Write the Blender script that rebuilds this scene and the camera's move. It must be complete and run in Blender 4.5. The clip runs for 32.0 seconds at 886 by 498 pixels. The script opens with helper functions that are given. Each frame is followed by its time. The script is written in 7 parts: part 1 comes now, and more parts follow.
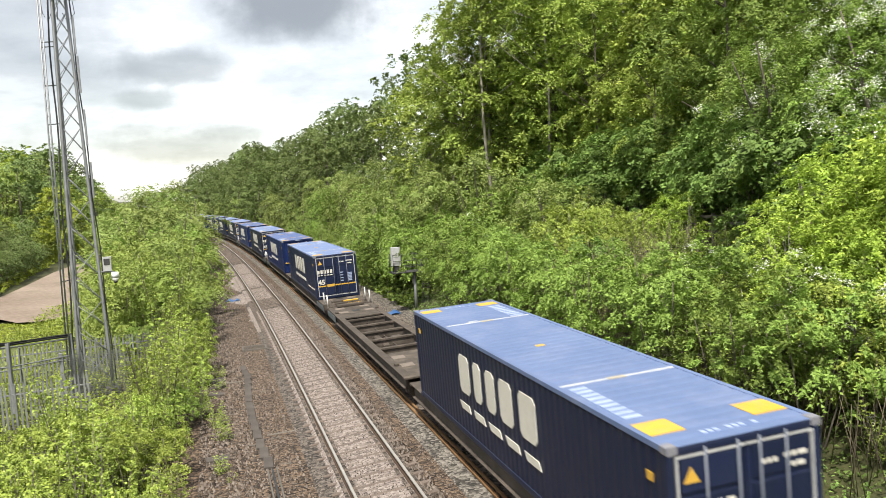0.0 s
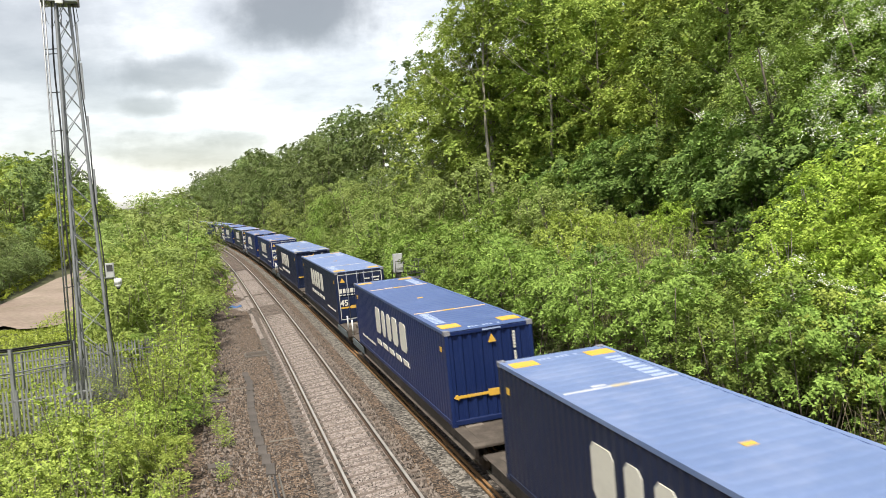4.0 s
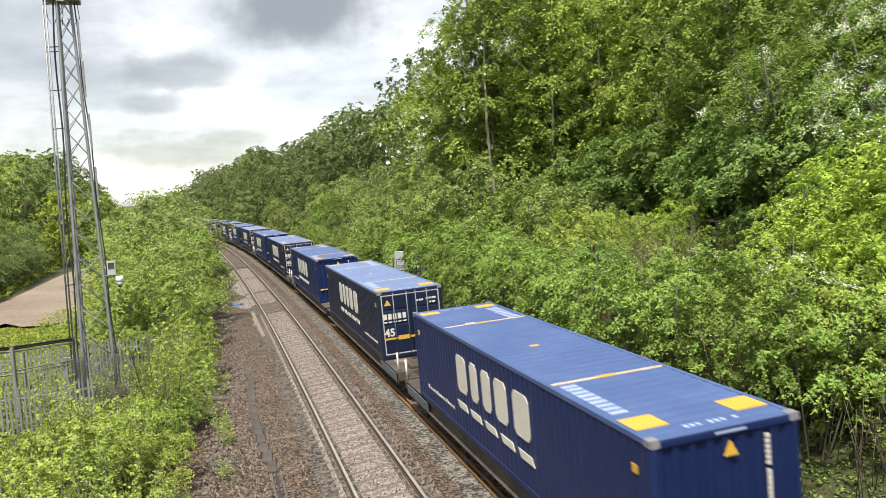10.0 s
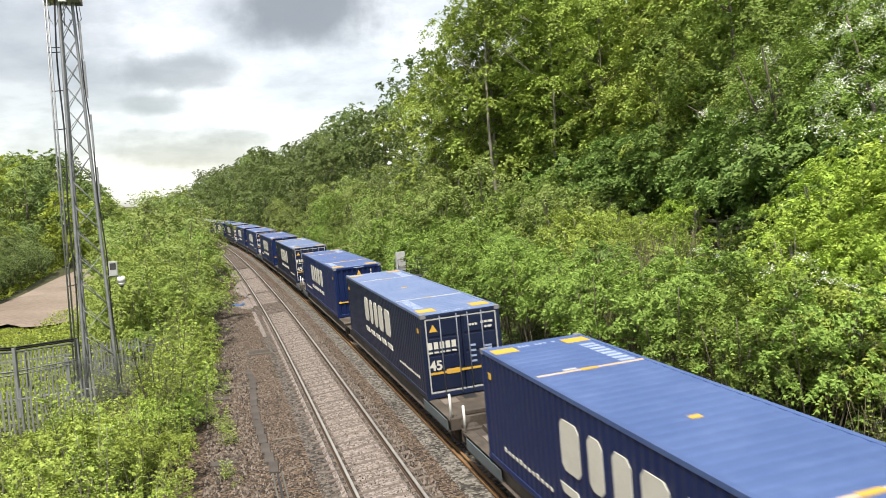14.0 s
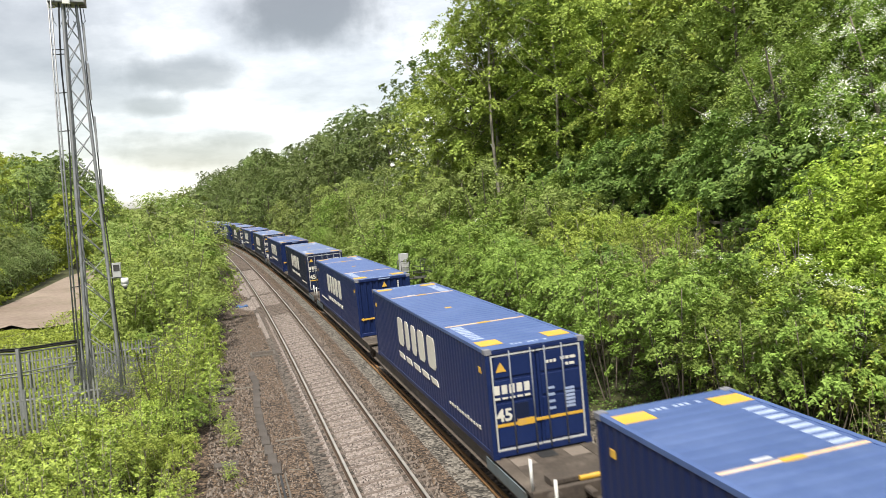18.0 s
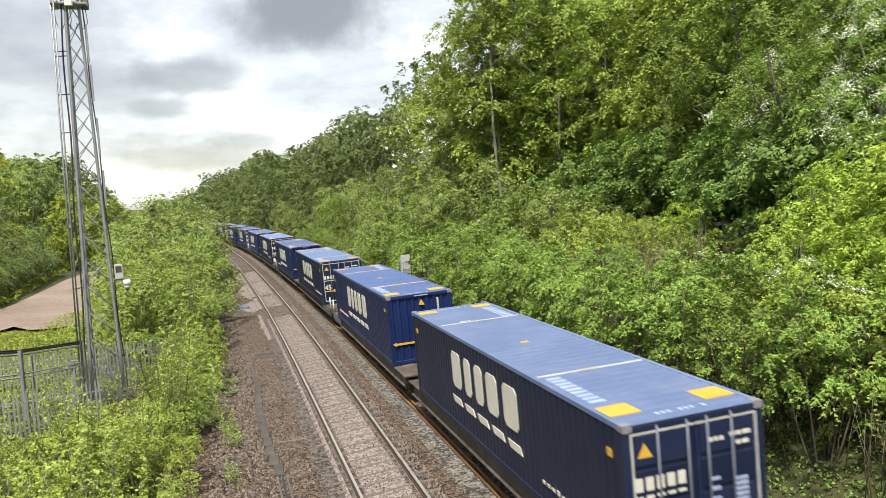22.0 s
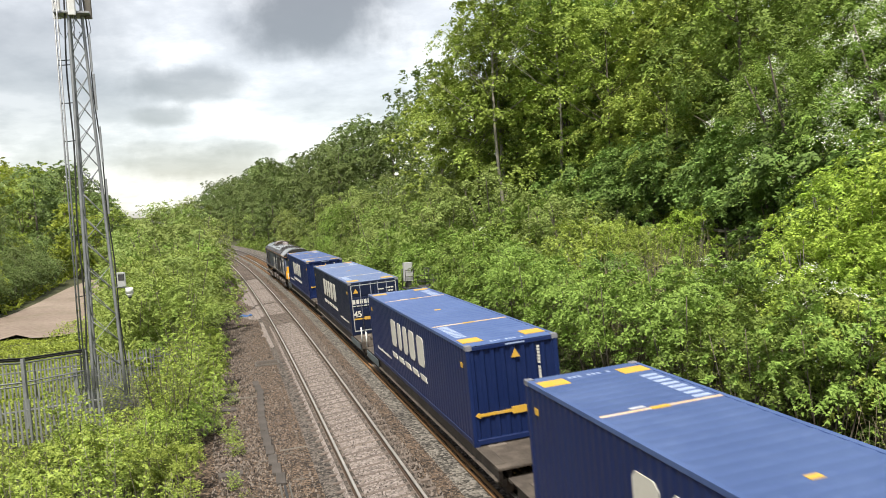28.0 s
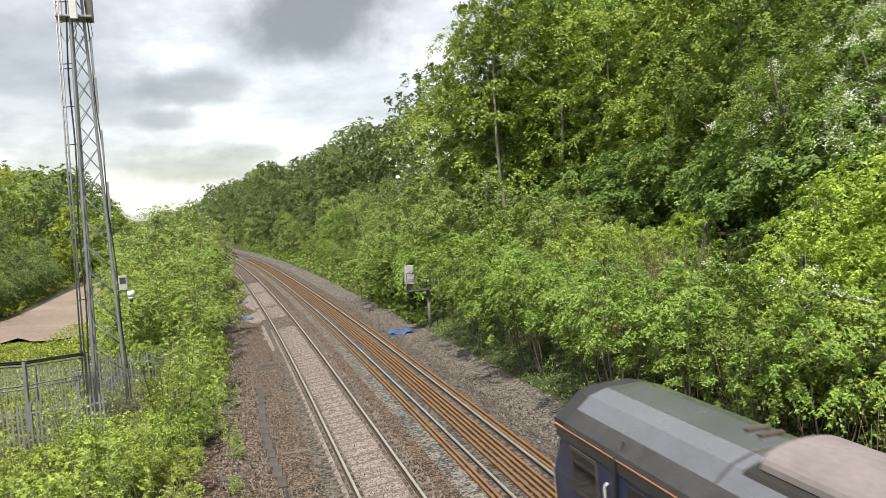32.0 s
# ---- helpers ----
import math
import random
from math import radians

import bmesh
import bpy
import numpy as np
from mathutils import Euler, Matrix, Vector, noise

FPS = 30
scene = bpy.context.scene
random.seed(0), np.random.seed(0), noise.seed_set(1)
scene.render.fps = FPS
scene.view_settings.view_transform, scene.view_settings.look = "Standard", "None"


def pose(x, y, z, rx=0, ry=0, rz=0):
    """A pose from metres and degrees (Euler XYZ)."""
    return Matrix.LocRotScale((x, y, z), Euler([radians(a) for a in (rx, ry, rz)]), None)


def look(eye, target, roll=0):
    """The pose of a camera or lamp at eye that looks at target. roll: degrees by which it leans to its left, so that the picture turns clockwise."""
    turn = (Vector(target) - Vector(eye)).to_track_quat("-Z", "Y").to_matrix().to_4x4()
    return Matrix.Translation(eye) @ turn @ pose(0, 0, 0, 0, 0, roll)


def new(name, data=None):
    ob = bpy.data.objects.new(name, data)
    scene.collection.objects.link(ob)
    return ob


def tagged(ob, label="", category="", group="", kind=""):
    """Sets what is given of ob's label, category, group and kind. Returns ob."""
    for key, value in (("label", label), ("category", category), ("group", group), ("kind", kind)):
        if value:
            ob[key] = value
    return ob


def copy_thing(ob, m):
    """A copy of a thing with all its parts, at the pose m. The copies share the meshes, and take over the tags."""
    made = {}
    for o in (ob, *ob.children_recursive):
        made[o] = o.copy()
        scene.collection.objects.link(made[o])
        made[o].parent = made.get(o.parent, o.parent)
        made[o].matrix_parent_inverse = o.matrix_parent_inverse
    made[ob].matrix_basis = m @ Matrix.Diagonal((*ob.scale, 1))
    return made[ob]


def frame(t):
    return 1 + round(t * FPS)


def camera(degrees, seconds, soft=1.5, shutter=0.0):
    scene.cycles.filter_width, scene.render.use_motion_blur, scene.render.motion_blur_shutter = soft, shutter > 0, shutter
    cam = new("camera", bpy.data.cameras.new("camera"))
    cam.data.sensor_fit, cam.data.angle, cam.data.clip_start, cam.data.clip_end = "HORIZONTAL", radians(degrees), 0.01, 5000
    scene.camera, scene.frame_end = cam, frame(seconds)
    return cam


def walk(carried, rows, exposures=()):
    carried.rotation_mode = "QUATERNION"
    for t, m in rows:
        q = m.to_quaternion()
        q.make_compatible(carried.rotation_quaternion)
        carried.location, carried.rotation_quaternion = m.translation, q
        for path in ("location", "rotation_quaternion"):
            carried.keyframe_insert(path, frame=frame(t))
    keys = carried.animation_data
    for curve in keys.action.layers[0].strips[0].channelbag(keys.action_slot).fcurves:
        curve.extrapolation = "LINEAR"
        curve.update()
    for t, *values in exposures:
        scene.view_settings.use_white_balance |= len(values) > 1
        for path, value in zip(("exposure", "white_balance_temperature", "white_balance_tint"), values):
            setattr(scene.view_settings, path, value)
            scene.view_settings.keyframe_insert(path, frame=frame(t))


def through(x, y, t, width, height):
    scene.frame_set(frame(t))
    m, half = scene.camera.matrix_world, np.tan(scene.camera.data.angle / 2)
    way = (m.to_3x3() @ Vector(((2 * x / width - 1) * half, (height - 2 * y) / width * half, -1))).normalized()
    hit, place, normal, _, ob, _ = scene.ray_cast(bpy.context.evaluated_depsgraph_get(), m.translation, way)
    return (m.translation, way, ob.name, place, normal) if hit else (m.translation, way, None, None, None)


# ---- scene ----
cam = camera(59.18, 32.0, 0.85, 0.15)
EYE = (0.0, 0.0, 7.57)
# seconds, heading, pitch and lean in degrees
VIEW = [(0, -3.513, -4.682, 3.404), (1, -3.538, -4.479, 3.421), (2, -3.584, -4.309, 3.415), (3, -3.622, -4.214, 3.425),
        (3.5, -3.643, -4.18, 3.41), (5.5, -3.692, -4.354, 3.393), (6.5, -3.708, -4.388, 3.384), (8, -3.745, -4.33, 3.404),
        (9, -3.766, -4.355, 3.404), (11, -3.768, -4.356, 3.406), (12, -3.806, -4.355, 3.411), (13, -3.831, -4.349, 3.411),
        (14, -3.873, -4.325, 3.436), (14.5, -3.886, -4.326, 3.432), (16.5, -4.03, -4.213, 3.421), (18, -4.088, -4.192, 3.432),
        (19.5, -4.132, -4.074, 3.448), (21, -4.185, -4.07, 3.457), (22.5, -4.233, -4.082, 3.449), (23.5, -4.251, -4.017, 3.465),
        (24.5, -4.271, -3.894, 3.484), (25.5, -4.281, -3.791, 3.503), (27.5, -4.342, -3.537, 3.56), (28.5, -4.365, -3.517, 3.561),
        (29.5, -4.388, -3.471, 3.574), (30.5, -4.411, -3.381, 3.574), (32, -4.431, -3.288, 3.6)]
walk(cam, [(t, pose(*EYE, 90 + p, 0, -h) @ pose(0, 0, 0, 0, 0, -r)) for t, h, p, r in VIEW],
     [(0, 0.62), (5, 0.55), (20, 0.53), (32, 0.43)])

# ---- the line of the railway: distance s along it, offset l to its right ----
STEP = 0.5
LINE_S = np.arange(-760, 1000, STEP)


def build_line():
    turn = np.interp(LINE_S, [-1, 0, 25, 50, 75, 100, 150, 400, 460, 461],
                     [0, 9e-5, -9e-5, -7e-4, -3.7e-4, -6e-4, -1.11e-3, -1.11e-3, 0, 0])
    turn[LINE_S < 0] = 0
    start = int(np.argmin(abs(LINE_S)))
    head = np.cumsum(turn) * STEP
    head = head - head[start] - 0.34807
    x, y = np.cumsum(np.sin(head)) * STEP, np.cumsum(np.cos(head)) * STEP
    return x - x[start] + 3.912, y - y[start], head


LINE_X, LINE_Y, LINE_H = build_line()
NEAR_CANT, FAR_CANT, APART = 0.10, 0.037, 3.706


def on_line(s, l=0.0):
    """x, y and heading of the place s along the near track and l to its right."""
    x, y, h = (np.interp(s, LINE_S, a) for a in (LINE_X, LINE_Y, LINE_H))
    return x + np.cos(h) * l, y - np.sin(h) * l, h


def to_line(x, y):
    """s and l of places, by the nearest point of the line."""
    x, y = np.atleast_1d(x).astype(float), np.atleast_1d(y).astype(float)
    s, l = np.empty_like(x), np.empty_like(x)
    lx, ly, lh, ls = LINE_X[::4], LINE_Y[::4], LINE_H[::4], LINE_S[::4]
    for i in range(0, len(x), 2000):
        dx, dy = x[i:i + 2000, None] - lx, y[i:i + 2000, None] - ly
        j = np.argmin(dx * dx + dy * dy, axis=1)
        k = np.arange(len(j))
        s[i:i + 2000] = ls[j] + dx[k, j] * np.sin(lh[j]) + dy[k, j] * np.cos(lh[j])
        l[i:i + 2000] = dx[k, j] * np.cos(lh[j]) - dy[k, j] * np.sin(lh[j])
    return s, l


def smooth(a, b, v):
    t = np.clip((v - a) / (b - a), 0, 1)
    return t * t * (3 - 2 * t)


def ground_height(x, y):
    """The cutting: a flat bed with the wooded slope on its right and a lower hill on its left."""
    x, y = np.atleast_1d(x).astype(float), np.atleast_1d(y).astype(float)
    s, l = to_line(x, y)
    fall = 1 - smooth(300, 470, s)
    right = np.clip((l - 7.6) * 0.40, 0, 5.2) + 3.8 * smooth(22, 42, l) + 2.5 * smooth(45, 110, l)
    left = (12.0 * smooth(24.5, 43, -l) + 9 * smooth(50, 110, -l)) * (1 - 0.62 * smooth(105, 260, s))
    trench = 0.4 * smooth(-6.2, -5.0, l) * (1 - smooth(7.6, 8.6, l))
    z = -0.5 + (right + left) * fall - trench
    lump = 0.16 * np.sin(x * 0.9 + 1.3 * np.sin(y * 0.31)) * np.sin(y * 0.77 + 0.6) * smooth(9, 14, abs(l - 1.8))
    far = np.hypot(x, y)
    hills = 17 * smooth(700, 1900, far) * (0.72 + 0.28 * np.sin(np.arctan2(x, y) * 23 + 1.0))
    return z + lump + hills


def at(s, l):
    x, y, h = on_line(s, l)
    return float(x), float(y), float(ground_height(x, y)[0])


# ---- sky, sun, exposure ----
SUN_HEIGHT, SUN_TURN = radians(61), radians(188)


def view_way(x, y, head=-3.8, pitch=-4.33, lean=3.41):
    """The direction that a place of the picture has at the middle of the clip."""
    f = 784 / math.tan(radians(59.18 / 2))
    m = pose(0, 0, 0, 90 + pitch, 0, -head) @ pose(0, 0, 0, 0, 0, -lean)
    return (m.to_3x3() @ Vector(((x - 784) / f, (441 - y) / f, -1))).normalized()


def build_world():
    world = bpy.data.worlds.new("world")
    scene.world = world
    world.use_nodes = True
    n, k = world.node_tree.nodes, world.node_tree.links
    n.clear()

    def add(kind, **values):
        node = n.new(kind)
        for key, value in values.items():
            if key == "op":
                node.operation = value
            else:
                node.inputs[int(key[1:])].default_value = value
        return node

    place = n.new("ShaderNodeTexCoord")
    split = n.new("ShaderNodeSeparateXYZ")
    k.new(place.outputs["Generated"], split.inputs[0])
    up = add("ShaderNodeMath", op="ADD", i1=0.22)
    k.new(split.outputs[2], up.inputs[0])
    flat = add("ShaderNodeVectorMath", op="DIVIDE")
    spread = n.new("ShaderNodeCombineXYZ")
    for i in range(3):
        k.new(up.outputs[0], spread.inputs[i])
    k.new(place.outputs["Generated"], flat.inputs[0])
    k.new(spread.outputs[0], flat.inputs[1])
    big = n.new("ShaderNodeTexNoise")
    big.inputs["Scale"].default_value, big.inputs["Detail"].default_value, big.inputs["Roughness"].default_value = 1.9, 7, 0.58
    k.new(flat.outputs[0], big.inputs["Vector"])
    cover = n.new("ShaderNodeValToRGB")
    cover.color_ramp.elements[0].position, cover.color_ramp.elements[0].color = 0.34, (0.62, 0.59, 0.545, 1)
    cover.color_ramp.elements[1].position, cover.color_ramp.elements[1].color = 0.58, (1.25, 1.21, 1.15, 1)
    e = cover.color_ramp.elements.new(0.50)
    e.color = (0.95, 0.92, 0.87, 1)
    k.new(big.outputs["Fac"], cover.inputs[0])
    colour = cover.outputs[0]
    # the dark bellies of the clouds over the cutting: direction, half width and half height in radians, depth
    ragged = n.new("ShaderNodeTexNoise")
    ragged.inputs["Scale"].default_value, ragged.inputs["Detail"].default_value, ragged.inputs["Roughness"].default_value = 7, 6, 0.6
    k.new(place.outputs["Generated"], ragged.inputs["Vector"])
    for px, py, wide, high, deep in [(553, 0, 0.098, 0.060, 0.95), (315, 128, 0.07, 0.022, 0.7), (272, 184, 0.034, 0.013, 0.6),
                                     (330, 272, 0.12, 0.026, 0.65), (60, 120, 0.12, 0.10, 0.42), (430, 243, 0.05, 0.012, 0.45),
                                     (250, 240, 0.05, 0.008, 0.4)]:
        way = view_way(px, py)
        side = Vector((way.y, -way.x, 0)).normalized()
        over = side.cross(way)
        u, v = add("ShaderNodeVectorMath", op="DOT_PRODUCT"), add("ShaderNodeVectorMath", op="DOT_PRODUCT")
        both = n.new("ShaderNodeCombineXYZ")
        for dot, axis, size, slot in ((u, side, wide, 0), (v, over, high, 1)):
            k.new(place.outputs["Generated"], dot.inputs[0])
            dot.inputs[1].default_value = axis / size
            k.new(dot.outputs["Value"], both.inputs[slot])
        size = add("ShaderNodeVectorMath", op="LENGTH")
        k.new(both.outputs[0], size.inputs[0])
        rough = add("ShaderNodeMath", op="MULTIPLY_ADD", i1=1.9, i2=-0.95)
        k.new(ragged.outputs["Fac"], rough.inputs[0])
        total = add("ShaderNodeMath", op="ADD")
        k.new(size.outputs["Value"], total.inputs[0])
        k.new(rough.outputs[0], total.inputs[1])
        soft = n.new("ShaderNodeMapRange")
        soft.interpolation_type = "SMOOTHSTEP"
        for slot, value in zip((1, 2, 3, 4), (1.35, 0.45, 0, deep)):
            soft.inputs[slot].default_value = value
        k.new(total.outputs[0], soft.inputs[0])
        ahead = add("ShaderNodeVectorMath", op="DOT_PRODUCT")
        k.new(place.outputs["Generated"], ahead.inputs[0])
        ahead.inputs[1].default_value = way
        front = add("ShaderNodeMath", op="GREATER_THAN", i1=0.2)
        k.new(ahead.outputs["Value"], front.inputs[0])
        amount = add("ShaderNodeMath", op="MULTIPLY")
        k.new(soft.outputs[0], amount.inputs[0])
        k.new(front.outputs[0], amount.inputs[1])
        mix = n.new("ShaderNodeMix")
        mix.data_type = "RGBA"
        k.new(amount.outputs[0], mix.inputs["Factor"])
        k.new(colour, mix.inputs["A"])
        mix.inputs["B"].default_value = (0.25, 0.20, 0.12, 1)
        colour = mix.outputs["Result"]
    sky = n.new("ShaderNodeTexSky")
    sky.sky_type, sky.sun_disc, sky.sun_elevation, sky.sun_rotation = "NISHITA", False, SUN_HEIGHT, SUN_TURN
    blue, cloud = n.new("ShaderNodeBackground"), n.new("ShaderNodeBackground")
    k.new(sky.outputs[0], blue.inputs[0])
    blue.inputs[1].default_value = 0.05
    k.new(colour, cloud.inputs[0])
    cloud.inputs[1].default_value = 0.545
    sum_, out = n.new("ShaderNodeAddShader"), n.new("ShaderNodeOutputWorld")
    k.new(blue.outputs[0], sum_.inputs[0])
    k.new(cloud.outputs[0], sum_.inputs[1])
    k.new(sum_.outputs[0], out.inputs[0])


build_world()
sun = new("sun", bpy.data.lights.new("sun", "SUN"))
sun.data.energy, sun.data.angle, sun.data.color = 5.0, radians(4), (1.0, 0.95, 0.84)
# the sky's sun_rotation turns clockwise from +y
sun.matrix_world = look((0, 0, 0), (-math.sin(SUN_TURN) * math.cos(SUN_HEIGHT), -math.cos(SUN_TURN) * math.cos(SUN_HEIGHT), -math.sin(SUN_HEIGHT)))


# ---- materials ----
def material(name, c1, c2, scale=3.0, fine=40.0, rough=0.7, metal=0.0, bump=0.15, vary=0.0, dirt=None, dirt_amount=0.0, depth=0.02):
    m = bpy.data.materials.new(name)
    m.use_nodes = True
    n, k = m.node_tree.nodes, m.node_tree.links
    bsdf = n["Principled BSDF"]
    coord = n.new("ShaderNodeTexCoord")
    wide, grain = n.new("ShaderNodeTexNoise"), n.new("ShaderNodeTexNoise")
    for node, size, detail in ((wide, scale, 5), (grain, fine, 4)):
        k.new(coord.outputs["Object"], node.inputs["Vector"])
        node.inputs["Scale"].default_value, node.inputs["Detail"].default_value = size, detail
    ramp = n.new("ShaderNodeValToRGB")
    ramp.color_ramp.elements[0].position, ramp.color_ramp.elements[0].color = 0.32, (*c1, 1)
    ramp.color_ramp.elements[1].position, ramp.color_ramp.elements[1].color = 0.68, (*c2, 1)
    blend = n.new("ShaderNodeMath")
    blend.operation = "MULTIPLY_ADD"
    blend.inputs[1].default_value = 0.45
    half = n.new("ShaderNodeMath")
    half.operation = "MULTIPLY"
    half.inputs[1].default_value = 0.55
    k.new(wide.outputs["Fac"], half.inputs[0])
    k.new(grain.outputs["Fac"], blend.inputs[0])
    k.new(half.outputs[0], blend.inputs[2])
    k.new(blend.outputs[0], ramp.inputs[0])
    colour = ramp.outputs[0]
    if dirt:
        spots = n.new("ShaderNodeTexNoise")
        k.new(coord.outputs["Object"], spots.inputs["Vector"])
        spots.inputs["Scale"].default_value, spots.inputs["Detail"].default_value, spots.inputs["Roughness"].default_value = scale * 1.7, 8, 0.7
        where = n.new("ShaderNodeMapRange")
        for slot, value in zip((1, 2, 3, 4), (0.48, 0.72, 0, dirt_amount)):
            where.inputs[slot].default_value = value
        k.new(spots.outputs["Fac"], where.inputs[0])
        mix = n.new("ShaderNodeMix")
        mix.data_type = "RGBA"
        k.new(where.outputs[0], mix.inputs["Factor"])
        k.new(colour, mix.inputs["A"])
        mix.inputs["B"].default_value = (*dirt, 1)
        colour = mix.outputs["Result"]
    if vary:
        info, hsv = n.new("ShaderNodeObjectInfo"), n.new("ShaderNodeHueSaturation")
        spread = n.new("ShaderNodeMapRange")
        for slot, value in zip((3, 4), (1 - vary, 1 + vary)):
            spread.inputs[slot].default_value = value
        k.new(info.outputs["Random"], spread.inputs[0])
        k.new(spread.outputs[0], hsv.inputs["Value"])
        k.new(colour, hsv.inputs["Color"])
        colour = hsv.outputs[0]
    k.new(colour, bsdf.inputs["Base Color"])
    shine = n.new("ShaderNodeMapRange")
    for slot, value in zip((3, 4), (max(rough - 0.12, 0.03), min(rough + 0.12, 1))):
        shine.inputs[slot].default_value = value
    k.new(wide.outputs["Fac"], shine.inputs[0])
    k.new(shine.outputs[0], bsdf.inputs["Roughness"])
    bsdf.inputs["Metallic"].default_value = metal
    if bump:
        relief = n.new("ShaderNodeBump")
        relief.inputs["Strength"].default_value, relief.inputs["Distance"].default_value = bump, depth
        k.new(grain.outputs["Fac"], relief.inputs["Height"])
        k.new(relief.outputs[0], bsdf.inputs["Normal"])
    return m


def stone_material(name, dark, mid, light, size, bump=0.9):
    """Broken stone: cells of their own colour with relief."""
    m = bpy.data.materials.new(name)
    m.use_nodes = True
    n, k = m.node_tree.nodes, m.node_tree.links
    bsdf = n["Principled BSDF"]
    coord, cell, wide = n.new("ShaderNodeTexCoord"), n.new("ShaderNodeTexVoronoi"), n.new("ShaderNodeTexNoise")
    k.new(coord.outputs["Object"], cell.inputs["Vector"])
    k.new(coord.outputs["Object"], wide.inputs["Vector"])
    cell.inputs["Scale"].default_value = 0.78 / size
    wide.inputs["Scale"].default_value, wide.inputs["Detail"].default_value = 0.9, 7
    grey = n.new("ShaderNodeSeparateColor")
    k.new(cell.outputs["Color"], grey.inputs[0])
    mixed = n.new("ShaderNodeMath")
    mixed.operation = "MULTIPLY_ADD"
    mixed.inputs[1].default_value = 0.72
    k.new(grey.outputs[0], mixed.inputs[0])
    half = n.new("ShaderNodeMath")
    half.operation = "MULTIPLY"
    half.inputs[1].default_value = 0.36
    k.new(wide.outputs["Fac"], half.inputs[0])
    k.new(half.outputs[0], mixed.inputs[2])
    ramp = n.new("ShaderNodeValToRGB")
    ramp.color_ramp.elements[0].position, ramp.color_ramp.elements[0].color = 0.18, (*dark, 1)
    ramp.color_ramp.elements[1].position, ramp.color_ramp.elements[1].color = 0.82, (*light, 1)
    e = ramp.color_ramp.elements.new(0.5)
    e.color = (*mid, 1)
    k.new(mixed.outputs[0], ramp.inputs[0])
    k.new(ramp.outputs[0], bsdf.inputs["Base Color"])
    bsdf.inputs["Roughness"].default_value = 0.92
    relief = n.new("ShaderNodeBump")
    relief.inputs["Strength"].default_value, relief.inputs["Distance"].default_value = bump, size * 0.7
    relief.invert = True
    k.new(cell.outputs["Distance"], relief.inputs["Height"])
    k.new(relief.outputs[0], bsdf.inputs["Normal"])
    return m


def leaf_material(name, dark, light, through=0.35, shade=0.25, hue=0.03):
    """Leaves that let light through, each of its own green, each plant a little different."""
    m = bpy.data.materials.new(name)
    m.use_nodes = True
    n, k = m.node_tree.nodes, m.node_tree.links
    bsdf, out = n["Principled BSDF"], n["Material Output"]
    geo, info = n.new("ShaderNodeNewGeometry"), n.new("ShaderNodeObjectInfo")
    ramp = n.new("ShaderNodeValToRGB")
    ramp.color_ramp.elements[0].color, ramp.color_ramp.elements[1].color = (*dark, 1), (*light, 1)
    k.new(geo.outputs["Random Per Island"], ramp.inputs[0])
    hsv = n.new("ShaderNodeHueSaturation")
    for slot, a, b in (("Value", 1 - shade, 1 + shade), ("Hue", 0.5 - 1.3 * hue, 0.5 + 0.3 * hue)):
        spread = n.new("ShaderNodeMapRange")
        spread.inputs[3].default_value, spread.inputs[4].default_value = a, b
        k.new(info.outputs["Random"], spread.inputs[0])
        k.new(spread.outputs[0], hsv.inputs[slot])
    k.new(ramp.outputs[0], hsv.inputs["Color"])
    k.new(hsv.outputs[0], bsdf.inputs["Base Color"])
    bsdf.inputs["Roughness"].default_value = 0.6
    bsdf.inputs["Specular IOR Level"].default_value = 0.22
    glow, mix = n.new("ShaderNodeBsdfTranslucent"), n.new("ShaderNodeMixShader")
    k.new(hsv.outputs[0], glow.inputs[0])
    mix.inputs[0].default_value = through
    k.new(bsdf.outputs[0], mix.inputs[1])
    k.new(glow.outputs[0], mix.inputs[2])
    k.new(mix.outputs[0], out.inputs[0])
    return m


def glass_material():
    m = bpy.data.materials.new("cab_glass")
    m.use_nodes = True
    b = m.node_tree.nodes["Principled BSDF"]
    b.inputs["Base Color"].default_value = (0.012, 0.016, 0.018, 1)
    b.inputs["Roughness"].default_value = 0.06
    b.inputs["Specular IOR Level"].default_value = 0.3
    return m


GRASS_GROUND = material("undergrowth_ground", (0.022, 0.028, 0.008), (0.06, 0.06, 0.0176), 0.35, 5, 0.95, bump=0.6, depth=0.08)
DIRT_ROAD = material("dirt_road", (0.15, 0.108, 0.082), (0.275, 0.22, 0.18), 0.13, 3, 0.95, bump=0.3, dirt=(0.115, 0.105, 0.055), dirt_amount=0.6)
BALLAST = stone_material("ballast", (0.01211, 0.009504, 0.007574), (0.05233, 0.04276, 0.03534), (0.1294, 0.1082, 0.0909), 0.075)
BALLAST_BROWN = stone_material("cess_stone", (0.007, 0.004, 0.0022), (0.050, 0.032, 0.020), (0.145, 0.099, 0.066), 0.055)
BALLAST_DAMP_SHADE = stone_material("damp_ballast", (0.012, 0.009, 0.007), (0.05, 0.039, 0.031), (0.11, 0.09, 0.075), 0.06)
BALLAST_CLEAN = stone_material("clean_ballast", (0.0175, 0.01512, 0.0126), (0.07582, 0.06718, 0.05668), (0.1924, 0.1736, 0.1496), 0.07)
BALLAST_PALE = stone_material("dusted_ballast", (0.085, 0.068, 0.06), (0.175, 0.145, 0.13), (0.275, 0.235, 0.212), 0.055, 0.7)
SHOULDER = stone_material("shoulder_stone", (0.016, 0.0132, 0.0108), (0.076, 0.066, 0.055), (0.197, 0.174, 0.149), 0.06)
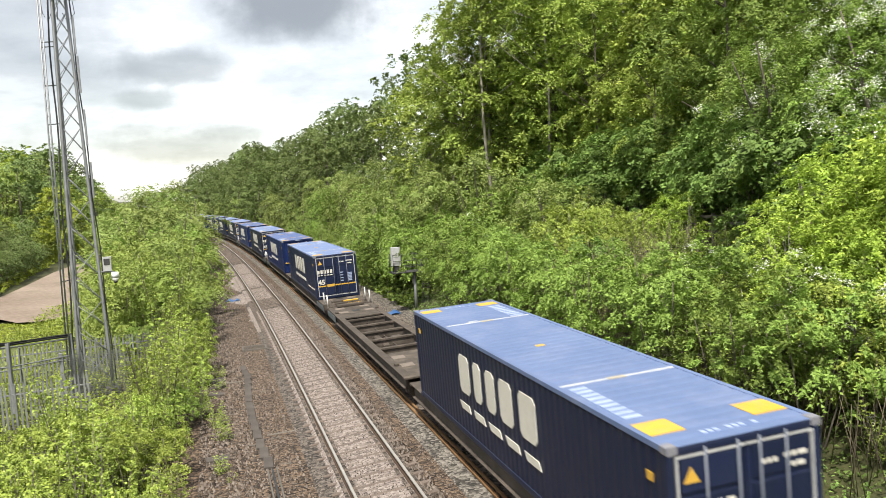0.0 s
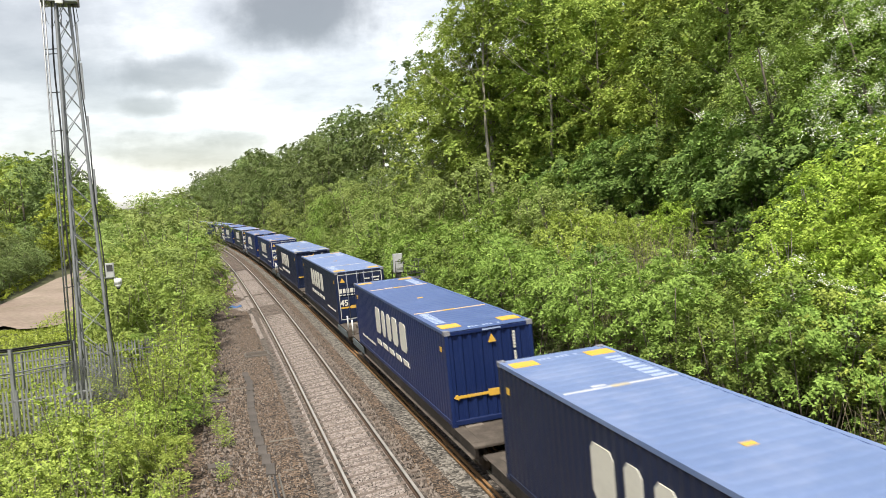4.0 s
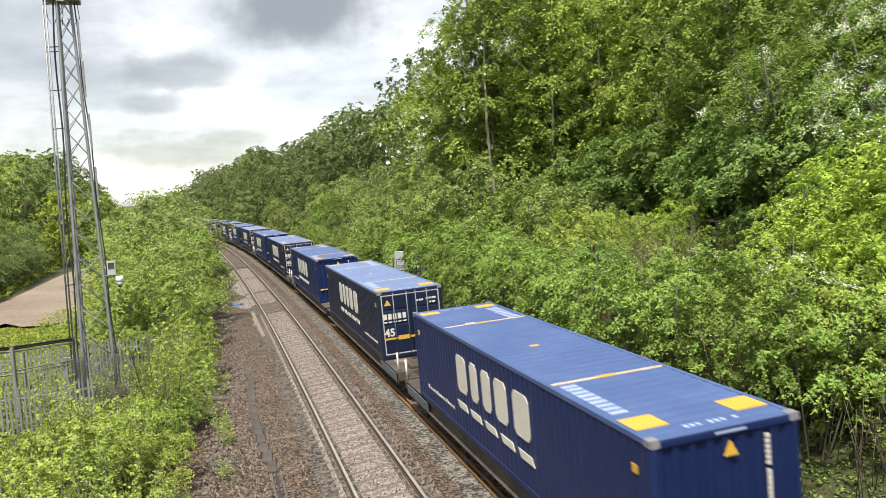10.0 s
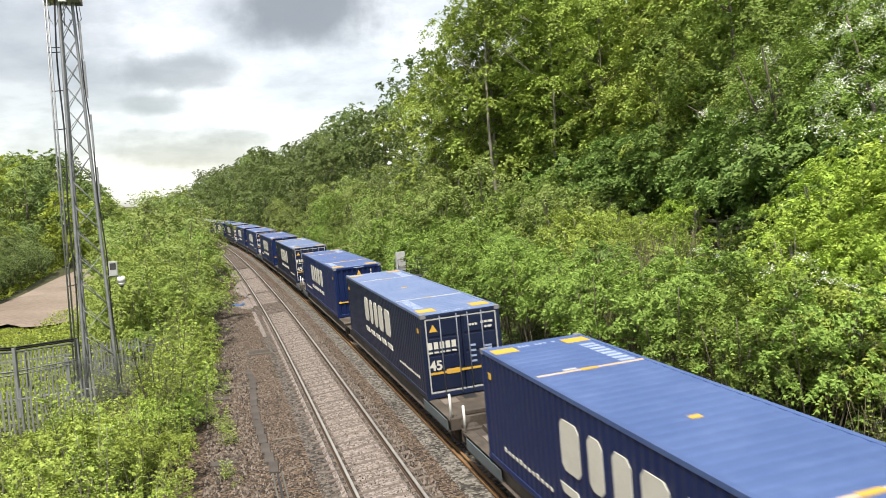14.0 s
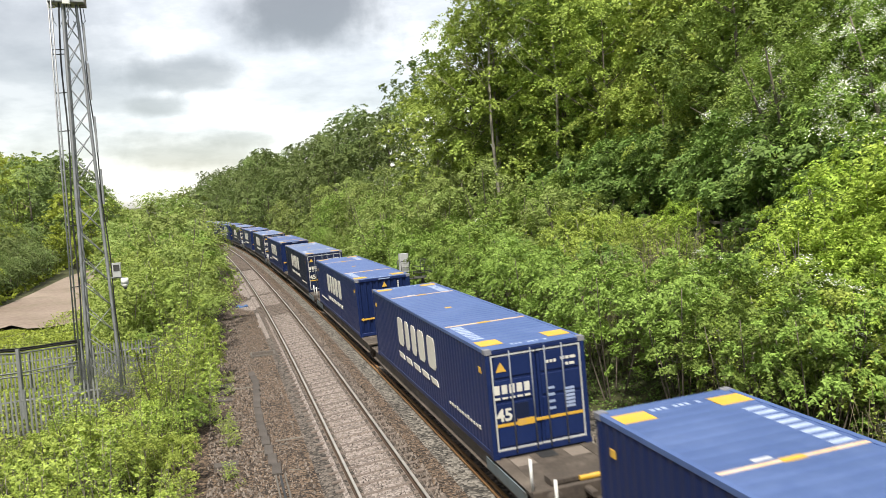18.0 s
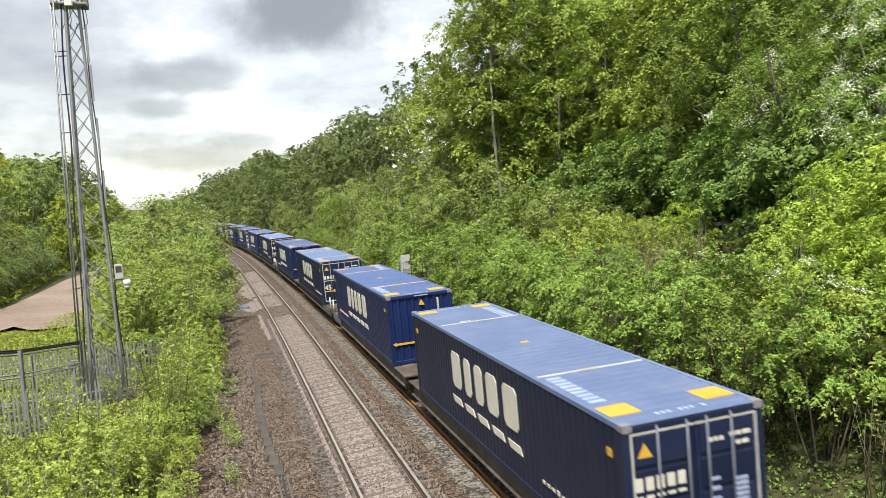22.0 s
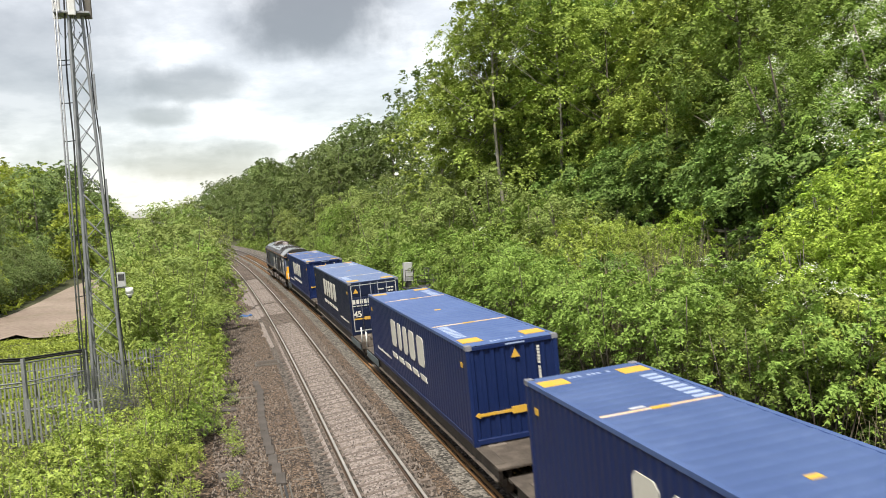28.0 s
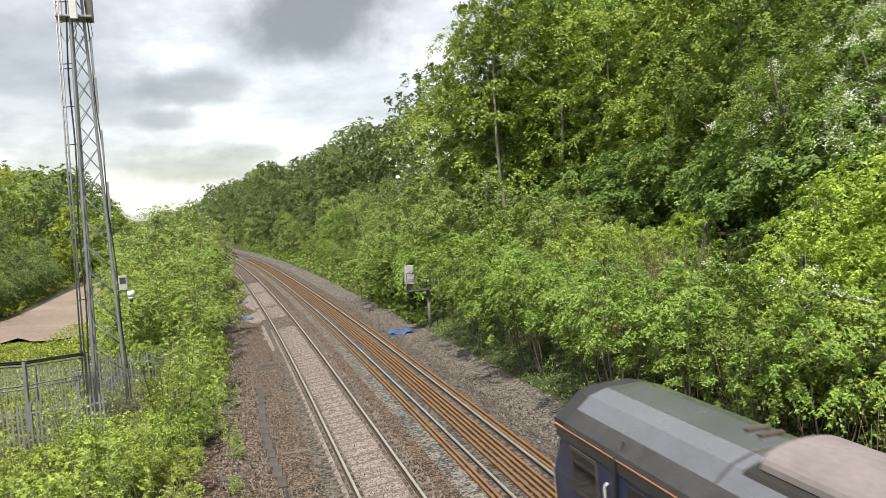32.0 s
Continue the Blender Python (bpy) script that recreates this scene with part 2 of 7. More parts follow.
STONE_BITS = leaf_material("ballast_stones", (0.011, 0.008, 0.006), (0.20, 0.165, 0.14), 0.0, 0.0, 0.0)
SLEEPER = material("weathered_sleeper", (0.075, 0.057, 0.047), (0.165, 0.13, 0.108), 3, 30, 0.9, bump=0.4, vary=0.18)
RAIL_TOP = material("polished_rail", (0.40, 0.37, 0.335), (0.54, 0.505, 0.46), 2, 60, 0.36, 0.6, 0.05)
RAIL_RUST = material("rusty_rail", (0.027, 0.0156, 0.0096), (0.06, 0.0348, 0.0204), 2, 30, 0.85, 0.1, 0.3)
RUST_STORED = material("stored_rail_rust", (0.153, 0.07392, 0.0255), (0.2346, 0.1275, 0.051), 1.5, 30, 0.85, 0.1, 0.3)
LID = material("trough_lid", (0.042, 0.035, 0.03), (0.088, 0.075, 0.066), 1.5, 30, 0.9, bump=0.3, vary=0.12)
CONCRETE = material("concrete", (0.072, 0.06304, 0.054), (0.132, 0.12, 0.105), 1.5, 30, 0.9, bump=0.3)
GALVANISED = material("galvanised_steel", (0.21, 0.217, 0.2275), (0.329, 0.336, 0.343), 2.5, 30, 0.55, 0.55, 0.08)
ROD_STEEL = material("locking_bar_steel", (0.11, 0.125, 0.16), (0.19, 0.205, 0.24), 2, 30, 0.6, 0.4, 0.08)
PALISADE = material("weathered_galvanised", (0.1662, 0.1729, 0.1729), (0.2793, 0.2859, 0.2859), 2, 20, 0.65, 0.35, 0.1, vary=0.15)
SCREEN = material("mesh_screen_steel", (0.10, 0.105, 0.105), (0.17, 0.175, 0.175), 2, 60, 0.7, 0.3, 0.4)
CABLE = material("black_cable", (0.012, 0.012, 0.013), (0.03, 0.03, 0.03), 3, 20, 0.6)
WHITE_PAINT = material("white_paint", (0.595, 0.595, 0.578), (0.697, 0.697, 0.68), 2, 20, 0.5, dirt=(0.40, 0.38, 0.34), dirt_amount=0.35)
PALE_GREY = material("pale_grey_paint", (0.33, 0.34, 0.34), (0.45, 0.45, 0.44), 2, 20, 0.55, dirt=(0.22, 0.21, 0.19), dirt_amount=0.5)
DARK_STEEL = material("dark_steel", (0.03, 0.03, 0.032), (0.075, 0.072, 0.07), 2, 25, 0.6, 0.3)
TIMBER = material("grey_timber", (0.0928, 0.0812, 0.0667), (0.174, 0.1566, 0.1334), 2, 25, 0.9, bump=0.4)
BARK = material("bark", (0.06, 0.048, 0.036), (0.17, 0.145, 0.115), 2.5, 18, 0.95, bump=0.6)
PALE_BARK = material("pale_bark", (0.17, 0.15, 0.12), (0.33, 0.30, 0.26), 2.5, 18, 0.95, bump=0.5)
BLUE_SHEET = material("blue_sheeting", (0.025, 0.0765, 0.21), (0.045, 0.117, 0.275), 2, 15, 0.5)
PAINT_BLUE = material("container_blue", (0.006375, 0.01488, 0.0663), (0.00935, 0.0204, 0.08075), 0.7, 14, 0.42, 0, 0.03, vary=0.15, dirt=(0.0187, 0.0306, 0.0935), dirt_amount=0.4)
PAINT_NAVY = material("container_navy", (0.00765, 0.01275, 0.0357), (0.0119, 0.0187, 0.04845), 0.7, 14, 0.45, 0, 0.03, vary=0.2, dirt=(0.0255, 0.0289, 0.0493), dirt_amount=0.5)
# roof colours hold the brightness of the lit top, far lighter than the sides
ROOF_BLUE_LIT = material("container_roof_blue_lit", (0.042, 0.077, 0.202), (0.059, 0.101, 0.238), 0.6, 9, 0.5, 0, 0.04, vary=0.12, dirt=(0.10, 0.15, 0.31), dirt_amount=0.45)
ROOF_FADED_LIT = material("container_roof_faded_lit", (0.086, 0.130, 0.255), (0.118, 0.165, 0.295), 0.6, 9, 0.55, 0, 0.04, vary=0.12, dirt=(0.1964, 0.2292, 0.3437), dirt_amount=0.5)
for dull in (PAINT_BLUE, PAINT_NAVY):
    dull.node_tree.nodes["Principled BSDF"].inputs["Specular IOR Level"].default_value = 0.22
YELLOW = material("yellow_marking", (0.4896, 0.272, 0.024), (0.5848, 0.3536, 0.04), 3, 20, 0.6, dirt=(0.3825, 0.272, 0.15), dirt_amount=0.6)
PALE_STRIPE = material("faded_stripe", (0.58, 0.36, 0.16), (0.68, 0.47, 0.27), 2, 20, 0.6, dirt=(0.55, 0.55, 0.6), dirt_amount=0.6)
WORN_YELLOW = material("worn_yellow_marking", (0.26, 0.25, 0.24), (0.46, 0.38, 0.22), 5, 25, 0.65, dirt=(0.22, 0.25, 0.33), dirt_amount=0.6)
WORN_STRIPE = material("worn_stripe", (0.36, 0.38, 0.42), (0.52, 0.51, 0.50), 5, 25, 0.65, dirt=(0.22, 0.27, 0.38), dirt_amount=0.6)
CREAM = material("cream_marking", (0.5327, 0.511, 0.4463), (0.5903, 0.5687, 0.5039), 2, 20, 0.55, dirt=(0.3999, 0.3839, 0.3519), dirt_amount=0.4)
ROOF_WRITING = material("faded_white_writing", (0.20, 0.26, 0.42), (0.34, 0.40, 0.54), 3, 25, 0.6)
WAGON_STEEL = material("wagon_brown_steel", (0.0374, 0.02856, 0.02244), (0.0884, 0.0714, 0.05644), 1.2, 15, 0.85, 0.1, 0.2, vary=0.15, dirt=(0.1632, 0.1326, 0.1088), dirt_amount=0.55)
WAGON_PALE = material("wagon_pale_blue", (0.055, 0.072, 0.08), (0.11, 0.135, 0.145), 1.5, 15, 0.7, 0.0, 0.1, dirt=(0.06, 0.05, 0.04), dirt_amount=0.8)
WAGON_DARK = material("bogie_grime", (0.035, 0.028, 0.023), (0.09, 0.07, 0.055), 2, 20, 0.85, 0.1, 0.2)
CASTING = material("scuffed_casting", (0.10, 0.105, 0.14), (0.24, 0.235, 0.24), 6, 30, 0.7)
PAD = material("deck_pad", (0.12, 0.098, 0.08), (0.18, 0.15, 0.126), 2, 20, 0.9)
LOCO_BLUE = material("locomotive_navy", (0.0128, 0.0208, 0.06), (0.0208, 0.032, 0.084), 0.8, 14, 0.38, 0, 0.03, dirt=(0.06, 0.06, 0.065), dirt_amount=0.5)
LOCO_ROOF = material("locomotive_roof_grey", (0.175, 0.179, 0.187), (0.235, 0.239, 0.246), 0.7, 14, 0.28, 0, 0.02, dirt=(0.065, 0.065, 0.0676), dirt_amount=0.4)
LOCO_HATCH = material("hatch_grey", (0.205, 0.209, 0.217), (0.275, 0.279, 0.287), 0.7, 14, 0.24, 0, 0.02, dirt=(0.08, 0.078, 0.076), dirt_amount=0.4)
# same roof paint coloured darker, as the rear shows less sky sheen
LOCO_REAR_LESS_SHEEN = material("rear_roof_less_sheen", (0.075, 0.081, 0.094), (0.112, 0.118, 0.132), 0.7, 14, 0.26, 0, 0.02, dirt=(0.06, 0.058, 0.058), dirt_amount=0.4)
for glossy in (LOCO_ROOF, LOCO_HATCH, LOCO_REAR_LESS_SHEEN):
    coat = glossy.node_tree.nodes["Principled BSDF"].inputs
    coat["Coat Weight"].default_value, coat["Coat Roughness"].default_value, coat["Coat IOR"].default_value = 1.0, 0.2, 1.6
LOCO_YELLOW = material("locomotive_yellow", (0.78, 0.36, 0.01), (0.86, 0.44, 0.02), 1.5, 14, 0.45, 0, 0.02, dirt=(0.30, 0.17, 0.05), dirt_amount=0.5)
ORANGE_LINE = material("orange_line", (0.375, 0.15, 0.0675), (0.435, 0.2025, 0.0975), 2, 14, 0.5)
EXHAUST = material("exhaust_grime", (0.17, 0.145, 0.14), (0.27, 0.235, 0.23), 1.5, 14, 0.7, 0.2)
GRILLE = material("radiator_grille", (0.0135, 0.0126, 0.0117), (0.03375, 0.0306, 0.0279), 1.2, 14, 0.7, 0.2)
GLASS = glass_material()
LEAF_LIME = leaf_material("lime_leaves", (0.157, 0.234, 0.040), (0.432, 0.541, 0.108), 0.26, 0.16, 0.010)
LEAF_GOLD = leaf_material("golden_leaves", (0.185, 0.285, 0.037), (0.440, 0.585, 0.094), 0.30, 0.14, 0.010)
LEAF_MID = leaf_material("mid_green_leaves", (0.112, 0.181, 0.030), (0.264, 0.378, 0.080), 0.26, 0.22, 0.008)
LEAF_DEEP = leaf_material("deep_green_leaves", (0.082, 0.144, 0.029), (0.195, 0.298, 0.071), 0.24, 0.22, 0.008)
LEAF_WILLOW = leaf_material("grey_green_leaves", (0.142, 0.202, 0.046), (0.299, 0.378, 0.112), 0.24, 0.18, 0.012)
LEAF_ASH = leaf_material("ash_leaves", (0.158, 0.234, 0.036), (0.392, 0.508, 0.100), 0.24, 0.2, 0.008)
LEAF_OLIVE = leaf_material("olive_leaves", (0.205, 0.260, 0.030), (0.340, 0.420, 0.063), 0.33, 0.2, 0.014)
# narrow, duller range of greens puts the haze of distance into the leaves
LEAF_FAR_HAZE = leaf_material("hazy_woodland_leaves", (0.107, 0.151, 0.043), (0.176, 0.243, 0.077), 0.24, 0.22, 0.014)
LEAF_SCRUB = leaf_material("scrub_leaves", (0.193, 0.262, 0.053), (0.320, 0.410, 0.101), 0.26, 0.14, 0.012)
BLOSSOM = leaf_material("white_blossom", (0.62, 0.62, 0.54), (0.85, 0.85, 0.80), 0.2, 0.05, 0.0)
DEAD_STEM = material("dry_stems", (0.1, 0.08, 0.05), (0.17, 0.14, 0.095), 2, 20, 0.95)


# ---- mesh helpers ----
def mesh_of(name, verts, faces, smooth_faces=False):
    me = bpy.data.meshes.new(name)
    me.from_pydata([tuple(map(float, v)) for v in verts], [], faces)
    if smooth_faces:
        me.polygons.foreach_set("use_smooth", [True] * len(me.polygons))
    me.update()
    return me


BOX_FACES = [(0, 2, 3, 1), (4, 5, 7, 6), (0, 1, 5, 4), (2, 6, 7, 3), (0, 4, 6, 2), (1, 3, 7, 5)]


def boxes(name, spans, bevel=0.0):
    """One mesh of boxes, each (x0, x1, y0, y1, z0, z1), with chamfered edges along its longest side."""
    verts, faces = [], []
    for x0, x1, y0, y1, z0, z1 in spans:
        b = len(verts)
        size = (x1 - x0, y1 - y0, z1 - z0)
        c = min(bevel, min(size) * 0.3)
        if c <= 0:
            verts += [(x, y, z) for x in (x0, x1) for y in (y0, y1) for z in (z0, z1)]
            faces += [tuple(b + i for i in f[::-1]) for f in BOX_FACES]
            continue
        axis = size.index(max(size))
        lo, hi = ((x0, x1), (y0, y1), (z0, z1))[axis]
        a, d = [(p, q) for i, (p, q) in enumerate(((x0, x1), (y0, y1), (z0, z1))) if i != axis]
        ring = [(a[0] + c, d[0]), (a[1] - c, d[0]), (a[1], d[0] + c), (a[1], d[1] - c), (a[1] - c, d[1]), (a[0] + c, d[1]), (a[0], d[1] - c), (a[0], d[0] + c)]
        for end in (lo, hi):
            for p, q in ring:
                v = [p, q]
                v.insert(axis, end)
                verts.append(tuple(v))
        flip = axis == 1
        side = [(b + i, b + (i + 1) % 8, b + 8 + (i + 1) % 8, b + 8 + i) for i in range(8)]
        caps = [tuple(b + i for i in reversed(range(8))), tuple(b + 8 + i for i in range(8))]
        faces += [f[::-1] for f in side + caps] if flip else side + caps
    return mesh_of(name, verts, faces)


def rods(name, runs, radius=0.02, sides=6):
    """One mesh of round bars: each run is a list of points, or (points, radius at the start, radius at the end)."""
    verts, faces = [], []
    for run in runs:
        pts, r0, r1 = run if isinstance(run, tuple) else (run, radius, radius)
        pts = [Vector(p) for p in pts]
        b = len(verts)
        for i, p in enumerate(pts):
            d = (pts[min(i + 1, len(pts) - 1)] - pts[max(i - 1, 0)]).normalized()
            a = d.orthogonal().normalized()
            c = d.cross(a)
            r = r0 + (r1 - r0) * i / (len(pts) - 1)
            verts += [tuple(p + (a * math.cos(2 * math.pi * j / sides) + c * math.sin(2 * math.pi * j / sides)) * r) for j in range(sides)]
        for i in range(len(pts) - 1):
            faces += [(b + i * sides + j, b + i * sides + (j + 1) % sides, b + (i + 1) * sides + (j + 1) % sides, b + (i + 1) * sides + j) for j in range(sides)]
        faces += [tuple(b + j for j in reversed(range(sides))), tuple(b + (len(pts) - 1) * sides + j for j in range(sides))]
    return mesh_of(name, verts, faces, True)


def prism(name, outline, y0, y1, bands=1):
    """An outline in x, z drawn out along y."""
    n = len(outline)
    verts = [(x, y0 + (y1 - y0) * i / bands, z) for i in range(bands + 1) for x, z in outline]
    faces = [(i * n + j, (i + 1) * n + j, (i + 1) * n + (j + 1) % n, i * n + (j + 1) % n) for i in range(bands) for j in range(n)]
    faces += [tuple(range(n)), tuple(bands * n + j for j in reversed(range(n)))]
    return mesh_of(name, verts, faces)


def part(name, me, mat, parent, label="", m=None):
    """Links a mesh (or a bmesh) as one part under a thing."""
    if isinstance(me, bmesh.types.BMesh):
        bm, me = me, bpy.data.meshes.new(name)
        bm.to_mesh(me)
        bm.free()
    if mat and not me.materials:
        me.materials.append(mat)
    ob = new(name, me)
    ob.parent = parent
    if m is not None:
        ob.matrix_basis = m
    return tagged(ob, label)


def thing(name, label, category, group="", kind="", m=None):
    ob = new(name)
    ob.empty_display_size = 0.3
    if m is not None:
        ob.matrix_basis = m
    return tagged(ob, label, category, group, kind)


def solid(name, me, mat, label, category, group="", kind="", m=None):
    me.materials.append(mat)
    ob = new(name, me)
    if m is not None:
        ob.matrix_basis = m
    return tagged(ob, label, category, group, kind)


def strip(name, s_list, profile, cant=0.0, offset=0.0, closed=True):
    """A profile of (l, z) drawn along the line."""
    n, verts, faces = len(profile), [], []
    for s in s_list:
        for l, z in profile:
            x, y, _ = on_line(s, l + offset)
            verts.append((float(x), float(y), z + l * cant))
    for i in range(len(s_list) - 1):
        for j in range(n if closed else n - 1):
            a, b = i * n + j, i * n + (j + 1) % n
            faces.append((a, b, b + n, a + n))
    if closed:
        faces += [tuple(reversed(range(n))), tuple((len(s_list) - 1) * n + j for j in range(n))]
    me = mesh_of(name, verts, faces)
    return me


# ---- the ground and the railway ----
def build_ground():
    def axis(lo, hi, fine_lo, fine_hi, step):
        a = list(np.arange(fine_lo, fine_hi, step))
        d, v = step, fine_hi
        while v < hi:
            a.append(v)
            d *= 1.16
            v += d
        a.append(hi)
        d, v = step, fine_lo
        while v > lo:
            d *= 1.16
            v -= d
            a.insert(0, max(v, lo))
        return np.array(a)
    xs, ys = axis(-3500, 3500, -110, 60, 1.7), axis(-3500, 3500, -20, 190, 1.9)
    gx, gy = np.meshgrid(xs, ys)
    z = ground_height(gx.ravel(), gy.ravel())
    nx, ny = len(xs), len(ys)
    i = np.arange(nx * ny).reshape(ny, nx)
    quads = np.stack([i[:-1, :-1], i[:-1, 1:], i[1:, 1:], i[1:, :-1]], -1).reshape(-1, 4)
    me = mesh_of("ground", np.stack([gx.ravel(), gy.ravel(), z], 1), quads.tolist(), True)
    solid("ground", me, GRASS_GROUND, "dark earth slopes under dense undergrowth beside the railway", "ground", kind="structure")


build_ground()

LONG = list(np.arange(-720, -20, 20)) + list(np.arange(-20, 260, 2.0)) + list(np.arange(260, 980, 8))


def build_beds():
    """Ballast beds: the pale dusted near track, the stony far track and its broad grey-brown shoulder."""
    bed = strip("ballast_bed", LONG, [(-1.95, -0.62), (-1.6, -0.36), (-1.25, -0.30), (-0.7, -0.29), (0.75, -0.2225), (5.1, -0.215), (6.3, -0.60)], 0.02, 0, True)
    solid("ballast_bed", bed, BALLAST, "grey broken-stone ballast bed of the two tracks", "ballast", kind="structure")
    cess = strip("cess", LONG, [(-6.4, -0.9), (-5.4, -0.47), (-3.2, -0.40), (-1.55, -0.37), (-1.5, -0.6)], 0, 0, False)
    solid("cess", cess, BALLAST_BROWN, "brown stony cess path beside the near track", "path", kind="structure")
    shoulder = strip("stone_shoulder", LONG, [(5.6, -0.46), (6.6, -0.43), (7.4, -0.38), (8.1, -0.28), (9.2, -0.6)], 0, 0, False)
    solid("stone_shoulder", shoulder, SHOULDER, "grey-brown crushed-stone shoulder at the foot of the slope", "path", kind="structure")
    # the dust lies in stretches, with bare dark stone between them
    for s0, s1, l0, l1 in ((-30, 55.6, -1.12, 1.02), (61.2, 68.4, -1.35, 1.0), (69.2, 81.5, -1.35, 1.0), (82.2, 94.4, -1.3, 0.98)):
        dust = strip("dusted_ballast", list(np.linspace(s0, s1, int((s1 - s0) / 1.5) + 2)), [(l0, -0.24), (l0 + 0.16, -0.152), (-0.86, -0.150), (-0.80, -0.174), (0.70, -0.172), (0.86, -0.150), (l1 - 0.12, -0.152), (l1, -0.23)], NEAR_CANT, 0, False)
        solid("dusted_ballast", dust, BALLAST_PALE, "pale pinkish dust-covered ballast between the sleepers", "ballast", kind="structure")
    for s0, s1, l0 in ((47.5, 58.5, -1.75), (60.5, 67.0, -2.6), (68.5, 80.5, -2.2), (87.0, 92.5, -2.1)):
        n = int((s1 - s0) / 0.8)
        verts, faces = [], []
        for i in range(n + 1):
            f = i / n
            edge = l0 + 0.9 * (1 - math.sin(math.pi * f) ** 0.6) + 0.16 * math.sin(i * 2.3 + s0)
            for l, z in ((edge, -0.392), (edge + 0.14, -0.372), (-1.5, -0.345), (-1.3, -0.30)):
                x, y, _ = on_line(s0 + (s1 - s0) * f, l)
                verts.append((float(x), float(y), z))
        faces = [(i * 4 + j, i * 4 + j + 1, i * 4 + j + 5, i * 4 + j + 4) for i in range(n) for j in range(3)]
        solid("spilled_dust", mesh_of("spilled_dust", verts, faces), BALLAST_PALE, "pale dust spilled over the cess beside the near rail", "ballast", kind="structure")
    stained = strip("stained_ballast", list(np.arange(-30, 240, 2.0)), [(0.9, -0.24), (1.0, -0.208), (1.75, -0.206), (1.9, -0.22)], 0.02, 0, False)
    solid("stained_ballast", stained, BALLAST_BROWN, "brown stained ballast beside the near track", "ballast", kind="structure")
    clean = strip("clean_ballast", list(np.arange(-30, 240, 2.0)), [(1.82, -0.22), (1.9, -0.204), (2.4, -0.204), (2.5, -0.22)], 0.02, 0, False)
    solid("clean_ballast", clean, BALLAST_CLEAN, "clean pale grey ballast between the two tracks", "ballast", kind="structure")
    # dark strips put the shadow beside each rail, with brown dust, into colour
    for k, side in ((1, -0.76), (2, 0.76)):
        for a, b in ((-0.19, -0.085), (0.085, 0.19)):
            lift = 0.0215 if side * (a + b) > 0 else 0.0
            soot = strip("brake_dust", list(np.arange(-30, 91, 1.5)), [(side + a, -0.172 + lift), (side + (a + b) / 2, -0.167 + lift), (side + b, -0.172 + lift)], NEAR_CANT, 0, False)
            solid("brake_dust", soot, BALLAST_DAMP_SHADE, "brown brake dust and rail shade drawn as dark strips along the near rails", "ballast", kind="structure")
    damp = strip("damp_ballast", list(np.arange(54.4, 232, 3.0)), [(-1.6, -0.28), (-1.15, -0.20), (0.9, -0.19), (1.2, -0.245)], NEAR_CANT, 0, False)
    solid("damp_ballast", damp, BALLAST_DAMP_SHADE, "dark damp ballast of the near track further along", "ballast", kind="structure")


build_beds()

# head, web and foot of a rail
HEAD = [(-0.035, -0.045), (-0.036, -0.006), (-0.028, 0.0), (0.028, 0.0), (0.036, -0.006), (0.035, -0.045)]
FOOT = [(-0.035, -0.046), (-0.010, -0.055), (-0.010, -0.125), (-0.070, -0.148), (-0.070, -0.16), (0.070, -0.16), (0.070, -0.148), (0.010, -0.125), (0.010, -0.055), (0.035, -0.046)]


def build_track(name, centre, cant, label, sleepers, pitch, first, count):
    track = thing(name, label, "track", kind="structure")
    for side in (-0.76, 0.76):
        rail = part("rail", strip("rail", LONG, [(l, z + side * cant) for l, z in FOOT], 0, centre + side), RAIL_RUST, track, "running rail with rusty web")
        part("rail_head", strip("rail_head", LONG, [(l, z + side * cant) for l, z in HEAD], 0, centre + side), RAIL_TOP, rail, "bright worn running surface")
    me = sleepers
    for i in range(count):
        s = first + i * pitch
        x, y, h = on_line(s, centre)
        m = Matrix.Translation((float(x), float(y), -0.163)) @ Euler((0, -math.atan(cant), -float(h))).to_matrix().to_4x4()
        part("sleeper", me, None, track, m=m)
    rest = []
    for s in list(np.arange(first + count * pitch, 330, pitch)):
        rest.append(s)
    verts, faces = [], []
    for s in rest:
        b = len(verts)
        for ds in (-0.12, 0.12):
            for l in (-1.25, 1.25):
                for z in (-0.32, -0.165):
                    x, y, _ = on_line(s + ds, centre + l)
                    verts.append((float(x), float(y), z + l * cant))
        faces += [tuple(b + i for i in f) for f in BOX_FACES]
    tagged(part("far_sleepers", mesh_of("far_sleepers", verts, faces), SLEEPER, track), kind="stuff")
    return track


def sleeper_mesh(mat, half=0.12):
    me = boxes("sleeper", [(-1.25, 1.25, -half, half, -0.2, 0.0), (-0.92, -0.60, -0.10, 0.10, -0.01, 0.022), (0.60, 0.92, -0.10, 0.10, -0.01, 0.022)], 0.015)
    me.materials.append(mat)
    return me


build_track("near_track", 0.0, NEAR_CANT, "near railway track with worn bright rails on dusty sleepers", sleeper_mesh(SLEEPER, 0.07), 0.72, -4, 150)
build_track("far_track", APART, FAR_CANT, "far railway track that carries the freight train", sleeper_mesh(CONCRETE), 0.68, -4, 130)


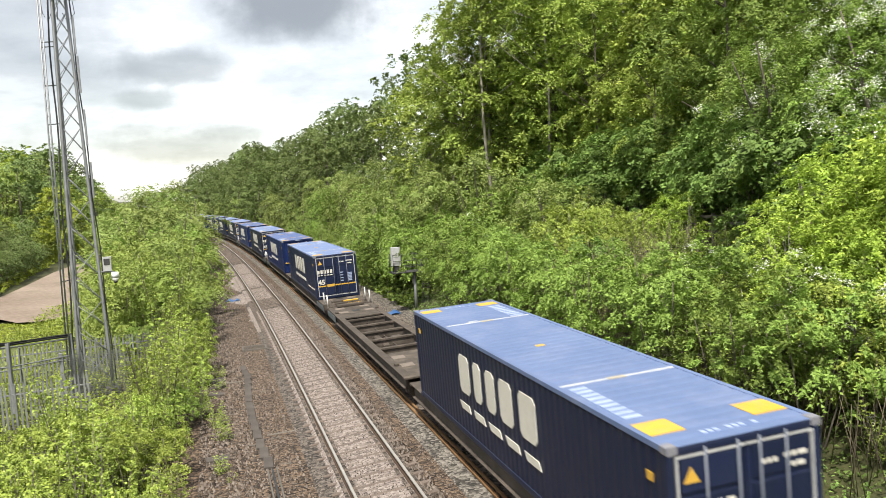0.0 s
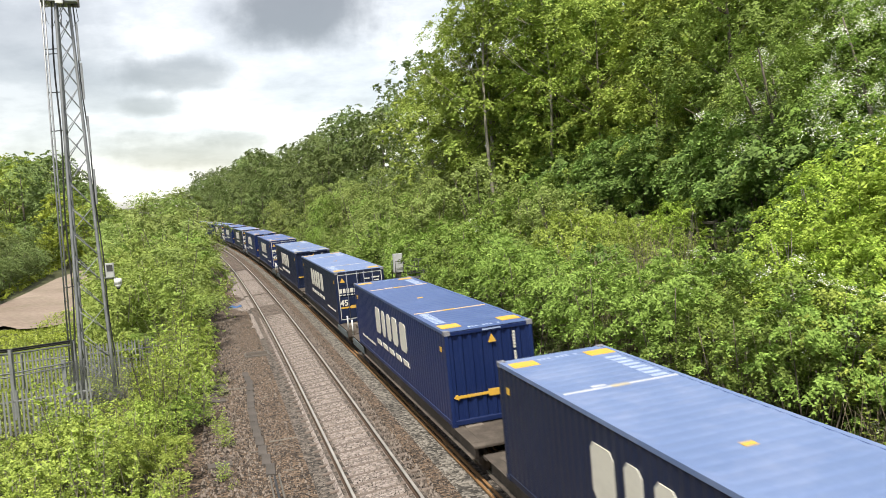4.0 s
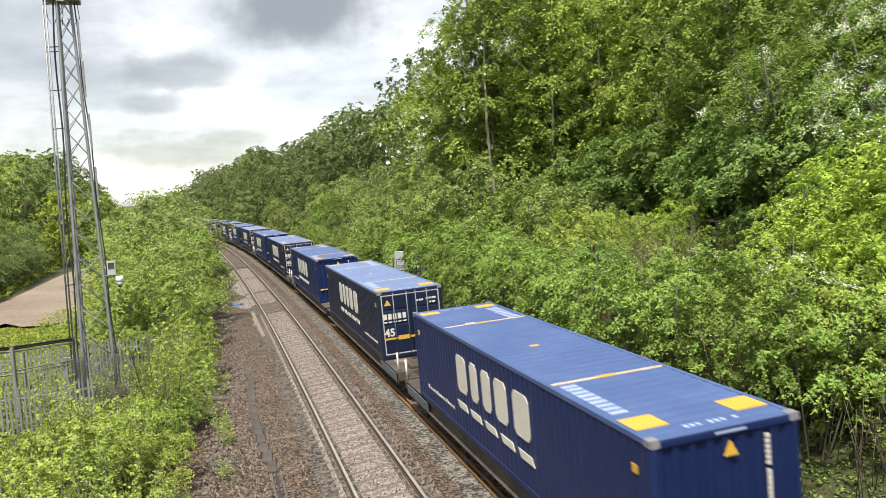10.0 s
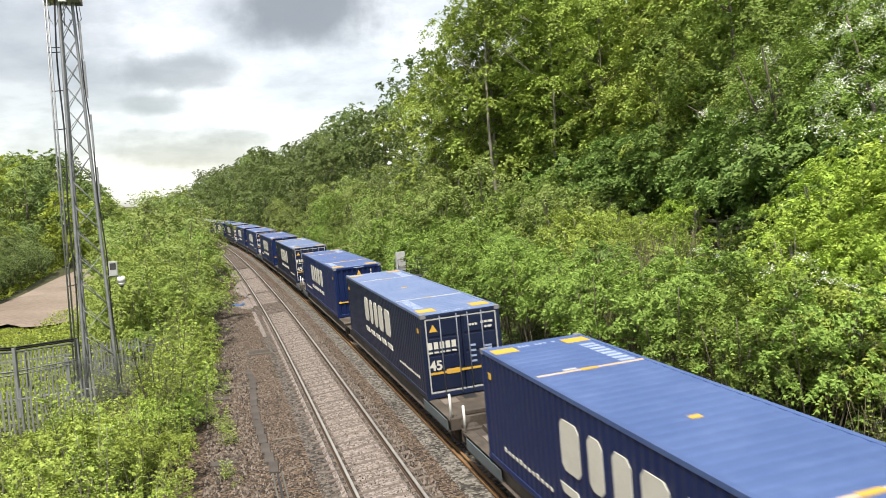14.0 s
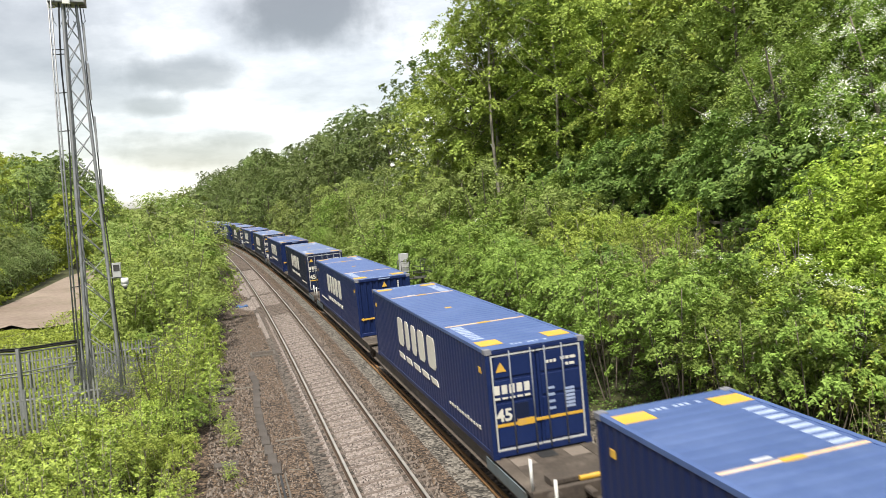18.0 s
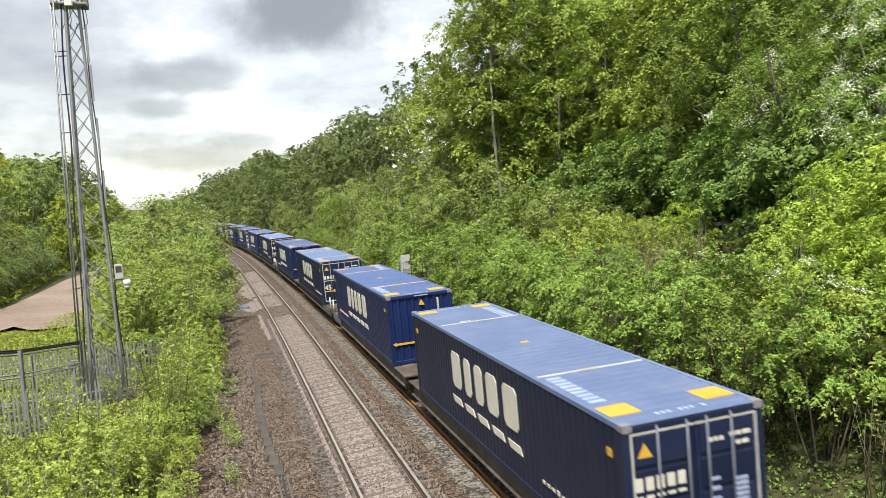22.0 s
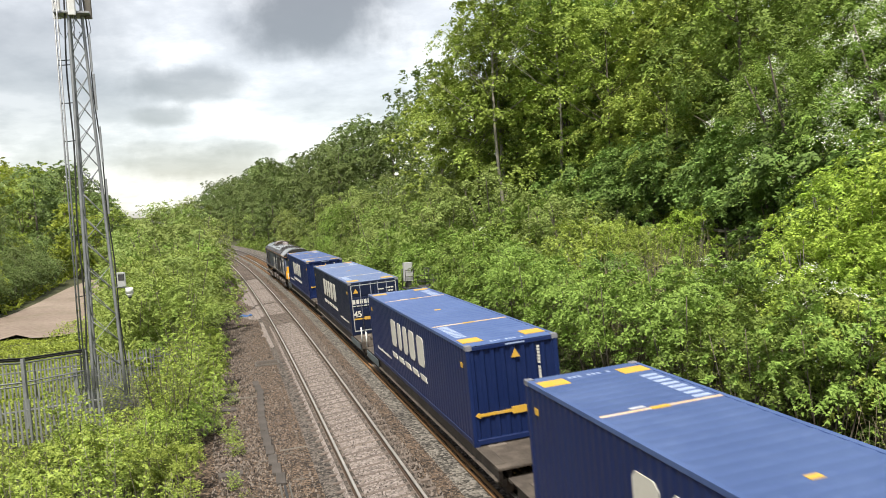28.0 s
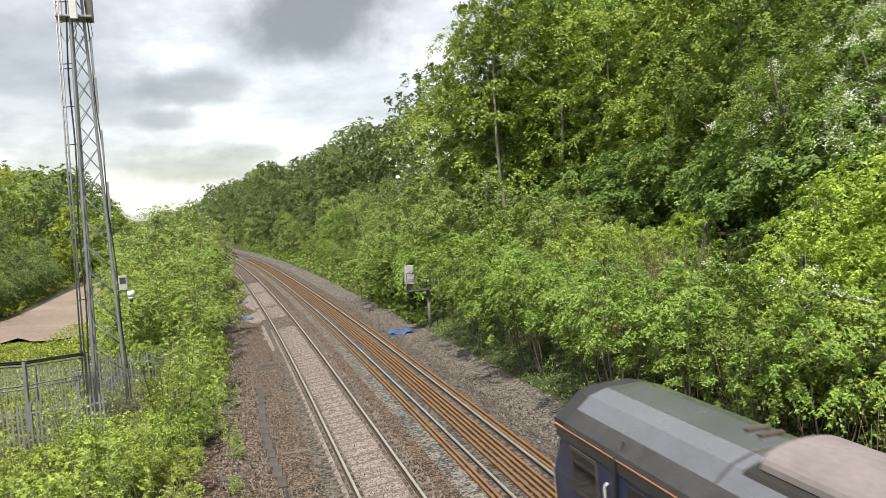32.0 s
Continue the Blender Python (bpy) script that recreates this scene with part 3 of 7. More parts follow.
def build_stored_rails():
    for l, z in ((2.47, -0.03), (2.63, -0.03), (3.40, -0.05), (3.58, -0.05), (3.77, -0.05), (3.95, -0.05), (4.11, -0.05), (4.80, -0.02)):
        ends = (-60, 150) if l < 4.5 else (-60, 125)
        wander = random.uniform(0, 6)
        s_list = list(np.arange(ends[0], ends[1], 3.0))
        verts, faces = [], []
        outline = [(-0.036, 0.0), (0.036, 0.0), (0.035, -0.045), (0.010, -0.055), (0.010, -0.115), (0.065, -0.14), (0.065, -0.15), (-0.065, -0.15), (-0.065, -0.14), (-0.010, -0.115), (-0.010, -0.055), (-0.035, -0.045)]
        n = len(outline)
        for s in s_list:
            for dl, dz in outline:
                x, y, _ = on_line(s, l + dl + 0.012 * math.sin(s * 0.11 + wander))
                verts.append((float(x), float(y), z + dz + (l - APART) * FAR_CANT))
        for i in range(len(s_list) - 1):
            faces += [(i * n + j, i * n + (j + 1) % n, (i + 1) * n + (j + 1) % n, (i + 1) * n + j) for j in range(n)]
        faces += [tuple(range(n)), tuple((len(s_list) - 1) * n + j for j in reversed(range(n)))]
        solid("stored_rail", mesh_of("stored_rail", verts, faces), RUST_STORED, "long orange-rusted spare rail lying on the sleepers of the far track", "rail", "spare rails along the far track")


build_stored_rails()


def build_lineside():
    # concrete troughing lids from the cess towards the bridge
    trough = thing("cable_trough", "weathered grey concrete cable trough with uneven lids", "trough")
    lid = boxes("lid", [(-0.14, 0.14, -0.475, 0.475, -0.06, 0.03)], 0.015)
    lid.materials.append(LID)
    for side in (-0.15, 0.11):
        run = [(side, -0.42), (side + 0.04, -0.42), (side + 0.04, -0.30), (side, -0.30)]
        part("trough_wall", strip("trough_wall", list(np.arange(3, 25, 1.0)), run, 0, -2.55), CONCRETE, trough)
    part("cable", strip("cable", list(np.arange(3, 25, 1.0)), [(-0.03, -0.39), (0.03, -0.39), (0.03, -0.34), (-0.03, -0.34)], 0, -2.55), CABLE, trough)
    s = 24.6
    while s < 38.6:
        l = float(np.interp(s, [24.2, 26.3, 29.3, 32.3, 36.3, 39.0], [-2.59, -2.72, -2.82, -2.82, -2.66, -2.80]))
        x, y, h = on_line(s, l)
        wobble = random.uniform(-1.5, 1.5) - (2.4 if s < 29 else -1.5 if 32.5 < s < 36.5 else 0)
        part("lid", lid, None, trough, m=Matrix.Translation((float(x), float(y), -0.36 + random.uniform(0, 0.03))) @ Euler((0, random.uniform(-0.03, 0.03), -float(h) + radians(wobble))).to_matrix().to_4x4())
        s += 0.98
    # catch pit with a dark cover, and broken chamber lids
    x, y, h = on_line(43.0, -1.98)
    turn = Euler((0, 0, -float(h))).to_matrix().to_4x4()
    pit = thing("catch_pit", "dark steel-covered drainage pit in the cess", "drain cover", m=Matrix.Translation((float(x), float(y), -0.36)) @ turn)
    part("frame", boxes("frame", [(-0.62, 0.62, -0.55, -0.48, -0.1, 0.06), (-0.62, 0.62, 0.48, 0.55, -0.1, 0.06), (-0.62, -0.55, -0.48, 0.48, -0.1, 0.06), (0.55, 0.62, -0.48, 0.48, -0.1, 0.06)], 0.01), CONCRETE, pit)
    for i in range(7):
        part("grate_bar", boxes("grate_bar", [(-0.54, 0.54, -0.44 + i * 0.13, -0.36 + i * 0.13, -0.04, 0.03)], 0.01), WAGON_DARK, pit)
    for s, l, dx, dy, tilt in ((36.4, -4.0, 0.34, 0.3, 4), (35.2, -3.95, 0.3, 0.22, -9), (33.9, -4.05, 0.3, 0.2, 3), (25.7, -4.05, 0.36, 0.18, 2)):
        x, y, h = on_line(s, l)
        solid("broken_slab", boxes("broken_slab", [(-dx, dx, -dy, dy, -0.08, 0.05)], 0.02), LID, "broken dark concrete slab lying in the weeds", "slab", "slabs in the cess",
              m=Matrix.Translation((float(x), float(y), -0.36)) @ Euler((radians(tilt), radians(tilt * 0.6), -float(h) + radians(tilt * 3))).to_matrix().to_4x4())
    for s, l, w in ((63.2, -2.25, 0.5), (49.5, 6.6, 0.9), (17.7, 6.75, 0.45)):
        x, y, h = on_line(s, l)
        verts, faces, n = [], [], 7
        for i in range(n):
            for j in range(n):
                verts.append(((i - 3) / 3 * w, (j - 3) / 3 * w * 0.7, 0.10 + 0.12 * math.sin(i * 1.7 + j) * math.cos(j * 1.3) + (0 if 0 < i < n - 1 and 0 < j < n - 1 else -0.06)))
        faces = [(i * n + j, (i + 1) * n + j, (i + 1) * n + j + 1, i * n + j + 1) for i in range(n - 1) for j in range(n - 1)]
        sheet = solid("blue_sheet", mesh_of("blue_sheet", verts, faces, True), BLUE_SHEET, "crumpled blue plastic sheeting on the ballast", "plastic sheet", "blue sheets by the track",
                      m=Matrix.Translation((float(x), float(y), -0.40)) @ Euler((0, 0, -float(h))).to_matrix().to_4x4())
        thick = sheet.modifiers.new("thick", "SOLIDIFY")
        thick.thickness = 0.02
    # short dark planks across the cess and pale litter
    for s, l, a in ((80, -2.2, 70), (35.8, -3.2, 80), (27.5, -2.0, 85), (29.0, 7.3, 40), (26.2, 7.2, 75)):
        x, y, h = on_line(s, l)
        solid("plank", boxes("plank", [(-0.45, 0.45, -0.05, 0.05, 0, 0.05)], 0.008), TIMBER, "short weathered plank lying on the stones", "plank", "planks by the track",
              m=Matrix.Translation((float(x), float(y), -0.41)) @ Euler((0, 0, -float(h) + radians(a - 80))).to_matrix().to_4x4())
    for s, l in ((27.0, -2.2), (37.9, -3.25), (26.6, -3.0), (24.4, -2.1), (30.6, -3.6), (33.5, -2.2)):
        x, y, h = on_line(s, l)
        solid("stick", boxes("stick", [(-0.18, 0.18, -0.015, 0.015, 0, 0.03)], 0.005), TIMBER, "short pale stick lying in the cess", "stick", "sticks in the cess",
              m=Matrix.Translation((float(x), float(y), -0.385)) @ Euler((0, 0, -float(h) + radians(s * 37 % 50 - 25))).to_matrix().to_4x4())
    # slim marker posts at the foot of the slope
    for s, l in ((67.3, 7.55), (105.1, 8.1)):
        x, y, h = on_line(s, l)
        marker = thing("marker_post", "slim pale marker post at the foot of the slope", "post", "marker posts by the line", m=Matrix.Translation((float(x), float(y), -0.45)))
        part("post", boxes("post", [(-0.06, 0.06, -0.05, 0.05, 0, 1.5)], 0.012), PAD, marker)
        part("cap", boxes("cap", [(-0.075, 0.075, -0.065, 0.065, 1.5, 1.62)], 0.02), YELLOW, marker, "yellow cap")
    # the dirt road beyond the compound
    edge_s = [62.6, 64, 70, 76, 82, 90, 100, 110, 118]
    inner = np.interp(edge_s, [62, 75, 97, 118], [-12.8, -13.8, -15.3, -18.6])
    outer = np.interp(edge_s, [62, 82, 94, 114, 118], [-23.8, -23.0, -22.3, -21.2, -20.0])
    verts, faces, m = [], [], 9
    for s, a, b in zip(edge_s, inner, outer):
        for j in range(m):
            l = a + (b - a) * j / (m - 1) + (0.3 * math.sin(s * 0.7 + j) if j in (0, m - 1) else 0)
            x, y, z = at(s + (1.3 * math.sin(j * 1.9) if s < 66 else 0), l)
            verts.append((x, y, z + 0.24 + (0.03 * math.sin(s * 0.5) if 0 < j < m - 1 else -0.27)))
    faces = [(i * m + j, i * m + j + 1, (i + 1) * m + j + 1, (i + 1) * m + j) for i in range(len(edge_s) - 1) for j in range(m - 1)]
    solid("dirt_road", mesh_of("dirt_road", verts, faces, True), DIRT_ROAD, "bare pale-brown dirt track past the compound", "road", kind="structure")


build_lineside()


# ---- the mast with its compound ----
def build_mast():
    mast = thing("lattice_mast", "tall galvanised three-legged lattice radio mast with aerials", "mast", m=pose(-17.28, 31.86, -0.35, 0, 0, 24))
    height, base, top = 21.5, 0.81, 0.18
    feet = [Vector((math.cos(radians(a)), math.sin(radians(a)), 0)) for a in (0, 120, 240)]

    def corner(i, z):
        return feet[i] * (base + (top - base) * z / height) + Vector((0.06 * z / height, -0.02 * z / height, z))
    for i in range(3):
        part("leg", rods("leg", [([corner(i, z) for z in np.linspace(0, height, 12)], 0.075, 0.055)], sides=8), GALVANISED, mast)
        part("foot", boxes("foot", [(-0.3, 0.3, -0.3, 0.3, -0.15, 0.12)], 0.03), CONCRETE, mast, m=Matrix.Translation(feet[i] * base))
    z, flip = 0.5, 0
    while z < height - 0.9:
        step = 1.16 - 0.016 * z
        for i in range(3):
            j = (i + 1) % 3
            a, b = (i, j) if i != 2 else (j, i)
            part("brace", rods("brace", [[corner(a, z), corner(b, z + step)]], 0.021, 5), GALVANISED, mast)
            if z > 8.5 or (flip % 2 == 0 and i == 2):
                part("brace", rods("brace", [[corner(b, z), corner(a, z + step)]], 0.017, 5), GALVANISED, mast)
        z += step
        flip += 1
    # the caged ladder stands off one leg
    part("ladder_rail", rods("ladder_rail", [[Vector((-0.83, -0.55, 0.0)), Vector((-0.60, -0.40, height - 2))]], 0.035), GALVANISED, mast)
    part("ladder_rail", rods("ladder_rail", [[Vector((-0.70, -0.80, 0.0)), Vector((-0.47, -0.65, height - 2))]], 0.035), GALVANISED, mast)
    rungs = []
    for i in range(62):
        t = i / 62
        rungs.append([Vector((-0.83, -0.55, 0.0)).lerp(Vector((-0.60, -0.40, height - 2)), t), Vector((-0.70, -0.80, 0.0)).lerp(Vector((-0.47, -0.65, height - 2)), t)])
    for run in rungs[2:]:
        part("rung", rods("rung", [run], 0.014, 4), GALVANISED, mast)
    for t in (0.12, 0.25, 0.38, 0.5, 0.58, 0.66, 0.74, 0.75, 0.88, 0.9):
        p = Vector((-0.83, -0.55, 0.0)).lerp(Vector((-0.60, -0.40, height - 2)), t)
        part("ladder_stay", rods("ladder_stay", [[p, corner(2, p.z + 0.05)]], 0.022, 5), DARK_STEEL, mast)
    part("feeder_cable", rods("feeder_cable", [[corner(2, z) + Vector((-0.16 - 0.04 * math.sin(z), -0.05, 0)) for z in np.linspace(0.4, height - 3, 26)]], 0.035), CABLE, mast)
    part("feeder_cable", rods("feeder_cable", [[corner(0, z) + Vector((0.12 + 0.03 * math.sin(z * 1.3), 0.05, 0)) for z in np.linspace(0.4, height - 3, 26)]], 0.028), CABLE, mast)
    # anti-climb screens and aerials
    for z in (9.0, 11.2, 13.4, 15.0):
        p = corner(0, z)
        part("aerial_bracket", boxes("aerial_bracket", [(-0.04, 0.04, -0.05, 0.05, -0.75, 0.75)], 0.01), GALVANISED, mast, m=Matrix.Translation(p + Vector((0.17, -0.03, 0))))
    part("head_plate", boxes("head_plate", [(-0.65, 0.7, -0.5, 0.5, 16.55, 16.65), (-0.62, 0.66, -0.05, 0.05, 16.65, 16.75)], 0.02), GALVANISED, mast)
    for x, y in ((0.62, 0.0), (-0.58, 0.1), (0.05, -0.6)):
        part("panel_aerial", boxes("panel_aerial", [(-0.15, 0.15, -0.08, 0.08, 16.45, 18.4)], 0.04), WHITE_PAINT if x < 0.3 else TIMBER, mast, m=Matrix.Translation((x, y, 0)))
        part("aerial_cable", rods("aerial_cable", [[(x, y, 16.45), (x + 0.05, y, 15.9), (x * 0.6, y * 0.6, 15.55), (x * 0.35, y * 0.3, 15.9)]], 0.015, 5), CABLE, mast)
    # camera with its box on one leg
    p = corner(0, 5.4)
    cctv = part("camera_box", boxes("camera_box", [(-0.17, 0.17, -0.14, 0.14, -0.28, 0.32)], 0.02), PALE_GREY, mast, "pale grey control box", Matrix.Translation(p + Vector((0.34, -0.02, 0))))
    part("box_door", boxes("box_door", [(-0.12, 0.12, -0.15, -0.141, -0.02, 0.25)], 0.0), DARK_STEEL, cctv)
    dome = part("camera_dome", rods("camera_dome", [([(0, 0, -0.30), (0, 0, -0.05)], 0.17, 0.15), ([(0, 0, -0.45), (0, 0, -0.30)], 0.06, 0.16)], sides=12), WHITE_PAINT, mast, "white dome camera", Matrix.Translation(p + Vector((0.62, -0.10, -0.30))))
    part("camera_lens", rods("camera_lens", [([(0, 0, -0.52), (0, 0, -0.44)], 0.05, 0.09)], sides=10), CABLE, dome)
    part("camera_arm", rods("camera_arm", [[p + Vector((0.05, 0, -0.30)), p + Vector((0.62, -0.10, -0.34))]], 0.03), GALVANISED, mast)


build_mast()


def palisade(a, b, height=2.4):
    """Pales with split points on two rails between posts, from a to b."""
    a, b = Vector(a), Vector(b)
    run = b - a
    length, turn = run.length, math.atan2(run.y, run.x)
    fence = thing("palisade_fence", "galvanised steel palisade fence with pointed pales", "fence", m=Matrix.Translation(a) @ Euler((0, 0, turn)).to_matrix().to_4x4())
    outline = [(-0.033, 0.0), (-0.033, height - 0.12), (-0.008, height), (0.0, height - 0.05), (0.008, height), (0.033, height - 0.12), (0.033, 0.0)]
    verts = [(x, -0.010 + (0.010 if abs(x) > 0.02 else 0), z) for x, z in outline] + [(x, 0.004 + (0.010 if abs(x) > 0.02 else 0), z) for x, z in outline]
    n = len(outline)
    faces = [tuple(range(n)), tuple(n + j for j in reversed(range(n)))] + [(j, n + j, n + (j + 1) % n, (j + 1) % n) for j in range(n)]
    pale = mesh_of("pale", verts, faces)
    pale.materials.append(PALISADE)
    for i in range(int(length / 0.155)):
        part("pale", pale, None, fence, m=Matrix.Translation((0.08 + i * 0.155, random.uniform(-0.004, 0.004), 0.05)) @ Euler((0, random.uniform(-0.012, 0.012), 0)).to_matrix().to_4x4())
    for z in (0.35, height - 0.45):
        part("fence_rail", boxes("fence_rail", [(0, length, 0.016, 0.07, z, z + 0.06)], 0.008), PALISADE, fence)
    post = boxes("fence_post", [(-0.05, 0.05, 0.072, 0.175, -0.3, height - 0.05)], 0.012)
    post.materials.append(PALISADE)
    for i in range(int(length / 2.75) + 1):
        part("fence_post", post, None, fence, m=Matrix.Translation((min(i * 2.75, length), 0, 0)))


palisade((-24.5, 33.2, -1.1), (-15.4, 37.2, -1.15))
palisade((-15.4, 37.2, -1.15), (-13.2, 30.6, -1.1))
palisade((-22.6, 24.6, -1.1), (-15.6, 28.6, -1.1), height=2.3)


def build_compound_rail():
    frame_ = thing("cable_gantry", "galvanised cable tray carrying black cables on steel posts", "cable tray")
    z = 1.95
    for px_, py_, top in ((-19.0, 29.0, 0.36), (-17.55, 31.0, 0.24), (-22.5, 27.2, 0.66)):
        part("gantry_post", boxes("gantry_post", [(px_ - 0.07, px_ + 0.07, py_ - 0.07, py_ + 0.07, -0.6, z + top + 0.12)], 0.015), GALVANISED, frame_)
    for dz, r, mat in ((0.05, 0.045, CABLE), (0.12, 0.035, CABLE), (-0.06, 0.04, GALVANISED)):
        part("tray_cable" if mat is CABLE else "tray", rods("tray_cable", [[(-26, 25.4, z + dz + 0.92), (-22.5, 27.2, z + dz + 0.62), (-19.0, 29.0, z + dz + 0.36), (-17.6, 31.2, z + dz + 0.24)]], r), mat, frame_)
    bars = [(-1.25 + i * 0.05, -1.238 + i * 0.05, -0.006, 0.006, -0.7, 1.5) for i in range(51)] + [(-1.25, 1.25, -0.012, -0.006, -0.7 + i * 0.075, -0.688 + i * 0.075) for i in range(30)]
    screen = tagged(part("mesh_screen", boxes("mesh_screen", bars), SCREEN, frame_, "grey welded steel mesh screen", Matrix.Translation((-16.7, 31.2, 0)) @ Euler((0, 0, radians(24))).to_matrix().to_4x4()), kind="stuff")
    part("screen_post", boxes("screen_post", [(-1.36, -1.2, -0.08, 0.08, -0.9, 1.6)], 0.02), GALVANISED, screen)
    part("hand_rail", rods("hand_rail", [[(-26, 25.4, 1.55), (-19.0, 29.0, 1.48), (-17.55, 31.0, 1.46)]], 0.035), GALVANISED, frame_)
    part("hand_rail", rods("hand_rail", [[(-26, 25.4, 1.40), (-19.0, 29.0, 1.34), (-17.55, 31.0, 1.32)]], 0.03), GALVANISED, frame_)


build_compound_rail()


# ---- signal on the far side ----
def build_signal():
    x, y, h = on_line(49.0, 8.25)
    signal = thing("railway_signal", "signal seen from behind, grey post, railed platform", "signal", m=Matrix.Translation((float(x), float(y), -0.5)) @ Euler((0, 0, -float(h))).to_matrix().to_4x4())
    part("post", rods("post", [[(0.25, 0, 0), (0.25, 0, 2.72)]], 0.10, 12), GALVANISED, signal)
    part("base", boxes("base", [(0, 0.5, -0.25, 0.25, -0.1, 0.15)], 0.03), CONCRETE, signal)
    plat = part("platform", boxes("platform", [(-1.25, 0.95, -0.5, 0.5, 2.72, 2.80)], 0.02), DARK_STEEL, signal)
    for ax in (-1.2, -0.45, 0.3, 0.9):
        for ay in (-0.47, 0.47):
            part("railing_post", rods("railing_post", [[(ax, ay, 2.8), (ax, ay, 3.9)]], 0.022, 5), DARK_STEEL, plat)
    for z in (3.1, 3.5, 3.9):
        for ay in (-0.47, 0.47):
            part("railing", rods("railing", [[(-1.2, ay, z), (0.9, ay, z)]], 0.02, 5), DARK_STEEL, plat)
        part("railing", rods("railing", [[(0.9, -0.47, z), (0.9, 0.47, z)]], 0.02, 5), DARK_STEEL, plat)
    for dx in (0.55, 0.95):
        part("ladder_rail", rods("ladder_rail", [[(dx, -0.75, 0), (dx, -0.52, 3.9)]], 0.022, 5), DARK_STEEL, signal)
    for i in range(10):
        part("rung", rods("rung", [[(0.55, -0.74 + i * 0.018, 0.3 + i * 0.28), (0.95, -0.74 + i * 0.018, 0.3 + i * 0.28)]], 0.014, 4), DARK_STEEL, signal)
    head = part("signal_head", boxes("signal_head", [(-1.2, -0.62, -0.2, 0.2, 3.2, 4.35)], 0.05), PALE_GREY, signal, "pale grey signal back")
    part("head_hatch", boxes("head_hatch", [(-1.12, -0.70, -0.215, -0.2, 3.75, 4.25)], 0.01), PALE_GREY, head)
    part("head_hatch", boxes("head_hatch", [(-1.12, -0.70, -0.215, -0.2, 3.28, 3.68)], 0.01), PALE_GREY, head)
    part("bracket", boxes("bracket", [(-1.05, -0.75, -0.12, 0.12, 2.8, 3.2)], 0.02), DARK_STEEL, signal)


build_signal()


def build_cabinet_and_fence():
    # timber post and rail fence part way up the slope
    fence = thing("timber_fence", "weathered grey timber post-and-rail fence on the slope", "fence")
    pts = [at(s, l) for s, l in ((27.3, 20.0), (30.55, 19.2), (33.2, 19.2), (36.4, 19.0), (39.6, 18.8), (42.8, 18.6))]
    for p in pts:
        part("fence_post", boxes("fence_post", [(-0.09, 0.09, -0.07, 0.07, -0.4, 1.45)], 0.012), TIMBER, fence, m=Matrix.Translation(p))
    for a, b in zip(pts, pts[1:]):
        for z in (0.55, 0.92, 1.28):
            p, q = Vector(a) + Vector((0, 0, z)), Vector(b) + Vector((0, 0, z))
            d = q - p
            part("fence_rail", boxes("fence_rail", [(0, d.length, -0.03, 0.02, -0.07, 0.07)], 0.01), TIMBER, fence,
                 m=Matrix.Translation(p) @ d.to_track_quat("X", "Z").to_matrix().to_4x4())


build_cabinet_and_fence()


def build_loose_stones():
    """Broken stones lying proud of the ballast, one object."""
    rng = np.random.default_rng(8)
    bands = ((-1.8, -1.0, 5000, -0.24), (-0.68, 0.68, 8000, -0.174), (0.85, 2.35, 17000, -0.20), (2.95, 3.3, 1500, -0.20), (4.25, 5.6, 5000, -0.21), (5.4, 7.9, 12000, -0.40), (-4.6, -1.3, 19000, -0.388))
    shape = np.array([(1, 0, -0.6), (-0.5, 0.87, -0.6), (-0.5, -0.87, -0.6), (0.1, 0.05, 0.85)])
    all_v, all_f = [], []
    base = 0
    for l0, l1, count, z in bands:
        s, l = 9 + 62 * rng.random(count) ** 1.5, rng.uniform(l0, l1, count)
        x, y, _ = on_line(s, l)
        cant = np.where(l < 1.3, l * NEAR_CANT * (abs(l) < 1.75), np.where((l > 2) & (l < 5.5), (l - APART) * FAR_CANT, 0))
        size = ((0.018 if l1 < -1.5 or l1 == 0.68 else 0.024) + (0.024 if l1 < -1.5 or l1 == 0.68 else 0.045) * rng.random(count) ** 1.8)[:, None, None]
        turn = rng.uniform(0, 6.28, count)
        c, d = np.cos(turn)[:, None], np.sin(turn)[:, None]
        v = np.repeat(shape[None], count, 0) * rng.uniform(0.7, 1.3, (count, 4, 3))
        v = np.stack([v[..., 0] * c - v[..., 1] * d, v[..., 0] * d + v[..., 1] * c, v[..., 2]], -1) * size
        v += np.stack([x, y, z + cant + 0.01], -1)[:, None, :]
        all_v.append(v.reshape(-1, 3))
        k = base + np.arange(count)[:, None] * 4
        all_f.append(np.concatenate([k + np.array([[0, 1, 3]]), k + np.array([[1, 2, 3]]), k + np.array([[2, 0, 3]])]).reshape(-1, 3))
        base += count * 4
    v, f = np.concatenate(all_v), np.concatenate(all_f)
    me = bpy.data.meshes.new("loose_stones")
    me.vertices.add(len(v))
    me.vertices.foreach_set("co", v.astype(np.float32).ravel())
    me.loops.add(f.size)
    me.loops.foreach_set("vertex_index", f.astype(np.int32).ravel())
    me.polygons.add(len(f))
    me.polygons.foreach_set("loop_start", np.arange(len(f), dtype=np.int32) * 3)
    me.polygons.foreach_set("loop_total", np.full(len(f), 3, dtype=np.int32))
    me.update(calc_edges=True)
    solid("loose_stones", me, STONE_BITS, "loose grey and brown ballast stones of mixed shades", "stones", kind="stuff")


build_loose_stones()


# ---- the train ----
SPEED = 20.7
LENGTH, WIDE, BASE, TALL = 14.13, 2.62, 1.06, 2.69
LEAN_IN = -0.10


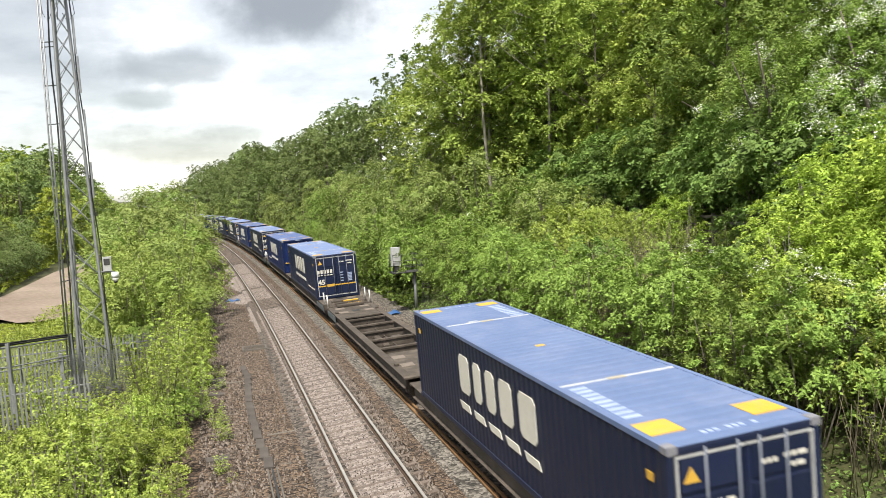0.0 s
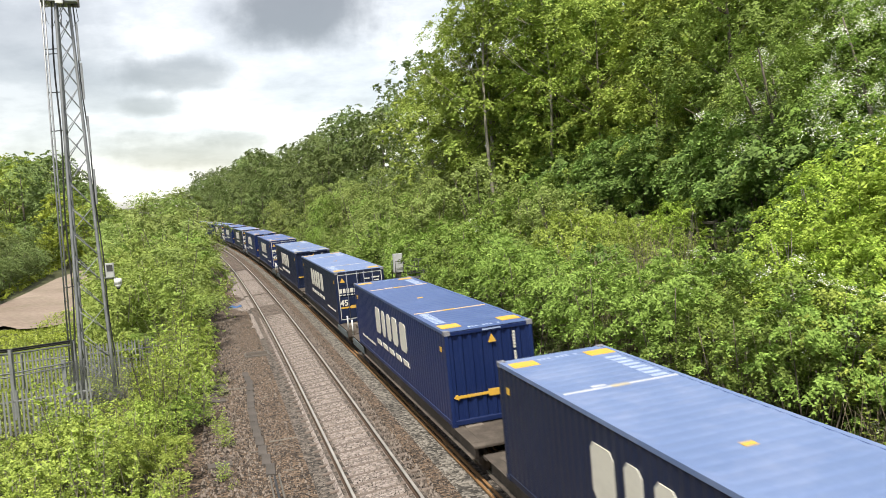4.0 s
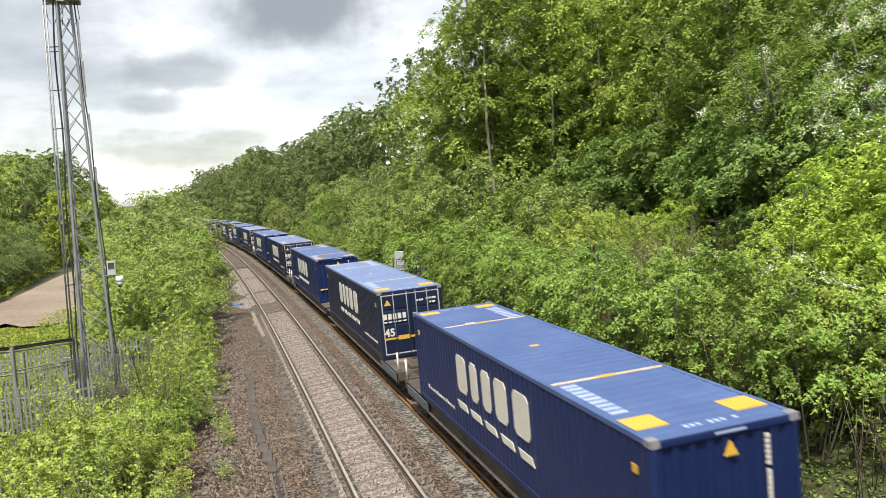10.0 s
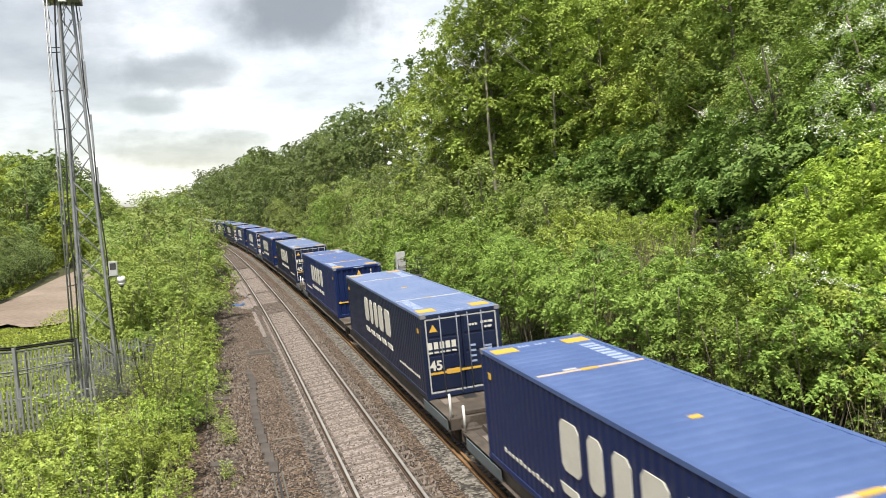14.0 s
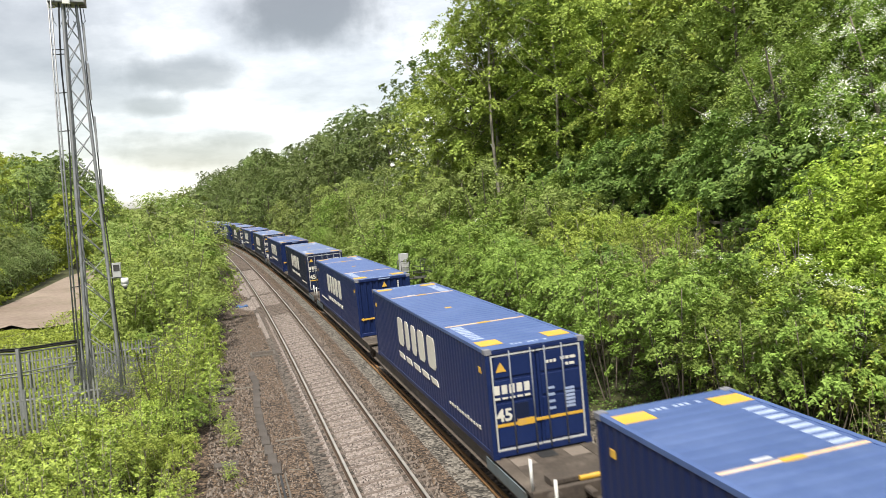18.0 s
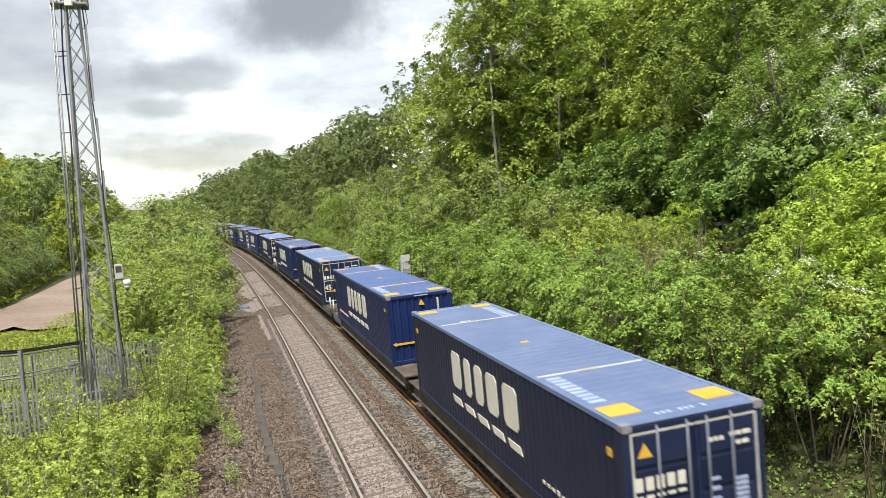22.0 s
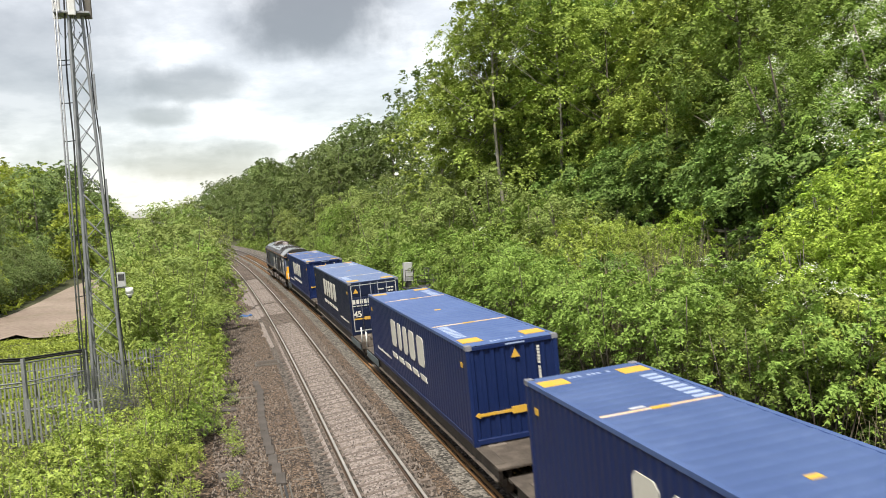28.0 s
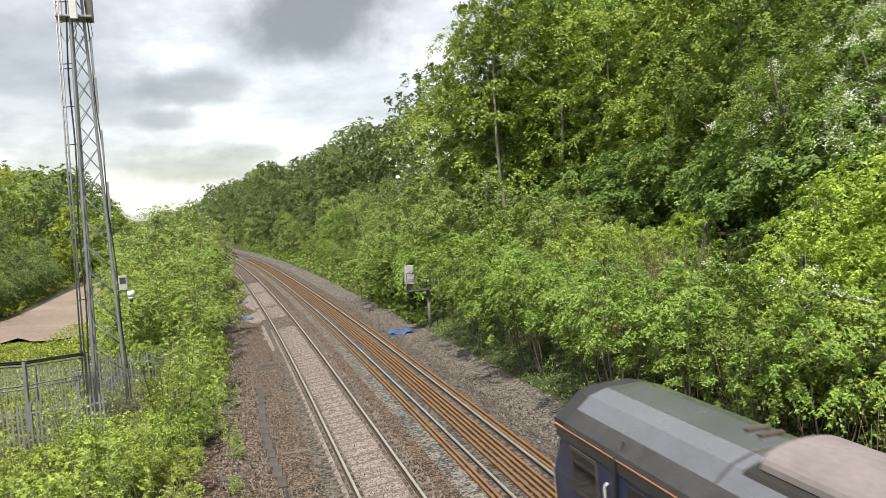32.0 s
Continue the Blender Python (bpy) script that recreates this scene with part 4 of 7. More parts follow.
def train_pose(s, length):
    """The pose of a vehicle whose near end stands at s on the far track."""
    x0, y0, _ = on_line(s, APART + LEAN_IN)
    x1, y1, _ = on_line(s + length, APART + LEAN_IN)
    ahead = Vector((float(x1 - x0), float(y1 - y0), 0)).normalized()
    side = Vector((ahead.y, -ahead.x, FAR_CANT)).normalized()
    up = side.cross(ahead)
    m = Matrix((side, ahead, up)).transposed().to_4x4()
    m.translation = (float(x0), float(y0), 0)
    return m


MOVERS = []


def rolls(ob, s0, length):
    """Remembers a thing of the train: the place of its near end at the start."""
    ob.matrix_basis = train_pose(s0, length)
    MOVERS.append((ob, s0, length))


def corrugated(name, a, b, z0, z1, at_x, pitch, depth, out):
    """A side wall with upright folds from a to b along y, at x."""
    verts, faces, y = [], [], a
    while y < b - 0.01:
        for f, d in ((0, 0), (0.32, 0), (0.5, 1), (0.82, 1)):
            yy = min(y + f * pitch, b)
            verts += [(at_x - out * d * depth, yy, z0), (at_x - out * d * depth, yy, z1)]
        y += pitch
    verts += [(at_x, b, z0), (at_x, b, z1)]
    faces = [(i, i + 2, i + 3, i + 1) for i in range(0, len(verts) - 2, 2)]
    return mesh_of(name, verts, faces)


def number_mesh(text, size):
    curve = bpy.data.curves.new("figures", "FONT")
    curve.body, curve.size, curve.extrude, curve.offset = text, size, 0.004, size * 0.028
    holder = bpy.data.objects.new("figures", curve)
    scene.collection.objects.link(holder)
    bpy.context.view_layer.update()
    me = bpy.data.meshes.new_from_object(holder.evaluated_get(bpy.context.evaluated_depsgraph_get()))
    bpy.data.objects.remove(holder)
    return me


def build_container(doors_near, paint, roof_paint, label):
    """A 45-foot box: corrugated sides, ribbed roof, one plain end and one with doors. y runs away from its near end."""
    box = thing("shipping_container", label, "container", "containers on the train")
    w, L, z0, z1 = WIDE / 2, LENGTH, BASE, BASE + TALL
    frame_ = [(-w, -w + 0.12, 0, 0.16, z0, z1), (w - 0.12, w, 0, 0.16, z0, z1), (-w, -w + 0.12, L - 0.16, L, z0, z1), (w - 0.12, w, L - 0.16, L, z0, z1)]
    for span in frame_:
        part("corner_post", boxes("corner_post", [span], 0.02), paint, box)
    for x in (-w, w - 0.10):
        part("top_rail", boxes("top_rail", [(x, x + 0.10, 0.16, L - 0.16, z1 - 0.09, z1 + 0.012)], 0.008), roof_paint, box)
        part("bottom_rail", boxes("bottom_rail", [(x, x + 0.10, 0.16, L - 0.16, z0 + 0.02, z0 + 0.17)], 0.015), paint, box)
    for y in (0.0, L - 0.12):
        part("end_beam", boxes("end_beam", [(-w + 0.12, w - 0.12, y, y + 0.12, z0 + 0.02, z0 + 0.17)], 0.015), paint, box)
        part("end_beam", boxes("end_beam", [(-w + 0.12, w - 0.12, y, y + 0.12, z1 - 0.13, z1 - 0.02)], 0.015), paint, box)
    for x in (-w - 0.008, w - 0.17):
        for y in (-0.008, L - 0.17):
            for z in (z0 - 0.01, z1 - 0.11):
                part("corner_casting", boxes("corner_casting", [(x, x + 0.178, y, y + 0.178, z, z + 0.13)], 0.015), CASTING if z > 2 else paint, box)
    for side in (-1, 1):
        part("side_wall", corrugated("side_wall", 0.16, L - 0.16, z0 + 0.15, z1 - 0.07, side * (w - 0.012), 0.27, 0.009, side), paint, box)
    # roof of shallow cross ribs
    verts, y = [], 0.0
    while y < L:
        for f, d in ((0, 0), (0.4, 0), (0.55, 1), (0.85, 1)):
            yy = min(y + f * 0.34, L)
            verts += [(-w + 0.08, yy, z1 - 0.009 * d), (w - 0.08, yy, z1 - 0.009 * d)]
        y += 0.34
    me = mesh_of("roof", verts, [(i, i + 1, i + 3, i + 2) for i in range(0, len(verts) - 2, 2)])
    part("roof", me, roof_paint, box, "blue ribbed roof, coloured lighter as the lit top")
    # roof paint: corner patches, two cross stripes, small writing
    t = z1 + 0.006
    worn = roof_paint == ROOF_FADED_LIT
    patch_y = [(0.46, 1.32), (L - 0.95, L - 0.22)]
    for x in (-w + 0.06, w - 0.70):
        for a, b in patch_y:
            part("roof_patch", boxes("roof_patch", [(x, x + 0.64, a + 0.12, b - 0.16, t - 0.02, t)], 0.0), WORN_YELLOW if worn and not doors_near else YELLOW, box, "yellow corner patch")
    for y in (3.67, L - 3.27):
        part("roof_stripe", boxes("roof_stripe", [(-w + 0.05, w - 0.05, y, y + 0.07, t - 0.02, t)], 0.0), WORN_STRIPE if worn else PALE_STRIPE, box, "faded cross stripe")
        part("roof_stripe_mark", boxes("roof_stripe_mark", [(-0.22, 0.15, y - 0.025, y + 0.095, t - 0.02, t + 0.003)], 0.0), WORN_YELLOW if worn else YELLOW, box)
    part("roof_spot", boxes("roof_spot", [(-0.2, 0.02, L / 2, L / 2 + 0.14, t - 0.02, t)], 0.0), YELLOW, box)
    part("roof_spot", boxes("roof_spot", [(-0.55, -0.25, L * 0.78, L * 0.78 + 0.08, t - 0.02, t)], 0.0), WORN_STRIPE, box)
    tagged(part("roof_writing", boxes("roof_writing", [(-w + 0.18, -w + 0.50, 1.45 + i * 0.235, 1.60 + i * 0.235, t - 0.02, t) for i in range(9)]), ROOF_WRITING, box), kind="stuff")
    tagged(part("roof_writing", boxes("roof_writing", [(w - 0.55, w - 0.2, L - 3.1 + i * 0.26, L - 2.96 + i * 0.26, t - 0.02, t) for i in range(8)]), ROOF_WRITING, box), kind="stuff")
    for y in (0.30, L - 0.48):
        tagged(part("roof_writing", boxes("roof_writing", [(-0.5 + i * 0.11, -0.43 + i * 0.11, y, y + 0.11, t - 0.02, t) for i in range(9) if i % 4 != 3]), ROOF_WRITING, box), kind="stuff")
    # side lettering as plain blocks over a row of slanting dashes
    for side in (-1, 1):
        x0, x1 = sorted((side * (w - 0.01), side * (w + 0.006)))
        for i, (far_y, near_y) in enumerate(((9.85, 8.82), (8.68, 7.98), (7.80, 7.02), (6.93, 5.92), (5.78, 4.62))):
            lo, hi = (near_y, far_y) if side < 0 else (L - far_y, L - near_y)
            cut = (hi - lo) * 0.12
            part("lettering_block", logo_block(lo + cut, hi - cut, z0 + 1.21, z0 + 2.20, x0, x1), CREAM, box, "cream block of the side marking")
            a = 9.86 - i * 1.09 if side < 0 else L - 9.86 + i * 1.09
            a, b = (a - 0.78, a - 0.04) if side < 0 else (a + 0.04, a + 0.78)
            skew = 0.06 * side
            dash = [(x, y, z) for x in (x0, x1) for y, z in ((a + skew, z0 + 0.74), (b + skew, z0 + 0.74), (b - skew, z0 + 0.92), (a - skew, z0 + 0.92))]
            part("lettering_dash", mesh_of("dash", dash, [(0, 1, 2, 3), (7, 6, 5, 4), (0, 4, 5, 1), (1, 5, 6, 2), (2, 6, 7, 3), (3, 7, 4, 0)]), CREAM, box)
        line = [(12.9 - i * 0.23) if not doors_near else (0.9 + i * 0.24) for i in range(12)]
        tagged(part("side_writing", boxes("side_writing", [(x0, x1, y - 0.06, y + 0.06, z0 + 0.53, z0 + 0.53 + (0.07 if i % 4 else 0.10)) for i, y in enumerate(line if side < 0 else [L - v for v in line])]), CREAM, box), kind="stuff")
        for y in (0.42, L - 0.62):
            part("side_mark", boxes("side_mark", [(x0, x1, y, y + 0.16, z1 - 0.62, z1 - 0.48)], 0.0), YELLOW, box)
    plain, door = (L, 0.0) if doors_near else (0.0, L)
    build_plain_end(box, paint, plain, -1 if plain == 0 else 1, w, z0, z1)
    build_door_end(box, paint, door, -1 if door == 0 else 1, w, z0, z1)
    part("floor", boxes("floor", [(-w + 0.1, w - 0.1, 0.12, L - 0.12, z0 + 0.05, z0 + 0.15)], 0.0), WAGON_DARK, box)
    return box


def logo_block(lo, hi, z0, z1, x0, x1):
    """A plain upright bar with cut corners, one of a row."""
    c = 0.12
    ring = [(lo + c, z0), (hi - c, z0), (hi, z0 + c), (hi, z1 - c), (hi - c, z1), (lo + c, z1), (lo, z1 - c), (lo, z0 + c)]
    verts = [(x, y, z) for x in (x0, x1) for y, z in ring]
    return mesh_of("lettering_block", verts, [tuple(range(8)), tuple(8 + k for k in reversed(range(8)))] + [(k, 8 + k, 8 + (k + 1) % 8, (k + 1) % 8) for k in range(8)])


def arrow_bar(name, y0, y1, z, outline):
    """A flat painted bar with a pointed end: (x, half height) from one end to the other."""
    ring = [(x, z + h) for x, h in outline] + [(x, z - h) for x, h in reversed(outline) if h]
    n = len(ring)
    verts = [(x, y, zz) for y in (y0, y1) for x, zz in ring]
    return mesh_of(name, verts, [tuple(range(n)), tuple(n + k for k in reversed(range(n)))] + [(k, n + k, n + (k + 1) % n, (k + 1) % n) for k in range(n)])


def build_plain_end(box, paint, y, out, w, z0, z1):
    verts, x = [], -w + 0.12
    while x < w - 0.13:
        for f, d in ((0, 0), (0.3, 0), (0.45, 1), (0.85, 1)):
            xx = min(x + f * 0.29, w - 0.12)
            verts += [(xx, y - out * (0.03 + 0.045 * d), z0 + 0.16), (xx, y - out * (0.03 + 0.045 * d), z1 - 0.12)]
        x += 0.29
    verts += [(w - 0.12, y - out * 0.03, z0 + 0.16), (w - 0.12, y - out * 0.03, z1 - 0.12)]
    part("end_wall", mesh_of("end_wall", verts, [(i, i + 2, i + 3, i + 1) for i in range(0, len(verts) - 2, 2)]), paint, box)
    f0, f1 = sorted((y - out * 0.03, y + out * 0.008))
    part("end_stripe", arrow_bar("end_stripe", f0, f1, z0 + 0.82, ((-1.20, 0.0), (-1.08, 0.075), (-1.05, 0.035), (-0.17, 0.035), (-0.15, 0.095), (0.26, 0.095), (0.28, 0.04), (0.85, 0.04))), YELLOW, box, "yellow bar across the end")
    part("warning_triangle", mesh_of("triangle", [(x, yy, z) for yy in (f0, f1) for x, z in ((-0.05, z1 - 0.45), (0.19, z1 - 0.45), (0.07, z1 - 0.22))], [(0, 2, 1), (3, 4, 5), (0, 1, 4, 3), (1, 2, 5, 4), (2, 0, 3, 5)]), YELLOW, box)
    tagged(part("end_writing", boxes("end_writing", [(0.69, 0.76, f0, f1, z1 - 0.29 - i * 0.085, z1 - 0.23 - i * 0.085) for i in range(6)] + [(0.70, 0.76, f0, f1, z1 - 0.87 - i * 0.085, z1 - 0.80 - i * 0.085) for i in range(11)]), CREAM, box), kind="stuff")
    part("end_plate", boxes("end_plate", [(-0.2, 0.35, f0, f1, z1 - 0.085, z1 - 0.045)], 0.0), ROOF_WRITING, box)


def build_door_end(box, paint, y, out, w, z0, z1):
    def layer(a, b):
        return sorted((y + out * a, y + out * b))
    d0, d1 = layer(-0.09, -0.03)
    for x0, x1 in ((-w + 0.13, -0.012), (0.012, w - 0.13)):
        leaf = part("door", boxes("door", [(x0, x1, d0, d1, z0 + 0.18, z1 - 0.14)], 0.01), paint, box, "steel door leaf")
        e0, e1 = layer(-0.03, -0.006)
        for i in range(4):
            part("door_panel", boxes("door_panel", [(x0 + 0.08, x1 - 0.08, e0, e1, z0 + 0.28 + i * 0.57, z0 + 0.77 + i * 0.57)], 0.01), paint, leaf)
        g0, g1 = layer(-0.03, 0.0)
        for za, zb in ((z1 - 0.18, z1 - 0.145), (z0 + 0.18, z0 + 0.222)):
            part("gasket", boxes("gasket", [(x0, x1, g0, g1, za, zb)], 0.0), PALE_GREY, leaf, "worn white door gasket")
        xo = x0 if x0 < 0 else x1 - 0.038
        part("gasket", boxes("gasket", [(xo, xo + 0.038, g0, g1, z0 + 0.222, z1 - 0.18)], 0.0), PALE_GREY, leaf, "worn white door gasket")
        for xr in ((-0.70, -0.15) if x0 < 0 else (0.22, 0.68)):
            part("lock_rod", rods("lock_rod", [[(xr, y + out * 0.02, z0 + 0.1), (xr, y + out * 0.02, z1 - 0.06)]], 0.02, 6), ROD_STEEL, leaf, "dull galvanised locking bar")
    f0, f1 = layer(-0.02, 0.004)
    part("end_stripe", boxes("end_stripe", [(-1.14, -0.61, f0, f1, z0 + 0.775, z0 + 0.845), (-0.61, -0.17, f0, f1, z0 + 0.74, z0 + 0.90), (-0.17, 1.14, f0, f1, z0 + 0.78, z0 + 0.85)], 0.0), YELLOW, box, "yellow bar across the doors")
    part("warning_triangle", mesh_of("triangle", [(x, yy, z) for yy in (f0, f1) for x, z in ((-1.07, z1 - 0.56), (-0.80, z1 - 0.56), (-0.935, z1 - 0.32))], [(0, 2, 1), (3, 4, 5), (0, 1, 4, 3), (1, 2, 5, 4), (2, 0, 3, 5)]), YELLOW, box)
    tagged(part("end_sign", boxes("end_sign", [(-1.15 + i * 0.195, -1.01 + i * 0.195, f0, f1, z0 + 1.58, z0 + 1.80) for i in range(5)]), CREAM, box), kind="stuff")
    part("end_underline", boxes("end_underline", [(-1.15 + i * 0.195, -1.01 + i * 0.195, f0, f1, z0 + 1.45, z0 + 1.50) for i in range(5)], 0.0), CREAM, box)
    figures = part("length_figure", FIGURES, None, box, "large pale number 45")
    figures.matrix_basis = Matrix.Translation((out * 1.15, y + out * 0.006, z0 + 0.92)) @ Euler((radians(90), 0, 0 if out < 0 else radians(180))).to_matrix().to_4x4()
    part("notice", boxes("notice", [(-0.64, -0.3, f0, f1, z0 + 0.95, z0 + 1.3)], 0.0), PAINT_NAVY, box)
    tagged(part("end_writing", boxes("end_writing", [(x0, x1, f0, f1, zz - 0.07, zz) for zz, x0, x1 in ((z1 - 0.45, 0.25, 0.32), (z1 - 0.45, 0.35, 0.42), (z1 - 0.45, 0.45, 0.52), (z1 - 0.42, 0.64, 0.74), (z1 - 0.42, 0.77, 0.86), (z1 - 0.42, 0.89, 1.04), (z1 - 0.58, 0.76, 0.84), (z1 - 0.58, 0.87, 1.0))]), CREAM, box), kind="stuff")
    tagged(part("end_table", boxes("end_table", [(0.22, 0.42, f0, f1, z0 + 1.0 + i * 0.17, z0 + 1.06 + i * 0.17) for i in range(4)]), ROOF_WRITING, box), kind="stuff")
    tagged(part("data_plate", boxes("data_plate", [(0.7, 0.95, f0, f1, z0 + 0.98 + i * 0.09, z0 + 1.04 + i * 0.09) for i in range(6)], 0.0), ROOF_WRITING, box), kind="stuff")


FIGURES = number_mesh("45", 0.42)
FIGURES.materials.append(CREAM)


def bogie(parent, y):
    b = part("bogie", boxes("bogie", [(-1.02, -0.9, y - 1.35, y + 1.35, 0.34, 0.58), (0.9, 1.02, y - 1.35, y + 1.35, 0.34, 0.58), (-0.9, 0.9, y - 0.25, y + 0.25, 0.4, 0.62)], 0.04), WAGON_DARK, parent, "grimy steel bogie frame")
    for dy in (-0.9, 0.9):
        runs = [[(-0.86, y + dy, 0.37), (0.86, y + dy, 0.37)]]
        axle = part("wheelset", rods("wheelset", [([(x - 0.065, y + dy, 0.37), (x + 0.065, y + dy, 0.37)], 0.37, 0.37) for x in (-0.755, 0.755)] + [(runs[0], 0.08, 0.08)], sides=20), WAGON_DARK, b, "dark steel wheelset")
        for x in (-1.05, 0.9):
            part("axle_box", boxes("axle_box", [(x, x + 0.15, y + dy - 0.16, y + dy + 0.16, 0.26, 0.5)], 0.03), WAGON_DARK, b)
    return b


def build_wagon(end_near, empty=False):
    """A low platform wagon, open between its side beams. Its coupled end with buffers faces near or far."""
    wagon = thing("container_wagon", "low brown steel container wagon with open skeletal deck", "wagon", "wagons of the train")
    a, b = (-2.25, LENGTH + 1.75) if end_near else (-1.75, LENGTH + 2.25)
    z = BASE
    for x in (-1.28, 0.98):
        part("side_beam", boxes("side_beam", [(x, x + 0.30, a + 0.3, b - 0.3, z - 0.05, z - 0.012), (x + 0.10, x + 0.2, a + 0.3, b - 0.3, z - 0.42, z - 0.05), (x, x + 0.30, a + 0.3, b - 0.3, z - 0.46, z - 0.42)], 0.01), WAGON_STEEL, wagon)
    for y0, y1 in ((a, a + 4.2), (b - 4.2, b)):
        part("end_deck", boxes("end_deck", [(-0.98, 0.98, y0 + 0.3, y1, z - 0.075, z - 0.02), (-1.28, 1.28, y0, y0 + 0.3, z - 0.09, z - 0.02)] if y0 == a else
                               [(-0.98, 0.98, y0, y1 - 0.3, z - 0.075, z - 0.02), (-1.28, 1.28, y1 - 0.3, y1, z - 0.09, z - 0.02)], 0.01), WAGON_STEEL, wagon, "brown stained end deck")
        for x in (-0.95, 0.45):
            for f in (0.38, 0.72):
                y = y0 + (y1 - y0) * f
                part("deck_pad", boxes("deck_pad", [(x, x + 0.5, y, y + 0.55, z - 0.02, z - 0.008)], 0.0), PAD, wagon)
        part("drain_plate", boxes("drain_plate", [(-0.22, 0.22, (y0 + y1) / 2 - 0.25, (y0 + y1) / 2 + 0.2, z - 0.02, z - 0.012)], 0.0), CABLE, wagon)
    y = a + 5.4
    while y < b - 4.5:
        part("cross_beam", boxes("cross_beam", [(-0.98, 0.98, y, y + 0.16, z - 0.12, z - 0.03), (-0.98, 0.98, y + 0.06, y + 0.10, z - 0.40, z - 0.12)], 0.01), WAGON_STEEL, wagon)
        y += 1.95
    part("under_pan", boxes("under_pan", [(-0.96, 0.96, a + 4.1, b - 4.1, z - 0.52, z - 0.48)], 0.0), WAGON_DARK, wagon, "grimy pan under the open deck")
    part("brake_gear", boxes("brake_gear", [(-0.45, -0.15, 5.2, 8.4, z - 0.55, z - 0.25), (0.25, 0.7, 6.0, 7.0, z - 0.6, z - 0.22)], 0.05), WAGON_DARK, wagon)
    part("brake_pipe", rods("brake_pipe", [[(0.05, a + 1, z - 0.3), (0.05, b - 1, z - 0.3)]], 0.03), WAGON_DARK, wagon)
    bogie(wagon, a + 1.9)
    bogie(wagon, b - 1.9)
    y, out = (a, -1) if end_near else (b, 1)
    part("buffer_beam", boxes("buffer_beam", [(-1.28, 1.28, min(y, y + out * 0.12), max(y, y + out * 0.12), z - 0.32, z + 0.04)], 0.02), WAGON_DARK, wagon)
    for x in (-0.87, 0.87):
        part("buffer", rods("buffer", [([(x, y, z - 0.1), (x, y + out * 0.32, z - 0.1)], 0.09, 0.09), ([(x, y + out * 0.32, z - 0.1), (x, y + out * 0.36, z - 0.1)], 0.2, 0.2)], sides=14), WAGON_DARK, wagon)
    part("coupling", boxes("coupling", [(-0.09, 0.09, min(y, y + out * 0.5), max(y, y + out * 0.5), z - 0.16, z - 0.04)], 0.03), WAGON_DARK, wagon)
    for x in (-1.22, 1.22):
        part("corner_handrail", rods("corner_handrail", [[(x, y - out * 0.05, z), (x, y - out * 0.05, z + 0.72)]], 0.035), WHITE_PAINT, wagon, "white upright handrail")
    part("lever", boxes("lever", [(-0.1, 0.75, min(y, y - out * 0.1), max(y, y - out * 0.1), z + 0.04, z + 0.13)], 0.02), YELLOW, wagon, "yellow lever bar")
    part("headstock_step", boxes("headstock_step", [(-0.75, 0.75, min(y - out * 0.5, y - out * 0.12), max(y - out * 0.5, y - out * 0.12), z - 0.01, z + 0.14)], 0.03), WAGON_DARK, wagon)
    for x in (-1.30, 1.26):
        part("side_sheet", boxes("side_sheet", [(x, x + 0.04, min(y - out * 0.3, y - out * 2.9), max(y - out * 0.3, y - out * 2.9), z - 0.40, z - 0.10)], 0.01), WAGON_PALE, wagon, "pale blue-grey painted solebar end")
    if empty:
        for x in (-1.1, 1.1):
            for yy in (0.2, LENGTH - 0.2):
                part("twistlock", boxes("twistlock", [(x - 0.08, x + 0.08, yy - 0.08, yy + 0.08, z - 0.012, z + 0.08)], 0.02), WAGON_DARK, wagon)
    return wagon


def build_train():
    kinds = {}
    for doors, faded in ((True, 0), (True, 1), (False, 0), (False, 1)):
        if faded:
            label = "dark navy corrugated container, its faded blue roof coloured lighter as if lit"
        else:
            label = "bright blue corrugated container with yellow roof patches"
        label += ", doors leading" if doors else ", plain end"
        kinds[doors, faded] = build_container(doors, PAINT_NAVY if faded else PAINT_BLUE, ROOF_FADED_LIT if faded else ROOF_BLUE_LIT, label)
    wagons = {True: build_wagon(True), False: build_wagon(False)}
    empty = build_wagon(False, True)
    tagged(empty, "empty brown steel container wagon with open skeletal deck")
    used = set()

    def place(key, source, s0):
        ob = source if key not in used else copy_thing(source, Matrix())
        used.add(key)
        rolls(ob, s0, LENGTH)
    for k in range(-1, 16):
        s0 = 47.55 + 38.15 * k
        # which boxes are faded navy, in train order
        place(("c", True, DOOR_FADED[k + 1]), kinds[True, DOOR_FADED[k + 1]], s0)
        place(("w", True), wagons[True], s0)
        if k >= 0:
            place(("c", False, PLAIN_FADED[k]), kinds[False, PLAIN_FADED[k]], s0 + 18.3)
            place(("w", False), wagons[False], s0 + 18.3)
        else:
            rolls(empty, s0 + 18.3, LENGTH)


DOOR_FADED = [1, 1, 1, 1, 0, 1, 1, 1, 1, 1, 0, 1, 1, 1, 1, 0, 1]
PLAIN_FADED = [0, 0, 1, 0, 0, 0, 0, 0, 0, 0, 0, 0, 0, 0, 0, 0]
build_train()


